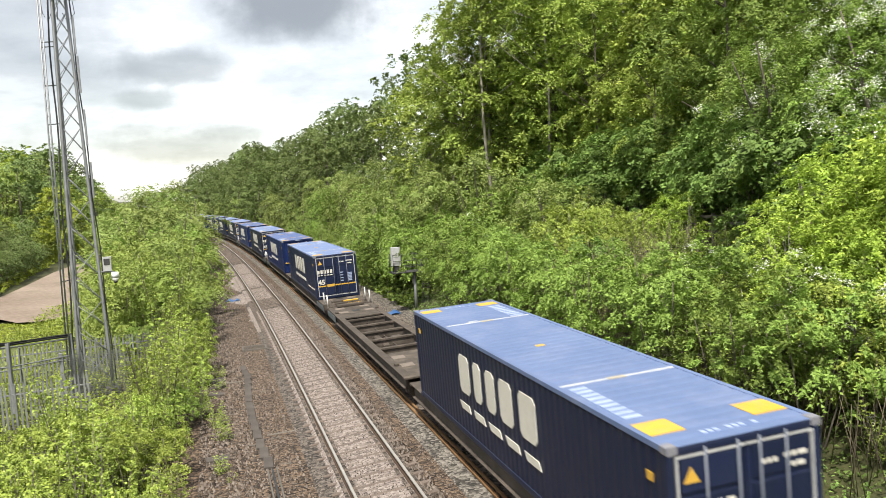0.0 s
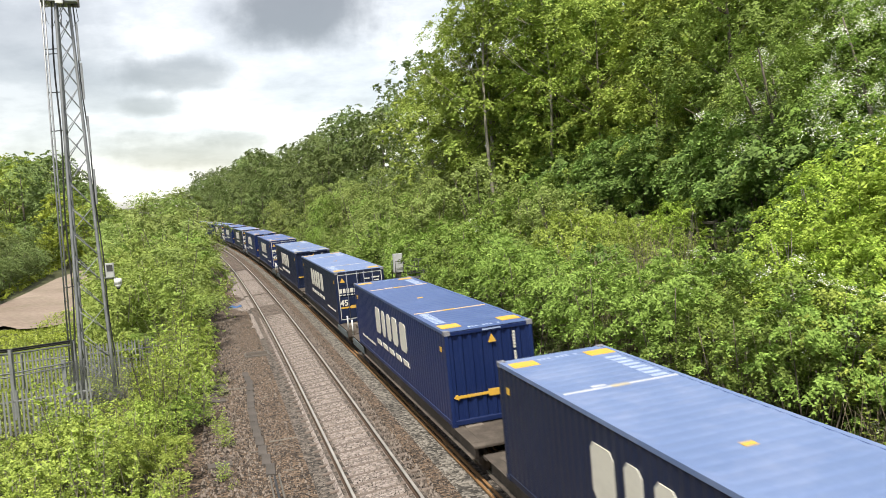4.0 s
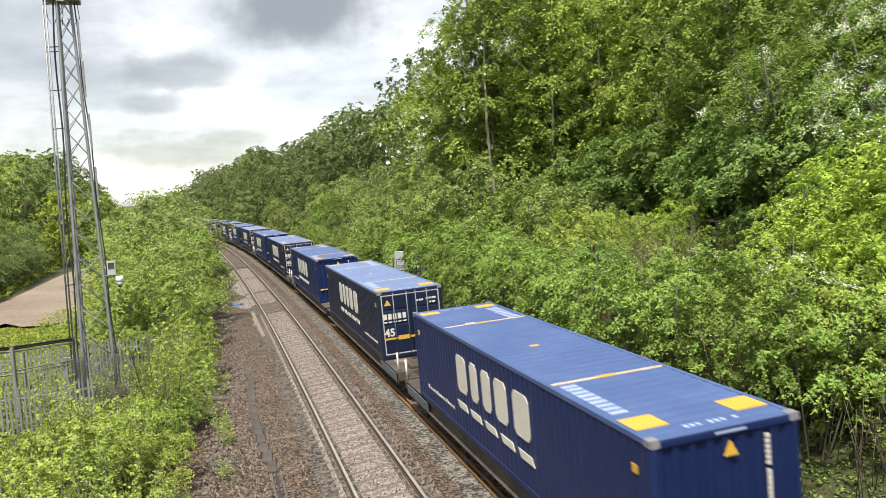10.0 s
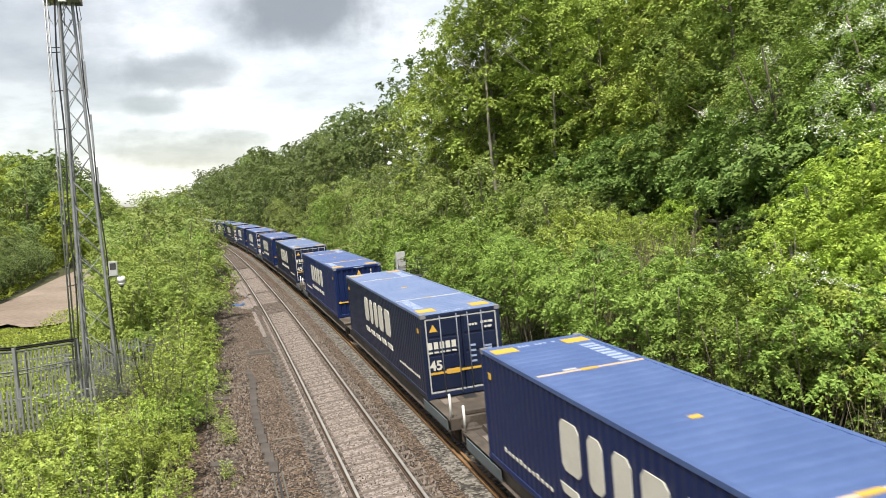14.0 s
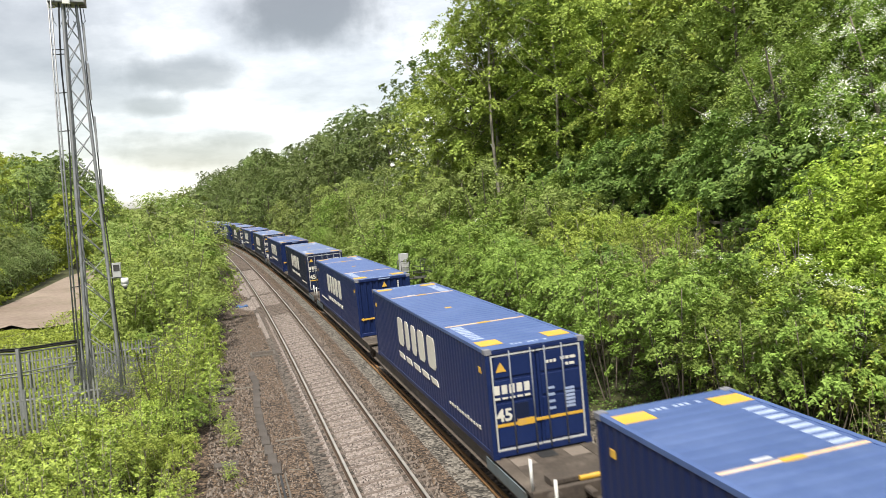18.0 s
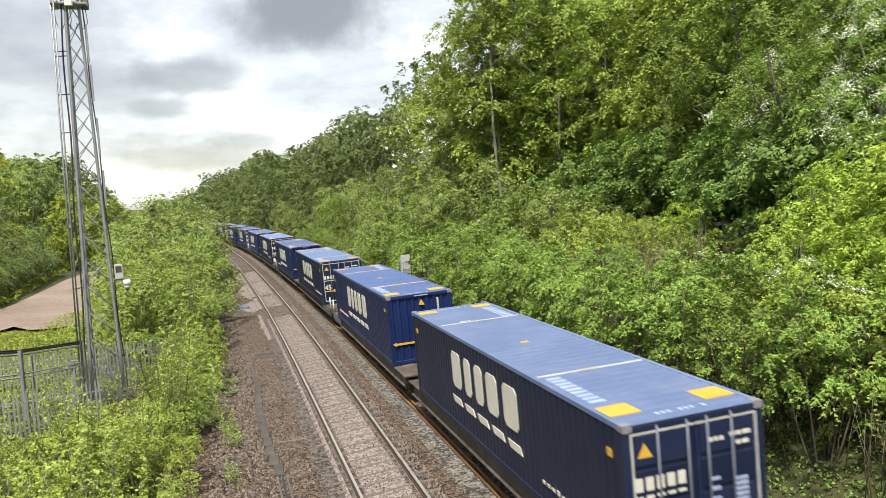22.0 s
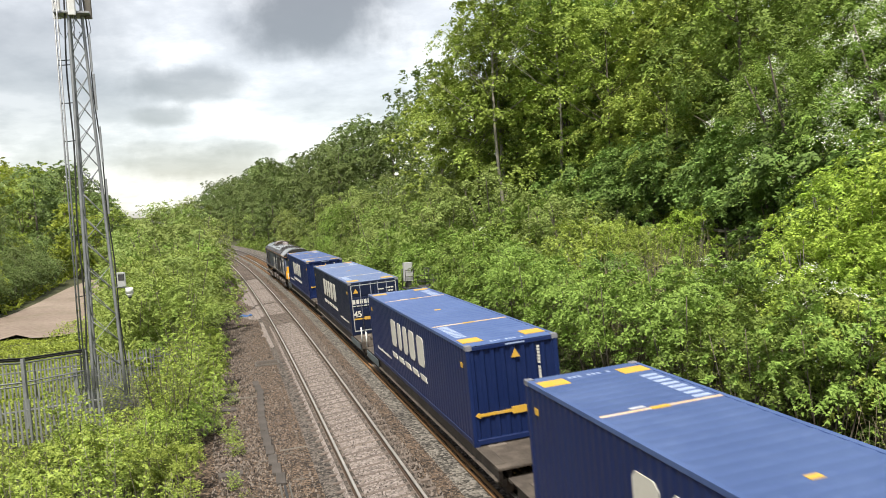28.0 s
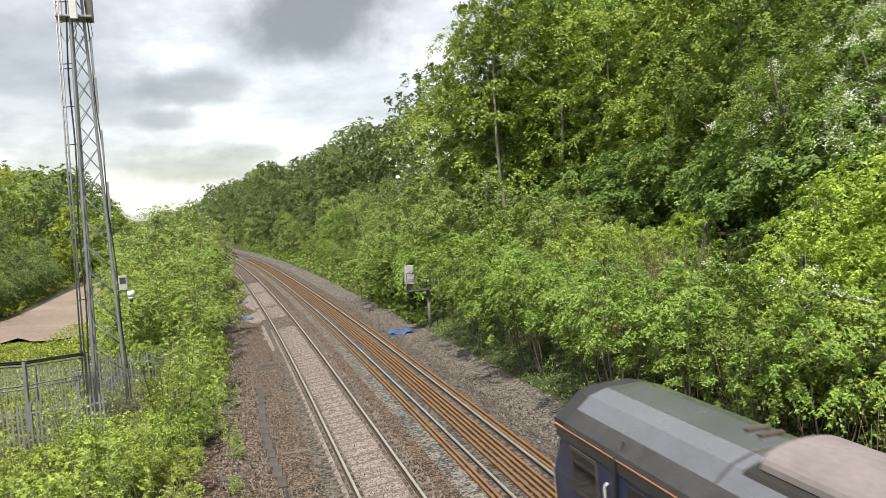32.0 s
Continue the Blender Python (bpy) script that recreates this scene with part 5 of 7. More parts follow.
def build_locomotive():
    """A six-axle freight diesel, long hood roof between two flat cabs. y runs away from its near cab."""
    loco = thing("diesel_locomotive", "dark navy freight diesel locomotive with grey roof and yellow cab end", "locomotive")
    L, w, eave, sill = 22.2, 1.32, 3.28, 1.52
    part("body_side", prism("body_side", [(-w, sill), (-w, eave), (w, eave), (w, sill)], 0.95, L - 0.95), LOCO_BLUE, loco, "navy body side")
    part("underframe", boxes("underframe", [(-1.02, 1.02, 0.9, L - 0.9, 1.0, sill - 0.01)], 0.03), WAGON_DARK, loco, "grimy underframe")
    roof = [(-w - 0.01, eave), (-w + 0.03, eave + 0.10), (-0.72, 3.80), (-0.36, 3.90), (0.36, 3.90), (0.72, 3.80), (w - 0.03, eave + 0.10), (w + 0.01, eave)]
    for y0, y1, mat, tag in ((0.72, 3.7, LOCO_ROOF, "grey cab roof"), (3.74, 7.0, GRILLE, "dark slatted radiator roof"), (7.04, 15.0, LOCO_ROOF, "grey engine room roof"), (15.04, L - 0.72, LOCO_REAR_LESS_SHEEN, "roof of the rear cab, coloured darker for less sky sheen")):
        part("roof", prism("roof", roof, y0, y1), mat, loco, tag)
    for side in (-1, 1):
        part("eave_band", boxes("eave_band", [(min(side * (w - 0.08), side * (w + 0.015)), max(side * (w - 0.08), side * (w + 0.015)), 0.4, L - 0.4, eave - 0.22, eave - 0.005)], 0.01), DARK_STEEL, loco)
    for side in (-1, 1):
        part("roof_shoulder", prism("roof_shoulder", [(side * x, z) for x, z in ((w + 0.016, eave), (w - 0.024, eave + 0.11), (1.02, 3.592), (1.0, 3.5), (1.2, 3.3))][::side], 3.74, L - 0.74), DARK_STEEL, loco, "dark roof shoulder above the eave")
    for i in range(20):
        y = 3.86 + i * 0.152
        slat = [(-1.0, 3.53), (-0.72, 3.81), (-0.36, 3.91), (0.36, 3.91), (0.72, 3.81), (1.0, 3.53), (1.0, 3.56), (0.72, 3.84), (0.36, 3.94), (-0.36, 3.94), (-0.72, 3.84), (-1.0, 3.56)]
        part("roof_slat", prism("roof_slat", slat, y, y + 0.05), DARK_STEEL, loco)
    for side in (-1, 1):
        x0, x1 = sorted((side * (w - 0.005), side * (w + 0.018)))
        part("orange_line", boxes("orange_line", [(x0 - 0.004, x1 + 0.004, 0.35, L - 0.35, eave - 0.005, eave + 0.018)], 0.0), ORANGE_LINE, loco)
        for a, b in ((4.1, 5.6), (5.66, 7.2), (16.4, 19.1)):
            part("side_grille", boxes("side_grille", [(x0, x1, a, b, 1.72, 2.98)], 0.0), GRILLE, loco, "black side grille")
        for i in range(13):
            part("body_ridge", boxes("body_ridge", [(x0, x1, 9.8, 16.3, 1.64 + i * 0.105, 1.68 + i * 0.105)], 0.0), LOCO_BLUE, loco)
        for y in (0.98, 3.35, 7.6, 9.3, 19.75):
            part("handrail", rods("handrail", [[(side * (w + 0.03), y, 1.56), (side * (w + 0.09), y, 1.6), (side * (w + 0.09), y, 2.75), (side * (w + 0.03), y, 2.8)]], 0.02), WHITE_PAINT, loco, "white handrail")
        for y in (3.62, 8.9, 19.5):
            part("door_gap", boxes("door_gap", [(x0, x1, y, y + 0.06, sill + 0.02, eave)], 0.0), CABLE, loco)
            part("rain_pipe", rods("rain_pipe", [[(side * (w + 0.03), y - 0.05, 2.2), (side * (w + 0.04), y - 0.05, eave), (side * (w - 0.16), y - 0.05, eave + 0.28)]], 0.03, 5), CABLE, loco)
        for y in (1.0, L - 2.2):
            pane = part("cab_side_window", boxes("cab_side_window", [(x0, x1, y + 0.22, y + 1.15, 2.25, 2.95)], 0.0), GLASS, loco)
            fx0, fx1 = x0 - 0.004, x1 + 0.006
            part("window_frame", boxes("window_frame", [(fx0, fx1, y + 0.16, y + 0.22, 2.18, 3.02), (fx0, fx1, y + 1.15, y + 1.21, 2.18, 3.02), (fx0, fx1, y + 0.22, y + 1.15, 2.18, 2.25), (fx0, fx1, y + 0.22, y + 1.15, 2.95, 3.02)], 0.0), WHITE_PAINT if y < 5 else WAGON_DARK, pane)
        tagged(part("cab_writing", boxes("cab_writing", [(x0, x1 + 0.002, 1.15 + 0.05 * i + 0.24 * j, 1.33 + 0.05 * i + 0.24 * j, 1.60 + i * 0.14, 1.69 + i * 0.14) for i in range(4) for j in range(3)]), CREAM, loco), kind="stuff")
        for y0, y1, z0, z1 in ((10.6, 12.3, 2.55, 2.72), (10.3, 11.6, 2.32, 2.48), (10.0, 12.0, 2.05, 2.24), (10.0, 11.8, 1.80, 1.96), (10.0, 11.2, 1.58, 1.70)):
            part("emblem_bar", boxes("emblem_bar", [(x0, x1 + 0.003, y0, y1, z0, z1)], 0.0), CREAM, loco, "white bar of the side emblem")
        part("solebar", boxes("solebar", [(side * w - 0.06, side * w + 0.045, 0.97, L - 0.97, sill - 0.13, sill - 0.004)], 0.03), WAGON_DARK, loco)
        for y in (1.3, 9.1, L - 1.6):
            for z in (0.42, 0.75):
                part("step", boxes("step", [(side * w - 0.12, side * w + 0.12, y, y + 0.5, z, z + 0.05)], 0.01), DARK_STEEL, loco)
    # roof fittings: exhaust silencer in its soot-black well, hatches, vents
    well = [(-0.98, 3.55), (-0.72, 3.815), (-0.36, 3.915), (0.36, 3.915), (0.72, 3.815), (0.9, 3.64), (0.9, 3.4), (-0.98, 3.4)]
    part("exhaust_well", prism("exhaust_well", well, 12.2, 16.9), GRILLE, loco, "soot-black exhaust well")
    arch = [(0.09 - 0.71 * math.cos(math.pi * k / 16), 3.86 + 0.31 * math.sin(math.pi * k / 16) ** 0.8) for k in range(17)]
    part("exhaust_shield", prism("exhaust_shield", arch, 14.3, 16.7), EXHAUST, loco, "pinkish heat-stained arched exhaust shield")
    part("shield_lip", prism("shield_lip", [(x * 1.02, z + 0.012) for x, z in arch], 14.22, 14.36), WAGON_DARK, loco)
    part("silencer", rods("silencer", [([(0.18, 12.9, 3.90), (0.18, 14.25, 3.92)], 0.22, 0.24)], sides=20), WAGON_DARK, loco, "soot-dark exhaust silencer")
    part("silencer_end", rods("silencer_end", [([(0.2, 11.5, 3.86), (0.18, 11.9, 3.90)], 0.18, 0.27), ([(0.18, 11.9, 3.90), (0.18, 12.9, 3.90)], 0.27, 0.27)], sides=20), EXHAUST, loco)
    cover = [(-0.80, 3.75), (-0.72, 3.825), (-0.36, 3.925), (0.36, 3.925), (0.62, 3.855), (0.62, 3.6), (-0.80, 3.6)]
    part("roof_hatch", prism("roof_hatch", cover, 8.1, 11.2), LOCO_HATCH, loco, "pale grey roof hatch panels")
    for y in (9.1, 10.2):
        part("hatch_seam", prism("hatch_seam", [(x * 1.004, z + 0.005) for x, z in cover], y, y + 0.035), WAGON_DARK, loco)
    part("hatch_edge", boxes("hatch_edge", [(-0.84, -0.802, 8.05, 11.25, 3.66, 3.765)], 0.0), CABLE, loco)
    for k in range(11):
        part("hatch_catch", boxes("hatch_catch", [(0.36 + 0.08 * (k % 2), 0.44 + 0.08 * (k % 2), 8.2 + 0.28 * k, 8.32 + 0.28 * k, 3.92, 3.965)], 0.01), WAGON_DARK, loco)
    for y in (7.02, 11.4, 17.15):
        part("roof_seam", prism("roof_seam", [(x * 1.004, z + 0.006) for x, z in roof], y, y + 0.05), WAGON_DARK, loco)
    for y in (17.6, 17.9, 2.2):
        part("roof_vent", boxes("roof_vent", [(0.10, 0.50, y, y + 0.1, 3.88, 3.95)], 0.02), WAGON_DARK, loco)
    # the cabs
    for y, out in ((0.0, -1), (L, 1)):
        def span(p, q):
            return sorted((y - out * p, y - out * q))
        nose = [(-w + 0.02, 1.15), (-w + 0.02, 2.32), (w - 0.02, 2.32), (w - 0.02, 1.15)]
        part("cab_front", prism("cab_front", nose, *span(0.0, 0.07)), LOCO_YELLOW, loco, "orange-yellow cab front")
        part("cab_lower", prism("cab_lower", [(x * 1.01, z) for x, z in nose], *span(0.074, 0.96)), LOCO_BLUE, loco)
        part("cab_front_corner", boxes("cab_front_corner", [(-w, -w + 0.14, *span(-0.012, 0.06), 1.9, 2.335), (w - 0.14, w, *span(-0.012, 0.06), 1.9, 2.335)], 0.02), EXHAUST, loco, "scuffed pale corner of the cab front")
        yb, yt, yr = y - out * 0.05, y - out * 0.50, y - out * 0.96
        verts = [(-w + 0.03, yb, 2.32), (w - 0.03, yb, 2.32), (w - 0.06, yt, 3.20), (-w + 0.06, yt, 3.20), (-w + 0.0, yr, 2.32), (w - 0.0, yr, 2.32), (w - 0.0, yr, 3.20), (-w + 0.0, yr, 3.20)]
        cab = part("windscreen_surround", mesh_of("windscreen_surround", verts, [(0, 1, 2, 3), (4, 7, 6, 5), (0, 4, 5, 1), (3, 2, 6, 7), (0, 3, 7, 4), (1, 5, 6, 2)]), LOCO_BLUE, loco)
        for x0, x1 in ((-w + 0.14, -0.09), (0.09, w - 0.14)):
            pane = []
            for shift in (0.012, -0.02):
                for x, f in ((x0, 0.10), (x1, 0.10), (x1 * 0.98, 0.86), (x0 * 0.98, 0.86)):
                    pane.append((x, yb + (yt - yb) * f + out * shift, 2.32 + f * 0.88))
            part("windscreen", mesh_of("windscreen", pane, [(0, 1, 2, 3), (7, 6, 5, 4), (0, 4, 5, 1), (1, 5, 6, 2), (2, 6, 7, 3), (3, 7, 4, 0)]), GLASS, cab)
            mid = (x0 + x1) / 2
            part("wiper", rods("wiper", [[(mid, yb + out * 0.03, 2.42), (mid + 0.22, yb + (yt - yb) * 0.5 + out * 0.03, 2.72)]], 0.012, 5), CABLE, cab)
        brow = [(-w + 0.03, 3.18), (-w + 0.05, eave + 0.08), (-0.74, 3.76), (-0.36, 3.86), (0.36, 3.86), (0.74, 3.76), (w - 0.05, eave + 0.08), (w - 0.03, 3.18)]
        part("brow", prism("brow", brow, *span(0.2, 0.76)), CABLE, loco, "black gable under the roof edge")
        part("brow_line", boxes("brow_line", [(-w + 0.04, w - 0.04, *span(0.165, 0.205), 3.20, 3.225)], 0.0), ORANGE_LINE, loco)
        part("brow_lamp", boxes("brow_lamp", [(-0.45, 0.45, *span(0.14, 0.2), 3.24, 3.38)], 0.03), WAGON_DARK, loco)
        part("buffer_beam", boxes("buffer_beam", [(-1.2, 1.2, *span(-0.02, 0.4), 0.72, 1.15)], 0.03), WAGON_DARK, loco)
        part("snow_plough", boxes("snow_plough", [(-1.15, 1.15, *span(-0.1, 0.1), 0.2, 0.6)], 0.05), WAGON_DARK, loco)
        for x in (-0.87, 0.87):
            part("buffer", rods("buffer", [([(x, y, 0.98), (x, y + out * 0.4, 0.98)], 0.1, 0.1), ([(x, y + out * 0.4, 0.98), (x, y + out * 0.45, 0.98)], 0.24, 0.24)], sides=14), WAGON_DARK, loco)
            part("headlight_cluster", boxes("headlight_cluster", [(x - 0.2, x + 0.2, *span(-0.03, 0.05), 1.35, 1.58)], 0.03), DARK_STEEL, loco)
        part("hose", rods("hose", [[(0.3, y, 1.1), (0.32, y + out * 0.2, 0.7), (0.2, y + out * 0.3, 0.5)]], 0.03), CABLE, loco)
        part("jumper_socket", boxes("jumper_socket", [(-0.1, 0.15, *span(-0.06, 0.05), 1.45, 1.75)], 0.02), ORANGE_LINE, loco)
        part("front_rail", rods("front_rail", [[(-0.9, y + out * 0.05, 2.2), (0.9, y + out * 0.05, 2.2)]], 0.018, 5), DARK_STEEL, loco)
    # running gear and tank
    part("fuel_tank", boxes("fuel_tank", [(-1.2, 1.2, 8.3, 13.1, 0.32, 1.0)], 0.12), WAGON_DARK, loco)
    for i in range(5):
        part("tank_box", boxes("tank_box", [(-1.34, -1.15, 7.9 + i * 1.1, 8.7 + i * 1.1, 0.5, 0.95)], 0.04), EXHAUST if i % 2 else WAGON_DARK, loco)
    for centre in (4.1, L - 4.1):
        truck = part("bogie", boxes("bogie", [(-1.28, -1.08, centre - 2.6, centre + 2.6, 0.45, 0.85), (1.08, 1.28, centre - 2.6, centre + 2.6, 0.45, 0.85), (-1.0, 1.0, centre - 0.4, centre + 0.4, 0.5, 0.95)], 0.06), WAGON_DARK, loco, "grimy three-axle bogie")
        for dy in (-2.0, 0.0, 2.0):
            part("wheelset", rods("wheelset", [([(x - 0.07, centre + dy, 0.53), (x + 0.07, centre + dy, 0.53)], 0.53, 0.53) for x in (-0.755, 0.755)] + [([(-1.05, centre + dy, 0.53), (1.05, centre + dy, 0.53)], 0.1, 0.1)], sides=22), WAGON_DARK, truck)
            for x in (-1.36, 1.2):
                part("axle_box", boxes("axle_box", [(x, x + 0.16, centre + dy - 0.24, centre + dy + 0.24, 0.34, 0.74)], 0.04), WAGON_DARK, truck)
            part("spring", rods("spring", [[(-1.3, centre + dy + 0.5, 0.45), (-1.3, centre + dy + 0.5, 0.95)]], 0.11, 8), WAGON_STEEL, truck)
            part("brake_link", rods("brake_link", [[(-1.33, centre + dy - 0.9, 0.5), (-1.33, centre + dy - 0.2, 0.86)]], 0.03, 5), EXHAUST, truck)
    rolls(loco, 655.35, L)


build_locomotive()


# ---- plants ----
def leaf_mesh(name, pos, t, normal, length, wide, mat, whole, flower=None):
    """One mesh of folded leaves: foot, way it points, facing, length and width of each."""
    b = np.cross(normal, t)
    b /= np.linalg.norm(b, axis=1)[:, None] + 1e-9
    fold = normal * length * 0.12
    n, c = len(pos), 4 if whole else 3
    if whole:
        verts = np.stack([pos, pos + t * length * 0.45 + b * wide * 0.5 + fold, pos + t * length - fold * 0.6, pos + t * length * 0.45 - b * wide * 0.5 + fold], 1).reshape(-1, 3)
    else:
        verts = np.stack([pos + b * wide * 0.55, pos + t * length * 1.05 - fold, pos - b * wide * 0.55], 1).reshape(-1, 3)
    me = bpy.data.meshes.new(name)
    me.vertices.add(n * c)
    me.vertices.foreach_set("co", verts.astype(np.float32).ravel())
    me.loops.add(n * c)
    me.loops.foreach_set("vertex_index", np.arange(n * c, dtype=np.int32))
    me.polygons.add(n)
    me.polygons.foreach_set("loop_start", np.arange(n, dtype=np.int32) * c)
    me.polygons.foreach_set("loop_total", np.full(n, c, dtype=np.int32))
    me.materials.append(mat)
    if flower is not None:
        me.materials.append(BLOSSOM)
        me.polygons.foreach_set("material_index", flower.astype(np.int32))
    me.update(calc_edges=True)
    me.validate()
    return me


def unit(v):
    return v / (np.linalg.norm(v, axis=1)[:, None] + 1e-9)


def leaf_cloud(name, lobes, count, size, seed, clump=80, fill=0.8, mat=None, blossom=0.0, hang=0.0, whole=False):
    """Leaves in rows along fanned, drooping twigs; the sprays stand over the shells of several lobes, each (x, y, z, rx, rz), with gaps between."""
    rng = np.random.default_rng(seed)
    lobes = np.array(lobes, float)
    weight = lobes[:, 3] * lobes[:, 4]
    tufts = max(count // clump, 16)
    which = rng.choice(len(lobes), tufts, p=weight / weight.sum())
    way = unit(rng.normal(size=(tufts, 3)))
    way[:, 2] = np.where(way[:, 2] < -0.45, -way[:, 2] * 0.6, way[:, 2])
    depth = 1.02 - 0.55 * rng.random(tufts) ** 1.8
    centre = lobes[which][:, :3] + way * lobes[which][:, [3, 3, 4]] * depth[:, None]
    area = 4 * math.pi * (lobes[0, 3] / 0.72) * (lobes[0, 4] / 0.92)
    broad = fill * math.sqrt(area / (math.pi * tufts)) * rng.uniform(0.6, 1.5, tufts)
    axis = unit(way * 0.45 + rng.normal(size=(tufts, 3)) * 0.2 + np.array((0, 0, 0.85)))
    out = unit(way - axis * (way * axis).sum(1)[:, None] + 0.001)
    across = np.cross(axis, out)
    # twigs of each spray fan out from its foot
    fan = max(clump // 11, 3)
    tw = np.repeat(np.arange(tufts), fan)
    turn = rng.normal(size=len(tw)) * 0.75
    lift = rng.normal(size=len(tw)) * 0.22
    along = unit(out[tw] * np.cos(turn)[:, None] + across[tw] * np.sin(turn)[:, None] + axis[tw] * lift[:, None])
    reach = broad[tw] * rng.uniform(0.8, 1.7, len(tw))
    foot = centre[tw] - out[tw] * (broad[tw] * 0.45)[:, None] + axis[tw] * (rng.normal(size=len(tw)) * 0.16 * broad[tw])[:, None]
    # leaves alternate along the twigs
    per = max(clump // fan, 1)
    j = np.repeat(np.arange(len(tw)), per)
    n = len(j)
    f = (np.tile(np.arange(per), len(tw)) + rng.random(n)) / per
    side = np.where(np.tile(np.arange(per), len(tw)) % 2, 1.0, -1.0)
    pos = foot[j] + along[j] * (reach[j] * f)[:, None] + rng.normal(size=(n, 3)) * (0.07 * broad[tw][j])[:, None]
    pos[:, 2] -= 0.32 * reach[j] * f * f + hang * rng.random(n)
    i = tw[j]
    patch = np.sin(way[:, 0] * 5.1 + seed) * np.sin(way[:, 1] * 5.7 + 2 + way[:, 2] * 3) + 0.9 * way[:, 2] + 0.25 * rng.random(tufts)
    heads = patch > np.quantile(patch, 1 - min(blossom * 1.5, 1))
    flower = heads[i] & (rng.random(n) < 0.75)
    normal = unit(axis[i] + rng.normal(size=(n, 3)) * 0.42)
    t = along[j] * 0.6 + np.cross(axis[i], along[j]) * side[:, None] * 0.8 + rng.normal(size=(n, 3)) * 0.3
    t = unit(t - normal * (t * normal).sum(1)[:, None])
    length = size * (0.65 + 0.7 * rng.random(n))[:, None]
    length = np.where(flower[:, None], length * 0.6, length)
    wide = length * (0.55 + 0.25 * rng.random(n))[:, None]
    return leaf_mesh(name, pos, t, normal, length, wide, mat, whole, flower if blossom else None)


def sapling(name, category, label, height, stems, size, mat, seed, bark):
    """Slender upright shoots from one stool, with pairs of leaves along short side twigs."""
    rng = np.random.default_rng(seed)
    runs, pos, t, normal = [], [], [], []
    for k in range(stems):
        a, lean = rng.uniform(0, 6.28), rng.uniform(0.04, 0.26)
        h = height * rng.uniform(0.6, 1.0)
        foot = Vector((math.cos(a), math.sin(a), 0)) * rng.uniform(0.05, 0.3)
        top = foot + Vector((math.cos(a) * lean * h, math.sin(a) * lean * h, h))
        bow = Vector((rng.uniform(-1, 1), rng.uniform(-1, 1), 0)) * 0.04 * h
        spine = [foot.lerp(top, i / 5) + bow * math.sin(math.pi * i / 5) for i in range(6)]
        runs.append((spine, 0.020 + 0.004 * h, 0.005))
        n = int(h * 9)
        for m in range(n):
            f = 0.16 + 0.84 * (m + rng.random()) / n
            p = foot.lerp(top, f) + bow * math.sin(math.pi * f)
            turn = m * 2.4 + rng.uniform(-0.5, 0.5)
            far = (0.20 + 0.62 * math.sin(math.pi * min(0.2 + 0.85 * f, 1.0))) * rng.uniform(0.6, 1.2)
            d = Vector((math.cos(turn), math.sin(turn), rng.uniform(0.25, 0.9))).normalized()
            if m % 2 == 0:
                runs.append(([p, p + d * far * 0.9], 0.007, 0.003))
            flat = Vector((-d.y, d.x, 0)).normalized()
            up = flat.cross(d)
            up = up if up.z > 0 else -up
            for q in range(11):
                g = 0.15 + 0.85 * (q + rng.random()) / 11
                c = p + d * far * g + Vector((0, 0, -0.22 * far * g * g))
                pos.append(tuple(c + Vector(rng.normal(size=3) * 0.018)))
                t.append(tuple(d * 0.7 + flat * (0.8 if q % 2 else -0.8) + Vector(rng.normal(size=3) * 0.3)))
                normal.append(tuple(up + Vector(rng.normal(size=3) * 0.4)))
    pos, t, normal = np.array(pos), unit(np.array(t)), unit(np.array(normal))
    t = unit(t - normal * (t * normal).sum(1)[:, None])
    length = size * (0.6 + 0.75 * rng.random(len(pos)))[:, None]
    plant = thing(name, label, category)
    part("stem", rods("stem", runs, sides=4), bark, plant)
    part("crown", leaf_mesh("crown", pos, t, normal, length, length * (0.55 + 0.25 * rng.random(len(pos)))[:, None], mat, True), None, plant)
    return plant


def limbs(name, height, thick, branches, seed, lean=0.0, start=0.3, stems=1, reach=0.28):
    """Tapered trunk or stems with forking limbs."""
    rng = random.Random(seed)
    runs = []
    for k in range(stems):
        turn = rng.uniform(0, 6.28)
        out = 0.0 if stems == 1 else 0.28 * height
        top = Vector((math.cos(turn) * out + lean * height, math.sin(turn) * out, height * rng.uniform(0.82, 1.0)))
        foot = Vector((math.cos(turn), math.sin(turn), 0)) * (0.0 if stems == 1 else 0.12) + Vector((0, 0, -0.5))
        bend = Vector((rng.uniform(-1, 1), rng.uniform(-1, 1), 0)) * height * 0.035
        pts = [foot.lerp(top, i / 7) + bend * math.sin(math.pi * i / 7) for i in range(8)]
        runs.append((pts, thick / math.sqrt(stems), thick * 0.14))
        for _ in range(max(branches // stems, 1)):
            f = rng.uniform(start, 0.92)
            base = foot.lerp(top, f) + bend * math.sin(math.pi * f)
            a = rng.uniform(0, 6.28)
            far = height * reach * (1.15 - f) * rng.uniform(0.8, 1.3)
            tip = base + Vector((math.cos(a) * far, math.sin(a) * far, far * rng.uniform(0.35, 0.9)))
            mid = base.lerp(tip, 0.5) + Vector((0, 0, -0.06 * far))
            r = thick / math.sqrt(stems) * (1 - f * 0.8) * 0.45
            runs.append(([base, mid, tip], r, r * 0.25))
            a2 = a + rng.uniform(-0.9, 0.9)
            tip2 = mid + Vector((math.cos(a2) * far * 0.5, math.sin(a2) * far * 0.5, far * 0.45))
            runs.append(([mid, tip2], r * 0.5, r * 0.15))
    return rods(name, runs, sides=4 if stems > 1 else 5)


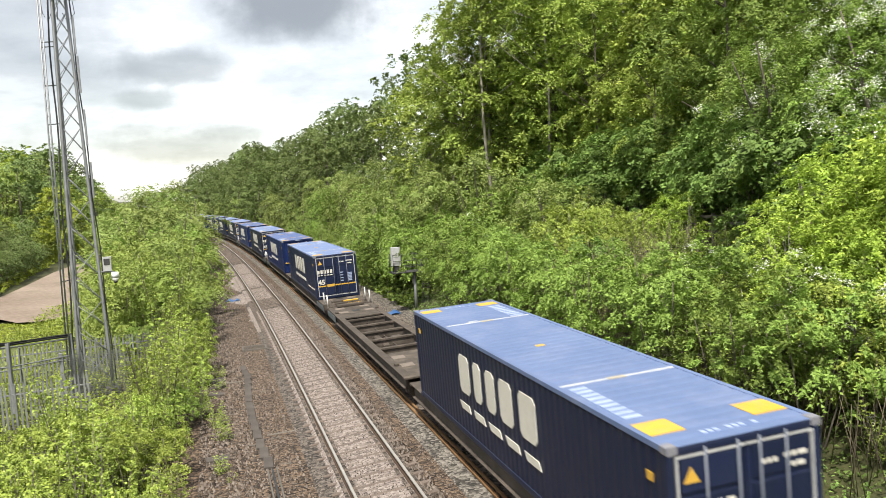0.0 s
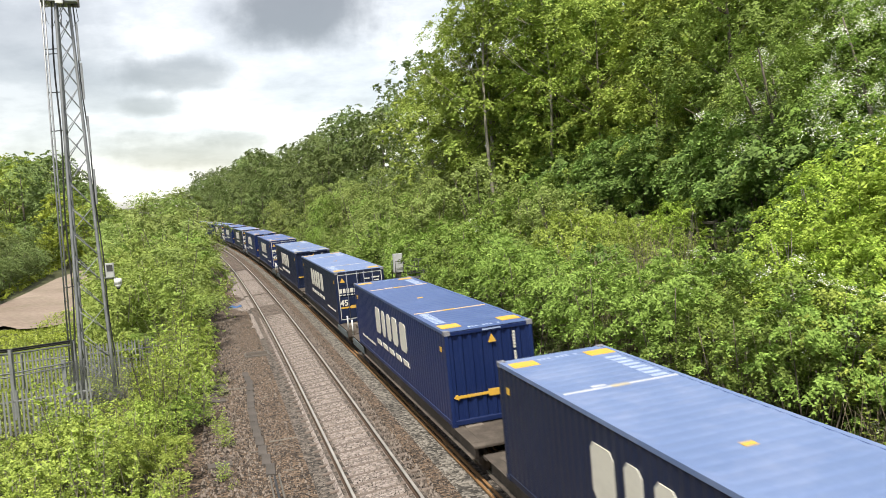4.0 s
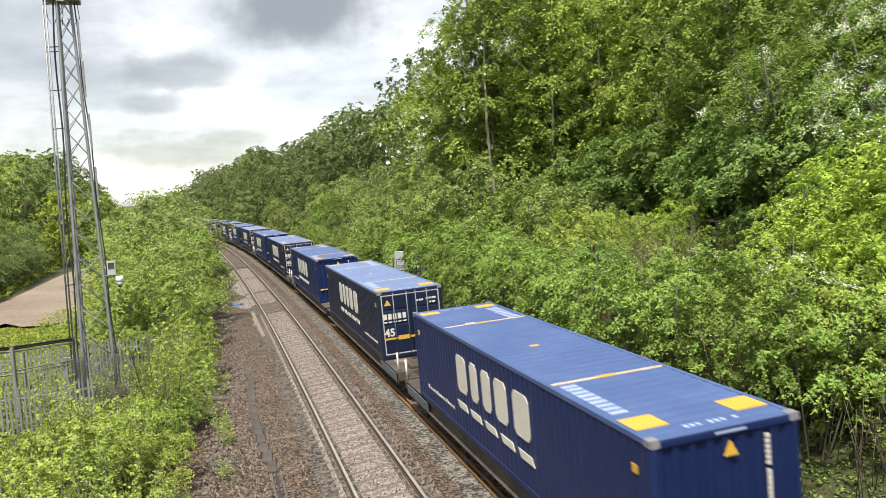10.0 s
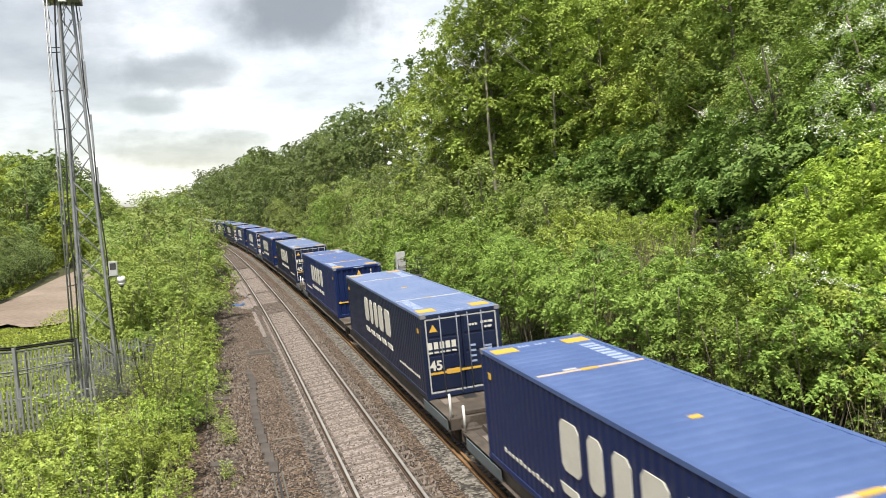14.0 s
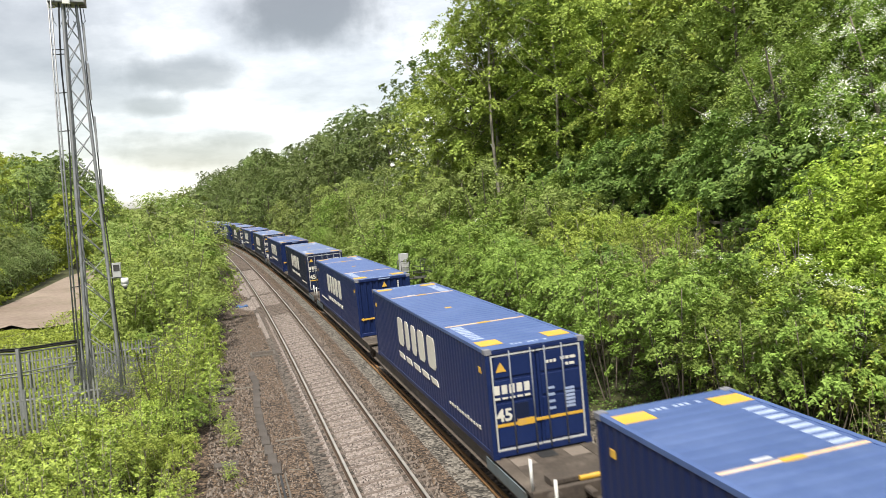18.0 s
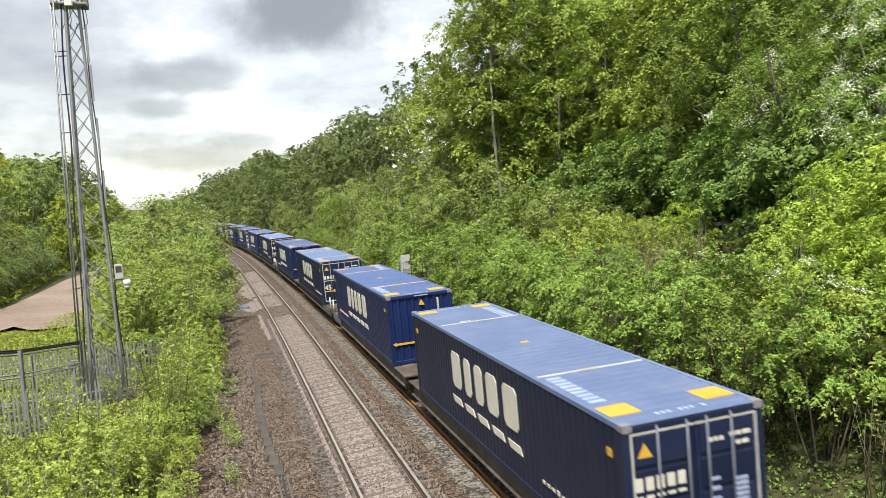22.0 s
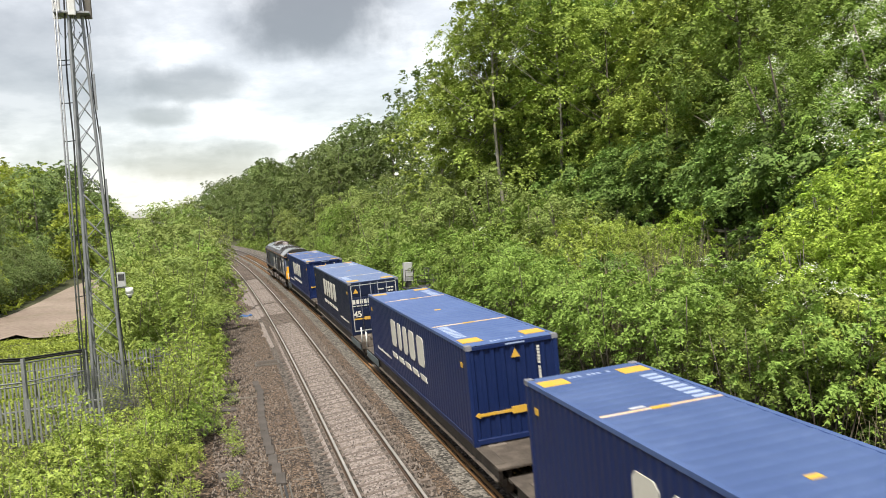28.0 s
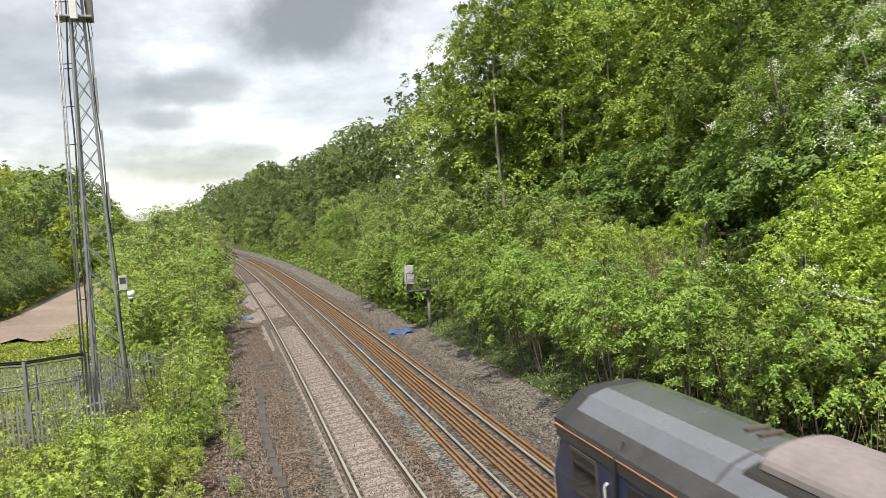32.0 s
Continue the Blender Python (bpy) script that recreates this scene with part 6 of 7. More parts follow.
def crown_lobes(height, radius, bottom, count, seed, narrow=0.0):
    rng = random.Random(seed)
    lobes = [(0, 0, bottom + (height - bottom) * 0.45, radius * 0.72, (height - bottom) * 0.46)]
    for i in range(count):
        f = (i + rng.random()) / count
        a = i * 2.4 + rng.uniform(-0.5, 0.5)
        z = bottom + (height - bottom) * f
        wide = radius * (0.95 - narrow * f) * math.sin(math.pi * (0.18 + 0.72 * f)) * rng.uniform(0.65, 1.0)
        size = radius * rng.uniform(0.32, 0.5)
        lobes.append((math.cos(a) * wide * 0.8, math.sin(a) * wide * 0.8, min(z, height - size * 0.7), size, size * rng.uniform(0.7, 1.0)))
    return lobes


def build_plant(name, category, label, height, radius, bottom, lobes, leaves, size, mat, seed, bark=BARK, thick=0.18, branches=10, stems=1, blossom=0.0, clump=80, fill=0.8, narrow=0.0, hang=0.0, start=0.3, whole=False):
    plant = thing(name, label, category)
    part("trunk" if stems == 1 else "stem", limbs("trunk", height * 0.94, thick, branches, seed, stems=stems, start=start), bark, plant)
    part("crown", leaf_cloud("crown", crown_lobes(height, radius, bottom, lobes, seed, narrow), leaves, size, seed, clump, fill, mat, blossom, hang, whole), None, plant)
    return plant


PLANTS = {}
TALL = {}
# the line of the tree tops round the cutting: bearing from the bridge in degrees, rise for each metre of distance
CREST = [(-39.8, 0.113), (-35.7, 0.093), (-32.7, 0.083), (-30.8, 0.074), (-29.6, 0.059), (-27.5, 0.031), (-26.2, 0.017), (-25.0, 0.010), (-22.1, 0.0125), (-21.2, 0.034),
         (-18.8, 0.049), (-17.6, 0.059), (-14.9, 0.0615), (-13.2, 0.078), (-10.7, 0.10), (-9.0, 0.129), (-6.9, 0.132), (-6.3, 0.167), (-4.8, 0.197), (-4.3, 0.239), (-2.8, 0.6)]


def headroom(x, y, z, radius):
    """How tall a plant may stand below the line of the tree tops."""
    far = math.hypot(x, y)
    a, d = math.degrees(math.atan2(x, y)), math.degrees(radius * 0.4 / far)
    return EYE[2] - z + far * min(float(np.interp(b, [c[0] for c in CREST], [c[1] for c in CREST])) for b in (a - d, a, a + d))


def grow(kind, s, l, scale=1.0, reach=0.0):
    """Sets one more plant of a kind on the ground, no taller than the crest line; reach: the share of that height it grows to."""
    source, used = PLANTS[kind]
    x, y, z = at(s, l)
    height, radius = TALL[kind]
    bearing, half = math.degrees(math.atan2(x, y)), math.degrees(radius * scale / max(math.hypot(x, y), 1))
    if bearing - half > 31 or bearing + half < -42:
        return None
    room = headroom(x, y, z, radius * scale)
    if reach and room < 24:
        scale = min(max(room * reach / height, 0.55), 1.9)
    elif s > 50 and height * scale > room:
        scale = max(room * random.uniform(0.84, 0.97) / height, 0.3)
    m = Matrix.Translation((x, y, z)) @ Euler((0, 0, random.uniform(0, 6.28))).to_matrix().to_4x4() @ Matrix.Diagonal((scale, scale, scale, 1))
    if used:
        return copy_thing(source, m)
    PLANTS[kind] = (source, True)
    source.matrix_basis = m
    return source


def build_kinds():
    table = [
        # name, category, label, height, radius, bottom, lobes, leaves, leaf size, material, seed, extras
        ("lime_bush", "bush", "bright lime-green sapling thicket with fresh leaves", 3.4, 1.9, 0.6, 14, 10000, 0.082, LEAF_LIME, 11, dict(bark=PALE_BARK, thick=0.06, stems=6, branches=12)),
        ("leafy_bush", "bush", "bright yellow-green bush in fresh leaf", 3.0, 2.0, 0.1, 12, 9000, 0.085, LEAF_LIME, 12, dict(bark=PALE_BARK, thick=0.06, stems=5, branches=10)),
        ("golden_bush", "bush", "yellow-green bush in fresh spring leaf", 3.4, 2.1, 0.3, 14, 15000, 0.06, LEAF_GOLD, 51, dict(bark=PALE_BARK, thick=0.06, stems=5, branches=12, clump=70)),
        ("overhanging_bush", "bush", "mid-green bush leaning out over the foot of the slope", 3.7, 2.2, 1.35, 14, 10500, 0.075, LEAF_MID, 52, dict(thick=0.07, stems=5, branches=14, start=0.2)),
        ("mid_bush", "bush", "dense mid-green bush of the slope", 3.4, 2.1, 0.6, 14, 9500, 0.08, LEAF_MID, 13, dict(thick=0.07, stems=5, branches=12)),
        ("deep_bush", "bush", "dark green bramble thicket on the slope", 2.6, 2.2, 0.35, 12, 9000, 0.08, LEAF_DEEP, 14, dict(thick=0.06, stems=5, branches=8)),
        ("hawthorn_bush", "bush", "hawthorn bush with sprays of white blossom", 3.2, 2.0, 0.2, 12, 9500, 0.075, LEAF_MID, 17, dict(thick=0.07, stems=3, branches=9, blossom=0.04)),
        ("blossoming_bush", "bush", "hawthorn bush with its outer sprays thick with white blossom", 3.2, 2.0, 0.2, 12, 11000, 0.068, LEAF_LIME, 53, dict(thick=0.07, stems=3, branches=9, blossom=0.16)),
        ("willow_bush", "bush", "soft grey-green willow bush in leaf", 4.6, 2.4, 0.2, 14, 5600, 0.105, LEAF_WILLOW, 15, dict(clump=60, fill=0.95, thick=0.09, stems=4, branches=10)),
        ("scrub", "bush", "fresh green scrub bush beside the line", 3.6, 2.1, 0.1, 12, 6400, 0.092, LEAF_SCRUB, 18, dict(clump=60, fill=0.95, thick=0.07, stems=4, branches=8)),
        ("thicket", "bush", "mid-green thicket at the foot of the wood", 3.4, 2.2, 0.0, 12, 5200, 0.11, LEAF_MID, 19, dict(clump=60, fill=0.9, thick=0.07, stems=4, branches=8)),
        ("hawthorn", "tree", "hawthorn tree with scattered white blossom on arching branches", 9.5, 4.7, 0.4, 22, 36000, 0.105, LEAF_MID, 16, dict(thick=0.24, stems=2, branches=14, blossom=0.07, hang=0.3, clump=130)),
        ("white_hawthorn", "tree", "hawthorn tree thick with white blossom", 9.5, 4.7, 0.4, 22, 36000, 0.105, LEAF_MID, 36, dict(thick=0.24, stems=2, branches=14, blossom=0.34, hang=0.2, clump=130)),
        ("ash_tree", "tree", "tall mid-green ash tree", 15, 4.4, 3.0, 26, 21000, 0.15, LEAF_ASH, 21, dict(clump=120, thick=0.18, branches=18, start=0.42)),
        ("sycamore", "tree", "dense green sycamore in full leaf", 14, 4.6, 1.6, 26, 20000, 0.15, LEAF_MID, 22, dict(clump=120, thick=0.24, branches=16)),
        ("pale_ash", "tree", "light green young ash with thin trunk", 15, 3.2, 3.0, 22, 13000, 0.13, LEAF_ASH, 23, dict(clump=80, bark=PALE_BARK, thick=0.12, branches=20, narrow=0.3, start=0.45)),
        ("willow_tree", "tree", "grey-green goat willow in leaf", 10, 4.0, 0.6, 24, 17000, 0.14, LEAF_WILLOW, 24, dict(clump=110, thick=0.2, stems=3, branches=15)),
        ("lime_tree", "tree", "fresh bright green maple tree", 10, 3.6, 0.8, 22, 16000, 0.14, LEAF_LIME, 25, dict(clump=110, thick=0.18, branches=14)),
        ("wood_ash", "tree", "mid-green ash further along the wood", 15, 4.4, 2.0, 22, 9500, 0.205, LEAF_FAR_HAZE, 26, dict(clump=60, thick=0.22, branches=10)),
        ("wood_sycamore", "tree", "deep green sycamore further along the wood", 13, 4.6, 1.2, 22, 9500, 0.205, LEAF_FAR_HAZE, 27, dict(clump=60, thick=0.22, branches=10)),
        ("wood_maple", "tree", "fresh green maple further along the wood", 11, 4.0, 0.8, 20, 10000, 0.18, LEAF_LIME, 28, dict(clump=60, thick=0.2, branches=8)),
        ("hill_bush", "bush", "yellow-green bush on the hill beyond the road", 4.6, 2.4, 0.0, 12, 4200, 0.13, LEAF_OLIVE, 38, dict(clump=34, fill=0.95, thick=0.08, stems=3, branches=6)),
        ("hill_thicket", "bush", "mid-green thicket on the hill beyond the road", 4.8, 2.5, 0.0, 12, 4200, 0.13, LEAF_FAR_HAZE, 39, dict(clump=34, fill=0.95, thick=0.08, stems=3, branches=6)),
        ("far_tree", "tree", "mid-green woodland tree on the slope", 13, 4.6, 0.8, 18, 5200, 0.30, LEAF_FAR_HAZE, 31, dict(clump=34, thick=0.25, branches=6)),
        ("far_tree_deep", "tree", "deep green woodland tree on the slope", 13, 4.8, 0.8, 18, 5200, 0.30, LEAF_FAR_HAZE, 32, dict(clump=34, thick=0.25, branches=6)),
        ("far_tree_olive", "tree", "olive-green woodland tree coming into leaf", 12, 4.6, 0.8, 18, 5200, 0.30, LEAF_OLIVE, 33, dict(clump=34, thick=0.25, branches=6)),
        ("far_willow", "tree", "pale grey-green willow by the line", 7.5, 4.0, 0.0, 16, 3800, 0.26, LEAF_WILLOW, 34, dict(clump=34, fill=0.95, thick=0.15, stems=3, branches=6)),
        ("far_lime", "tree", "fresh light green scrub tree by the line", 7.0, 3.8, 0.0, 16, 3800, 0.26, LEAF_SCRUB, 35, dict(clump=34, fill=0.95, thick=0.15, stems=3, branches=6)),
    ]
    for name, label, height, stems, size, mat, seed, bark in (("sapling", "slender lime-green sapling with upright shoots", 3.4, 7, 0.088, LEAF_LIME, 41, PALE_BARK),
                                                              ("young_ash", "young ash with thin grey stems and fresh leaves", 4.2, 5, 0.10, LEAF_LIME, 42, BARK),
                                                              ("green_sapling", "upright mid-green sapling clump", 3.2, 8, 0.085, LEAF_ASH, 43, BARK)):
        TALL[name] = (height, 1.0)
        PLANTS[name] = (sapling(name, "sapling", label, height, stems, size, mat, seed, bark), False)
    for name, category, label, height, radius, bottom, lobes, leaves, size, mat, seed, extra in table:
        TALL[name] = (height * (0.98 if name.startswith("hill") else 1.1), radius)
        PLANTS[name] = (build_plant(name, category, label, height, radius, bottom, lobes, leaves, size, mat, seed, **extra), False)


build_kinds()


def pick(rng, names):
    return rng.choice(names)


def plant_all():
    rng = random.Random(5)
    random.seed(9)
    # the thicket in the foreground, left of the near track
    for s, l, kind, k in ((12.0, -5.6, "lime_bush", 0.62), (14.5, -7.6, "leafy_bush", 0.85), (15.0, -5.4, "lime_bush", 0.7), (17.0, -9.6, "leafy_bush", 0.95), (18.0, -7.0, "lime_bush", 0.95),
                          (19.5, -11.0, "leafy_bush", 1.0), (20.5, -8.6, "leafy_bush", 1.0), (20.5, -5.9, "lime_bush", 0.8), (22.0, -12.6, "lime_bush", 1.0), (22.5, -10.2, "lime_bush", 1.0), (23.5, -7.4, "leafy_bush", 1.0),
                          (24.8, -5.6, "leafy_bush", 0.72), (25.5, -9.0, "lime_bush", 0.95), (27.2, -6.7, "lime_bush", 1.0), (28.3, -8.6, "leafy_bush", 0.62), (29.5, -5.6, "mid_bush", 0.55),
                          (32.5, -5.4, "mid_bush", 0.62), (36.0, -5.0, "lime_bush", 1.05), (37.0, -5.9, "mid_bush", 0.95), (39.5, -4.9, "lime_bush", 1.1), (43.0, -5.4, "lime_bush", 1.25), (44.0, -7.6, "mid_bush", 1.0), (46.0, -5.2, "lime_bush", 1.1),
                          (11.5, -9.0, "leafy_bush", 0.8), (14.0, -11.0, "lime_bush", 0.85), (17.5, -13.5, "leafy_bush", 0.9), (20.5, -15.0, "lime_bush", 0.9), (25.0, -12.6, "mid_bush", 0.5)):
        grow(kind, s, l, k)
    for i in range(46):
        s, l = rng.uniform(11, 29), rng.uniform(-13.5, -4.9)
        grow(pick(rng, ["sapling", "sapling", "young_ash", "green_sapling"]), s, l, rng.uniform(0.6, 0.95) * (0.75 if l > -6 else 1.0))
    for i in range(20):
        grow(pick(rng, ["sapling", "green_sapling", "young_ash"]), rng.uniform(29, 47), rng.uniform(-6.6, -4.7), rng.uniform(0.75, 1.15))
    for i in range(16):
        grow(pick(rng, ["green_sapling", "sapling"]), rng.uniform(17, 38), rng.uniform(-4.7, -3.7), rng.uniform(0.22, 0.45))
    for s, l, k in ((33.5, -6.0, 1.2), (35.5, -5.6, 1.25), (31.5, -6.4, 1.05), (38.5, -5.3, 1.2)):
        grow("green_sapling", s, l, k)
    # scrub along the left of the line, taller with distance
    for i in range(22):
        s = 46 + i * 2.4 + rng.uniform(-1, 1)
        for l0 in (-6.5, -8.9):
            l = l0 + rng.uniform(-0.8, 0.5)
            k = rng.uniform(0.9, 1.15) * min(1.1 + max(s - 50, 0) * 0.011, 1.75)
            grow(pick(rng, ["scrub", "willow_bush", "thicket", "scrub"]), s, l, k)
    for i in range(10):
        grow(pick(rng, ["willow_bush", "scrub"]), 66 + i * 4, -11.2 + rng.uniform(-0.8, 0.8), rng.uniform(0.9, 1.3))
    for i in range(34):
        s = 100 + i * 5.5 + rng.uniform(-2, 2)
        for l0 in (-8.6, -12, -16):
            if s < 130 and l0 < -15:
                continue
            grow(pick(rng, ["far_willow", "far_lime", "far_lime"]), s, l0 + rng.uniform(-1.2, 1.2), rng.uniform(0.85, 1.1), reach=rng.uniform(0.55, 0.8) if l0 > -9 else rng.uniform(0.75, 0.98))
    # the left hill
    for i in range(24):
        for row in range(9):
            s, l = 54 + i * 3.7 + rng.uniform(-1.6, 1.6), -26.5 - row * 3.3 + rng.uniform(-1.4, 1.4)
            grow(pick(rng, ["hill_thicket", "hill_thicket", "hill_bush"] if row < 3 else ["hill_bush", "hill_bush", "hill_thicket"] if row < 5 else ["hill_bush"]), s, l, rng.uniform(0.75, 1.2))
    for i in range(26):
        grow("hill_thicket", 60 + i * 2.3 + rng.uniform(-0.6, 0.6), -25.0 + 0.03 * i + rng.uniform(-0.5, 0.4), rng.uniform(0.5, 0.85))
    for i in range(15):
        grow(pick(rng, ["wood_sycamore", "wood_ash"]), 60 + i * 5.2, -27.2 + rng.uniform(-1.2, 1.2), rng.uniform(0.45, 0.62))
    for i in range(13):
        for row, l0 in enumerate((-27.5, -34, -42, -52)):
            s, l = 142 + i * 11 + rng.uniform(-3.5, 3.5) + row * 2.6, l0 + rng.uniform(-2.0, 2.0)
            kind = pick(rng, ["far_tree", "far_tree_deep", "far_willow"]) if row < 1 else pick(rng, ["far_tree_olive", "far_tree_olive", "far_lime"])
            grow(kind, s, l, rng.uniform(0.7, 0.95) if "tree" in kind else rng.uniform(1.0, 1.35), reach=rng.uniform(0.9, 1.08))
    for i in range(20):
        s = 128 + i * 9
        grow(pick(rng, ["far_tree", "far_tree_olive", "far_lime"]), s, -21.5 + rng.uniform(-1.5, 1.5), rng.uniform(0.8, 1.15), reach=rng.uniform(0.88, 1.08))
    # shrubs of the right slope
    for i in range(25):
        s = 3 + i * 2.6
        for row, l0 in enumerate((9.7, 12.4, 15.2, 18.0)):
            ss, l = s + rng.uniform(-1, 1) + row * 0.8, l0 + rng.uniform(-0.9, 0.9)
            if row == 0 and 43 < ss < 52:
                continue
            kind = pick(rng, (["mid_bush", "deep_bush", "lime_bush", "mid_bush"], ["mid_bush", "lime_bush", "deep_bush", "deep_bush"], ["leafy_bush", "mid_bush", "lime_bush", "willow_bush"], ["mid_bush", "leafy_bush", "willow_bush"])[row])
            # darker-leaved kinds stand in for the shaded hollow at the foot
            if row == 0 and ss < 20 or row == 1 and ss < 13:
                kind = pick(rng, ["deep_bush", "deep_bush", "mid_bush"])
            if row >= 2 and 10 < ss < 24 or row == 1 and 16 < ss < 23:
                kind = pick(rng, ["golden_bush", "golden_bush", "leafy_bush"])
            if row == 0 and 15 < ss < 44:
                kind = "overhanging_bush"
            if row == 0 and ss < 16:
                l += 0.3
            if ss > 46:
                kind = pick(rng, ["thicket", "deep_bush", "thicket", "willow_bush"])
            k = rng.uniform(0.9, 1.25)
            if 24 < ss < 46 and row > 1:
                k *= (0.75, 0.5)[row - 2] * (0.8 if 25 < ss < 33 else 1.0)
            grow(kind, ss, l, k)
    # the large deep bushes near s 26 colour in the shade below the hawthorns
    for s, l, kind, k in ((29.5, 18.6, "mid_bush", 0.55), (31.3, 18.4, "lime_bush", 0.5), (36.0, 18.0, "mid_bush", 0.6), (38.0, 18.0, "lime_bush", 0.55), (40.2, 17.7, "mid_bush", 0.6), (19.0, 14.4, "mid_bush", 1.3), (20.6, 15.0, "golden_bush", 1.35), (16.0, 12.8, "mid_bush", 1.2), (33.4, 17.4, "golden_bush", 0.85), (35.4, 17.2, "leafy_bush", 1.0), (37.6, 17.2, "lime_bush", 1.0), (39.8, 17.0, "leafy_bush", 1.05), (42.0, 16.8, "lime_bush", 1.0), (28.0, 14.0, "golden_bush", 0.6), (31.0, 14.4, "lime_bush", 0.6), (21.8, 15.9, "golden_bush", 1.35), (23.4, 15.6, "golden_bush", 1.0), (19.0, 16.5, "golden_bush", 1.6), (16.5, 15.2, "golden_bush", 1.6), (14.0, 17.5, "leafy_bush", 1.7), (27.0, 19.6, "deep_bush", 1.75), (25.2, 18.8, "deep_bush", 1.8), (31.5, 21.0, "deep_bush", 1.7), (33.0, 21.6, "deep_bush", 1.8), (20.5, 17.4, "golden_bush", 1.0), (22.6, 17.6, "golden_bush", 1.0), (18.2, 18.0, "golden_bush", 1.0), (37.0, 13.2, "lime_bush", 1.75), (38.5, 14.5, "leafy_bush", 1.6), (46, 14.0, "lime_bush", 1.45), (48.5, 15, "leafy_bush", 1.4),
                          (18.0, 11.5, "hawthorn_bush", 1.3), (16.6, 11.6, "blossoming_bush", 1.15), (22.6, 12.4, "blossoming_bush", 0.8), (23, 11.0, "hawthorn_bush", 1.0), (47, 12.5, "hawthorn_bush", 1.0), (56, 12, "willow_bush", 1.1)):
        grow(kind, s, l, k)
    # blossoming hawthorns at the head of the slope, then the wood behind
    for s, l, k in ((29.2, 20.4, 1.0), (27.6, 23.8, 1.1), (32.0, 23.0, 0.95)):
        grow("hawthorn", s, l, k)
    for s, l, k in ((23.6, 20.2, 1.0), (18.8, 20.2, 1.0)):
        grow("white_hawthorn", s, l, k)
    # saplings standing above the shrubs of the slope
    for i in range(60):
        s, l = rng.uniform(12, 56), rng.uniform(9.4, 18.5)
        if l < 11.5 and 43 < s < 52:
            continue
        grow(pick(rng, ["young_ash", "sapling", "green_sapling", "green_sapling"]), s, l, rng.uniform(0.75, 1.15) * (0.7 if 24 < s < 40 and l > 15 else 1.0))
    for i in range(19):
        s = 10 + i * 5.6
        for row, l0 in enumerate((22.5, 28, 35, 43)):
            ss, l = s + rng.uniform(-1.8, 1.8) + row * 1.5, l0 + rng.uniform(-1.6, 1.6)
            if (ss < 30 and row == 0) or (ss < 22 and row == 1):
                continue
            kind = pick(rng, (["sycamore", "willow_tree", "lime_tree", "ash_tree"], ["ash_tree", "sycamore", "ash_tree", "lime_tree"], ["ash_tree", "pale_ash", "sycamore"], ["pale_ash", "ash_tree"])[row])
            if (row == 3 and ss < 58) or (row == 2 and ss < 60 and i % 2):
                continue
            if ss > 62:
                kind = pick(rng, ["wood_ash", "wood_sycamore", "wood_sycamore", "wood_maple"])
            grow(kind, ss, l, rng.uniform(0.9, 1.15) * (0.9, 1.1, 1.2, 1.25)[row] * (1 - 0.14 * float(smooth(62, 80, ss))), reach=rng.uniform(0.82, 0.98) if row > 1 and ss > 70 else 0.0)
    for s, l, kind, k in ((83, 25.5, "wood_sycamore", 1.2), (88, 29, "wood_sycamore", 1.3), (80, 22, "wood_ash", 1.1), (27.5, 26.5, "sycamore", 0.95), (58, 24.5, "sycamore", 1.25), (64, 26, "sycamore", 1.3), (70, 29, "sycamore", 1.35), (77, 32.5, "sycamore", 1.35), (50, 22.5, "ash_tree", 1.0), (55.5, 22.0, "ash_tree", 1.05), (47, 26.5, "lime_tree", 1.5), (43, 28.5, "lime_tree", 1.45), (51, 29.5, "lime_tree", 1.55), (61, 29, "ash_tree", 1.3), (52, 27, "pale_ash", 1.3), (68, 34, "sycamore", 1.4)):
        grow(kind, s, l, k)
    # undergrowth along the foot of the wood, behind the fence
    for i in range(17):
        for l0 in (21.8, 25.2):
            grow(pick(rng, ["deep_bush", "mid_bush", "deep_bush"]), 25 + i * 1.8 + rng.uniform(-0.8, 0.8), l0 + rng.uniform(-0.8, 0.8), rng.uniform(1.45, 2.0))
    for s, l, kind, k in ((27, 25, "sycamore", 0.62), (31, 24.5, "sycamore", 0.7), (35.5, 24, "lime_tree", 0.75), (39, 25, "sycamore", 0.7), (24, 28.5, "sycamore", 0.75), (29.5, 30, "lime_tree", 0.9), (34, 29, "sycamore", 0.8)):
        grow(kind, s, l, k)
    for s, l, k in ((57, 17.5, 1.2), (59.5, 18.5, 1.25), (54, 20, 1.1)):
        grow("pale_ash", s, l, k)
    for s, l, k in ((62, 16.8, 1.12), (66, 18.6, 1.2), (48, 31, 1.3), (44, 33, 1.3)):
        grow("ash_tree", s, l, k)
    for i in range(17):
        s = 62 + i * 4.0
        for l0 in (11.2, 15.0):
            ss, l = s + rng.uniform(-1.2, 1.2), l0 + rng.uniform(-1.0, 1.0)
            grow(pick(rng, ["willow_bush", "thicket", "thicket", "willow_bush"]), ss, l + (0.5 if s > 80 else 0), rng.uniform(0.85, 1.2) * ((0.8 if s < 74 else 0.5) if l0 < 12 else 1.2))
    for i in range(11):
        grow(pick(rng, ["wood_maple", "wood_sycamore", "wood_ash"]), 64 + i * 6, 19 + rng.uniform(-1.2, 1.5), rng.uniform(1.0, 1.25))
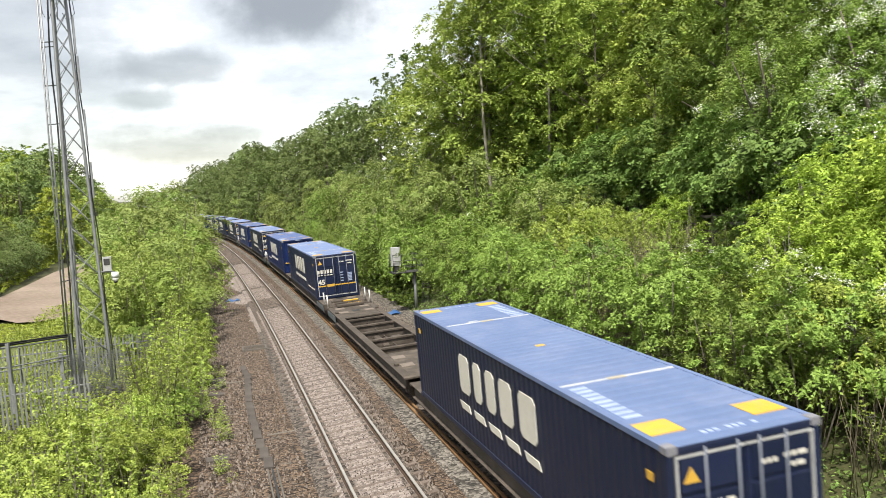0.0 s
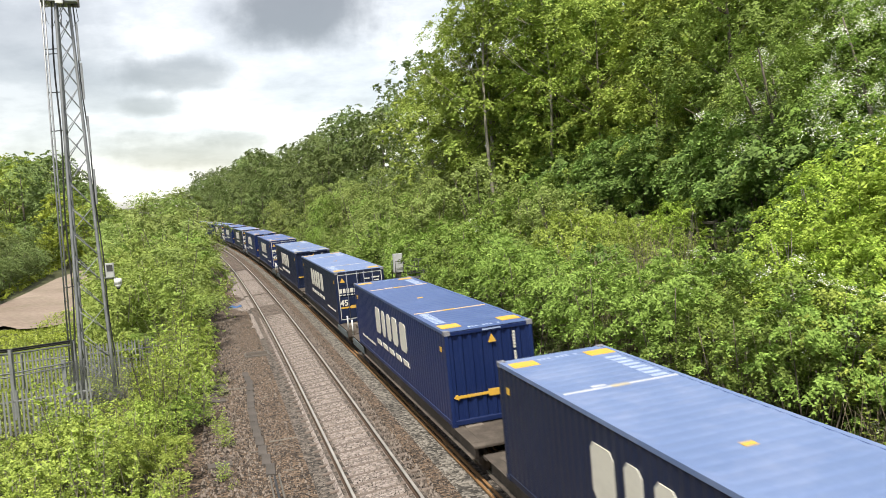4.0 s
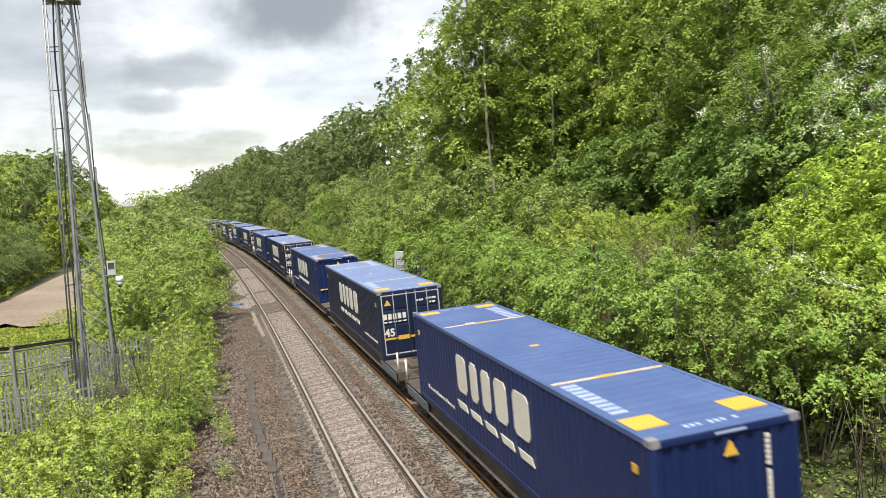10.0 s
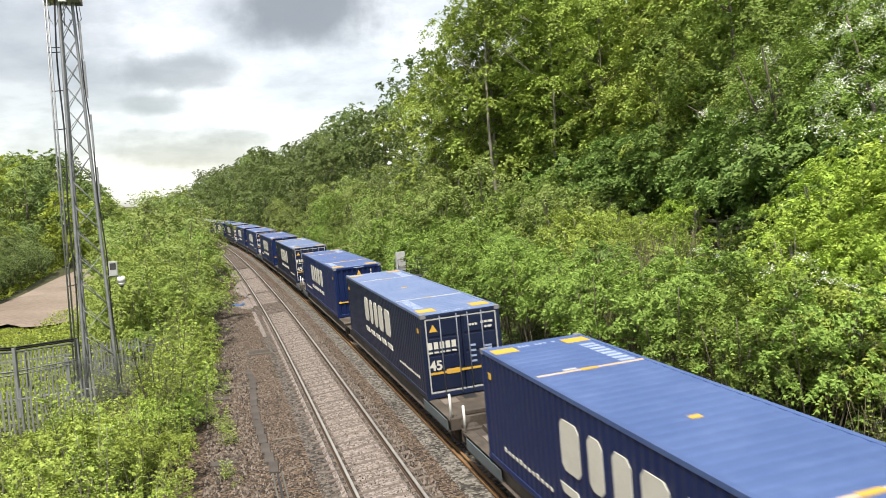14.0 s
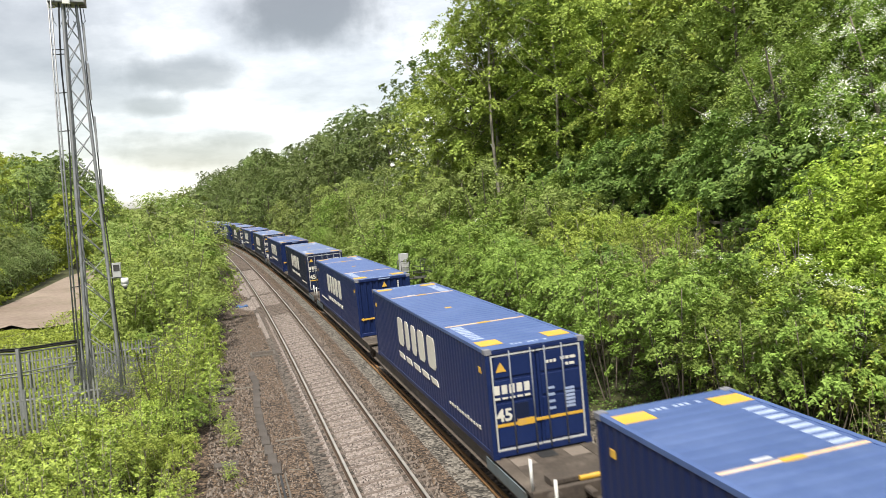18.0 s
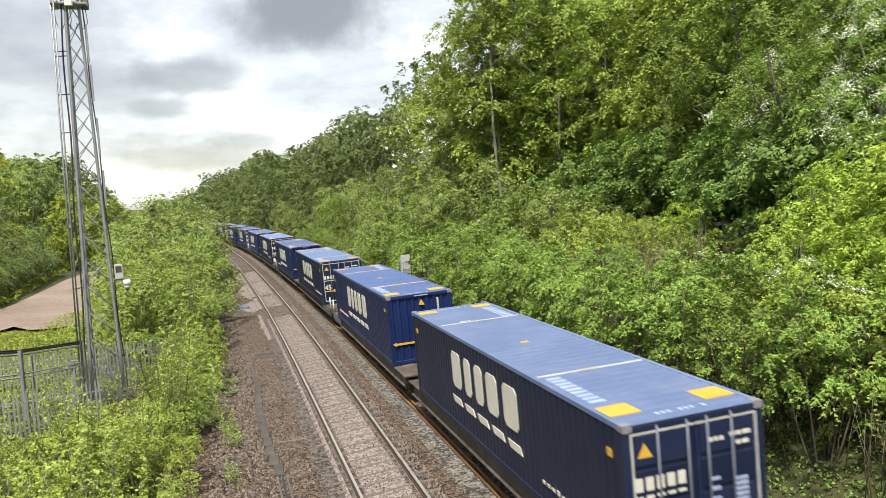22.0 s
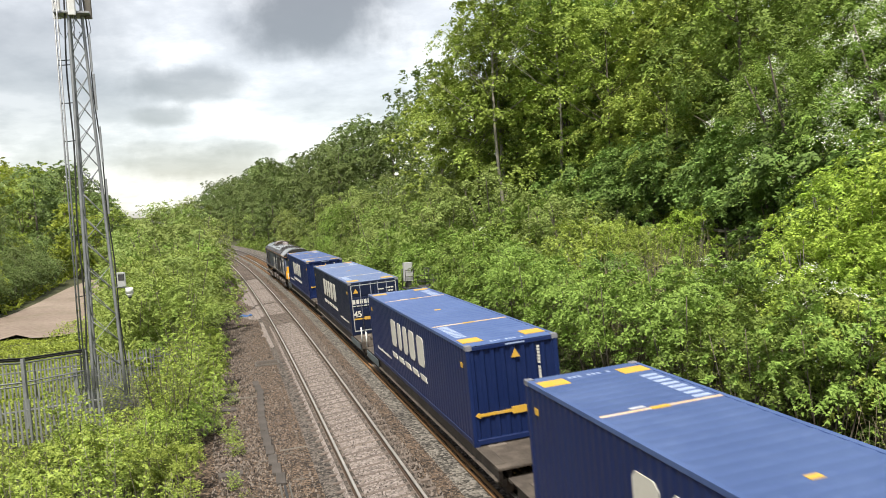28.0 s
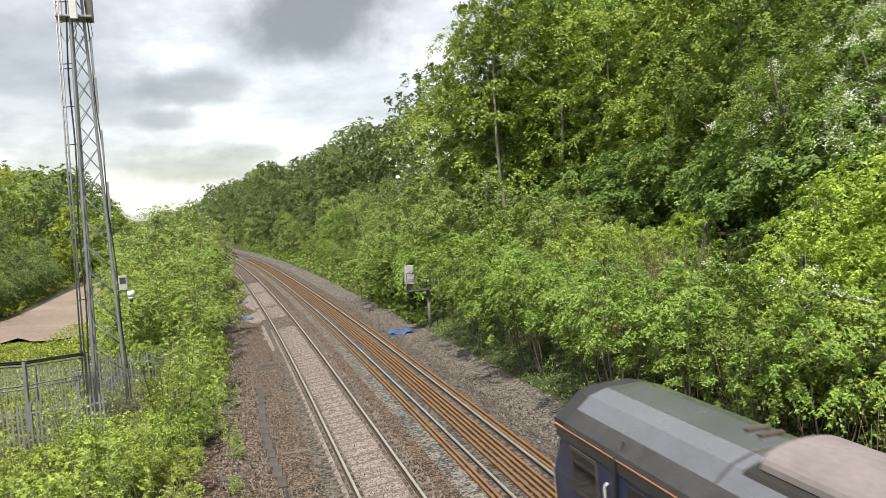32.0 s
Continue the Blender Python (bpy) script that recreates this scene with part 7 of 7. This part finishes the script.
    for i in range(24):
        s = 128 + i * 8.2
        for row, l0 in enumerate((12, 18.5, 27, 36)):
            if row == 3 and i % 2:
                continue
            ss, l = s + rng.uniform(-2.2, 2.2), l0 + rng.uniform(-1.6, 1.6)
            kind = pick(rng, (["far_tree_deep", "far_tree_deep", "far_willow"], ["far_tree_deep", "far_tree_deep", "far_tree"], ["far_tree", "far_tree_deep"], ["far_tree_deep", "far_tree"])[row])
            grow(kind, ss, l, rng.uniform(0.85, 1.1) * ((0.75 if "tree" in kind else 1.0), 1.15, 1.3, 1.35)[row] * (1 - 0.42 * float(smooth(190, 330, ss))), reach=rng.uniform(0.80, 0.98) if row > 0 else 0.0)


plant_all()
# a kind that chance has passed over stands deep in the wood
for kind in [k for k, (source, used) in PLANTS.items() if not used]:
    grow(kind, 74.0, 27.0)


def carpet(name, label, s0, s1, l0, l1, count, size, mat, seed, tall):
    """Low leafy growth over a stretch of ground, one object of loose sprays."""
    rng = np.random.default_rng(seed)
    s, l = rng.uniform(s0, s1, count), rng.uniform(l0, l1, count)
    patch = np.sin(s * 0.83 + 2 * np.sin(l * 0.6)) * np.sin(l * 1.1 + seed + 1.5 * np.sin(s * 0.35))
    x, y, _ = on_line(s, l)
    z = ground_height(x, y) + tall * rng.random(count) ** 1.6 * (0.55 + 0.45 * patch)
    pos = np.stack([x, y, z], 1)
    n = count
    normal = rng.normal(size=(n, 3)) * 0.6 + np.array((0, 0, 0.8))
    normal /= np.linalg.norm(normal, axis=1)[:, None]
    t = np.cross(normal, rng.normal(size=(n, 3)))
    t /= np.linalg.norm(t, axis=1)[:, None]
    b = np.cross(normal, t)
    length = size * rng.uniform(0.6, 1.4, n)[:, None]
    verts = np.stack([pos + b * length * 0.38, pos + t * length, pos - b * length * 0.38], 1).reshape(-1, 3)
    me = bpy.data.meshes.new(name)
    me.vertices.add(n * 3)
    me.vertices.foreach_set("co", verts.astype(np.float32).ravel())
    me.loops.add(n * 3)
    me.loops.foreach_set("vertex_index", np.arange(n * 3, dtype=np.int32))
    me.polygons.add(n)
    me.polygons.foreach_set("loop_start", np.arange(n, dtype=np.int32) * 3)
    me.polygons.foreach_set("loop_total", np.full(n, 3, dtype=np.int32))
    me.update(calc_edges=True)
    solid(name, me, mat, label, "undergrowth", kind="stuff")


carpet("brambles", "low green brambles and nettles covering the slope", 2, 50, 9.6, 24, 75000, 0.10, LEAF_DEEP, 3, 0.55)
carpet("far_brambles", "low green growth on the slope further along", 50, 200, 8.0, 30, 70000, 0.32, LEAF_MID, 4, 1.1)
carpet("verge_weeds", "fresh weeds along the edge of the cess", 8, 70, -16, -4.9, 60000, 0.13, LEAF_LIME, 5, 0.8)
carpet("rough_grass", "rough yellowing grass between the compound and the dirt road", 40, 63.4, -28, -12.5, 40000, 0.11, LEAF_OLIVE, 9, 0.4)
carpet("hill_growth", "rough growth on the left hill", 45, 260, -60, -23.2, 40000, 0.5, LEAF_OLIVE, 6, 1.2)
carpet("far_verge", "scrub growth between the road and the line", 70, 200, -15, -5, 16000, 0.4, LEAF_LIME, 7, 1.0)


def bare_stems(name, label, stands, count, seed, mat):
    """Thin upright stems between the leaves, one object; each stand is (s0, s1, l0, l1, height)."""
    rng = random.Random(seed)
    runs = []
    for s0, s1, l0, l1, tall in stands:
        for _ in range(count):
            x, y, z = at(rng.uniform(s0, s1), rng.uniform(l0, l1))
            h = tall * rng.uniform(0.5, 1.1)
            lean = Vector((rng.uniform(-0.3, 0.3), rng.uniform(-0.3, 0.3), 1)) * h
            foot = Vector((x, y, z - 0.1))
            mid = foot + lean * 0.55 + Vector((rng.uniform(-0.1, 0.1), rng.uniform(-0.1, 0.1), 0))
            runs.append(([foot, mid, foot + lean], 0.014, 0.005))
            if rng.random() < 0.6:
                runs.append(([mid, mid + Vector((rng.uniform(-0.5, 0.5), rng.uniform(-0.5, 0.5), rng.uniform(0.3, 0.8)))], 0.009, 0.004))
    solid(name, rods(name, runs, sides=3), mat, label, "undergrowth", kind="stuff")


bare_stems("dry_stems", "bare grey-brown stems standing in the thicket", [(16, 24, 9.4, 12.5, 3.2), (24, 34, 9.6, 13.5, 3.2), (34, 46, 9.6, 13, 2.8), (9, 16, 9.2, 12, 2.6), (24, 34, 14, 17.5, 2.6)], 90, 12, DEAD_STEM)
bare_stems("bare_twigs", "leafless brown twigs of dead shrubs on the open slope", [(28.5, 31, 11.8, 14.0, 3.6), (31, 34, 10.5, 12.0, 3.4), (25.5, 27.5, 10.2, 11.6, 3.2)], 110, 15, DEAD_STEM)
bare_stems("thin_stems", "thin brown stems among the saplings by the fence", [(14, 28, -10, -5.4, 2.6), (28, 46, -7, -5.2, 3.0)], 90, 13, BARK)
carpet("shoulder_weeds", "low weeds and nettles at the foot of the slope", 6, 70, 8.2, 9.8, 9000, 0.09, LEAF_DEEP, 8, 0.25)


# ---- what moves ----
def motions():
    # the train's speed wavers a little
    waver = {t: float(np.interp(t, [0, 1, 2, 3, 6, 8, 10, 12, 14, 17, 18, 20, 22, 25, 28, 30, 32], [1.3, 1.1, 0.9, 0.75, 0.15, -0.2, -0.2, -0.17, -0.13, 0.42, 0.55, 0.55, 0.48, 0.65, 0.38, 0.34, 0.3])) for t in range(33)}
    for ob, s0, length in MOVERS:
        walk(ob, [(t, train_pose(s0 - SPEED * t + more, length)) for t, more in waver.items()])


motions()
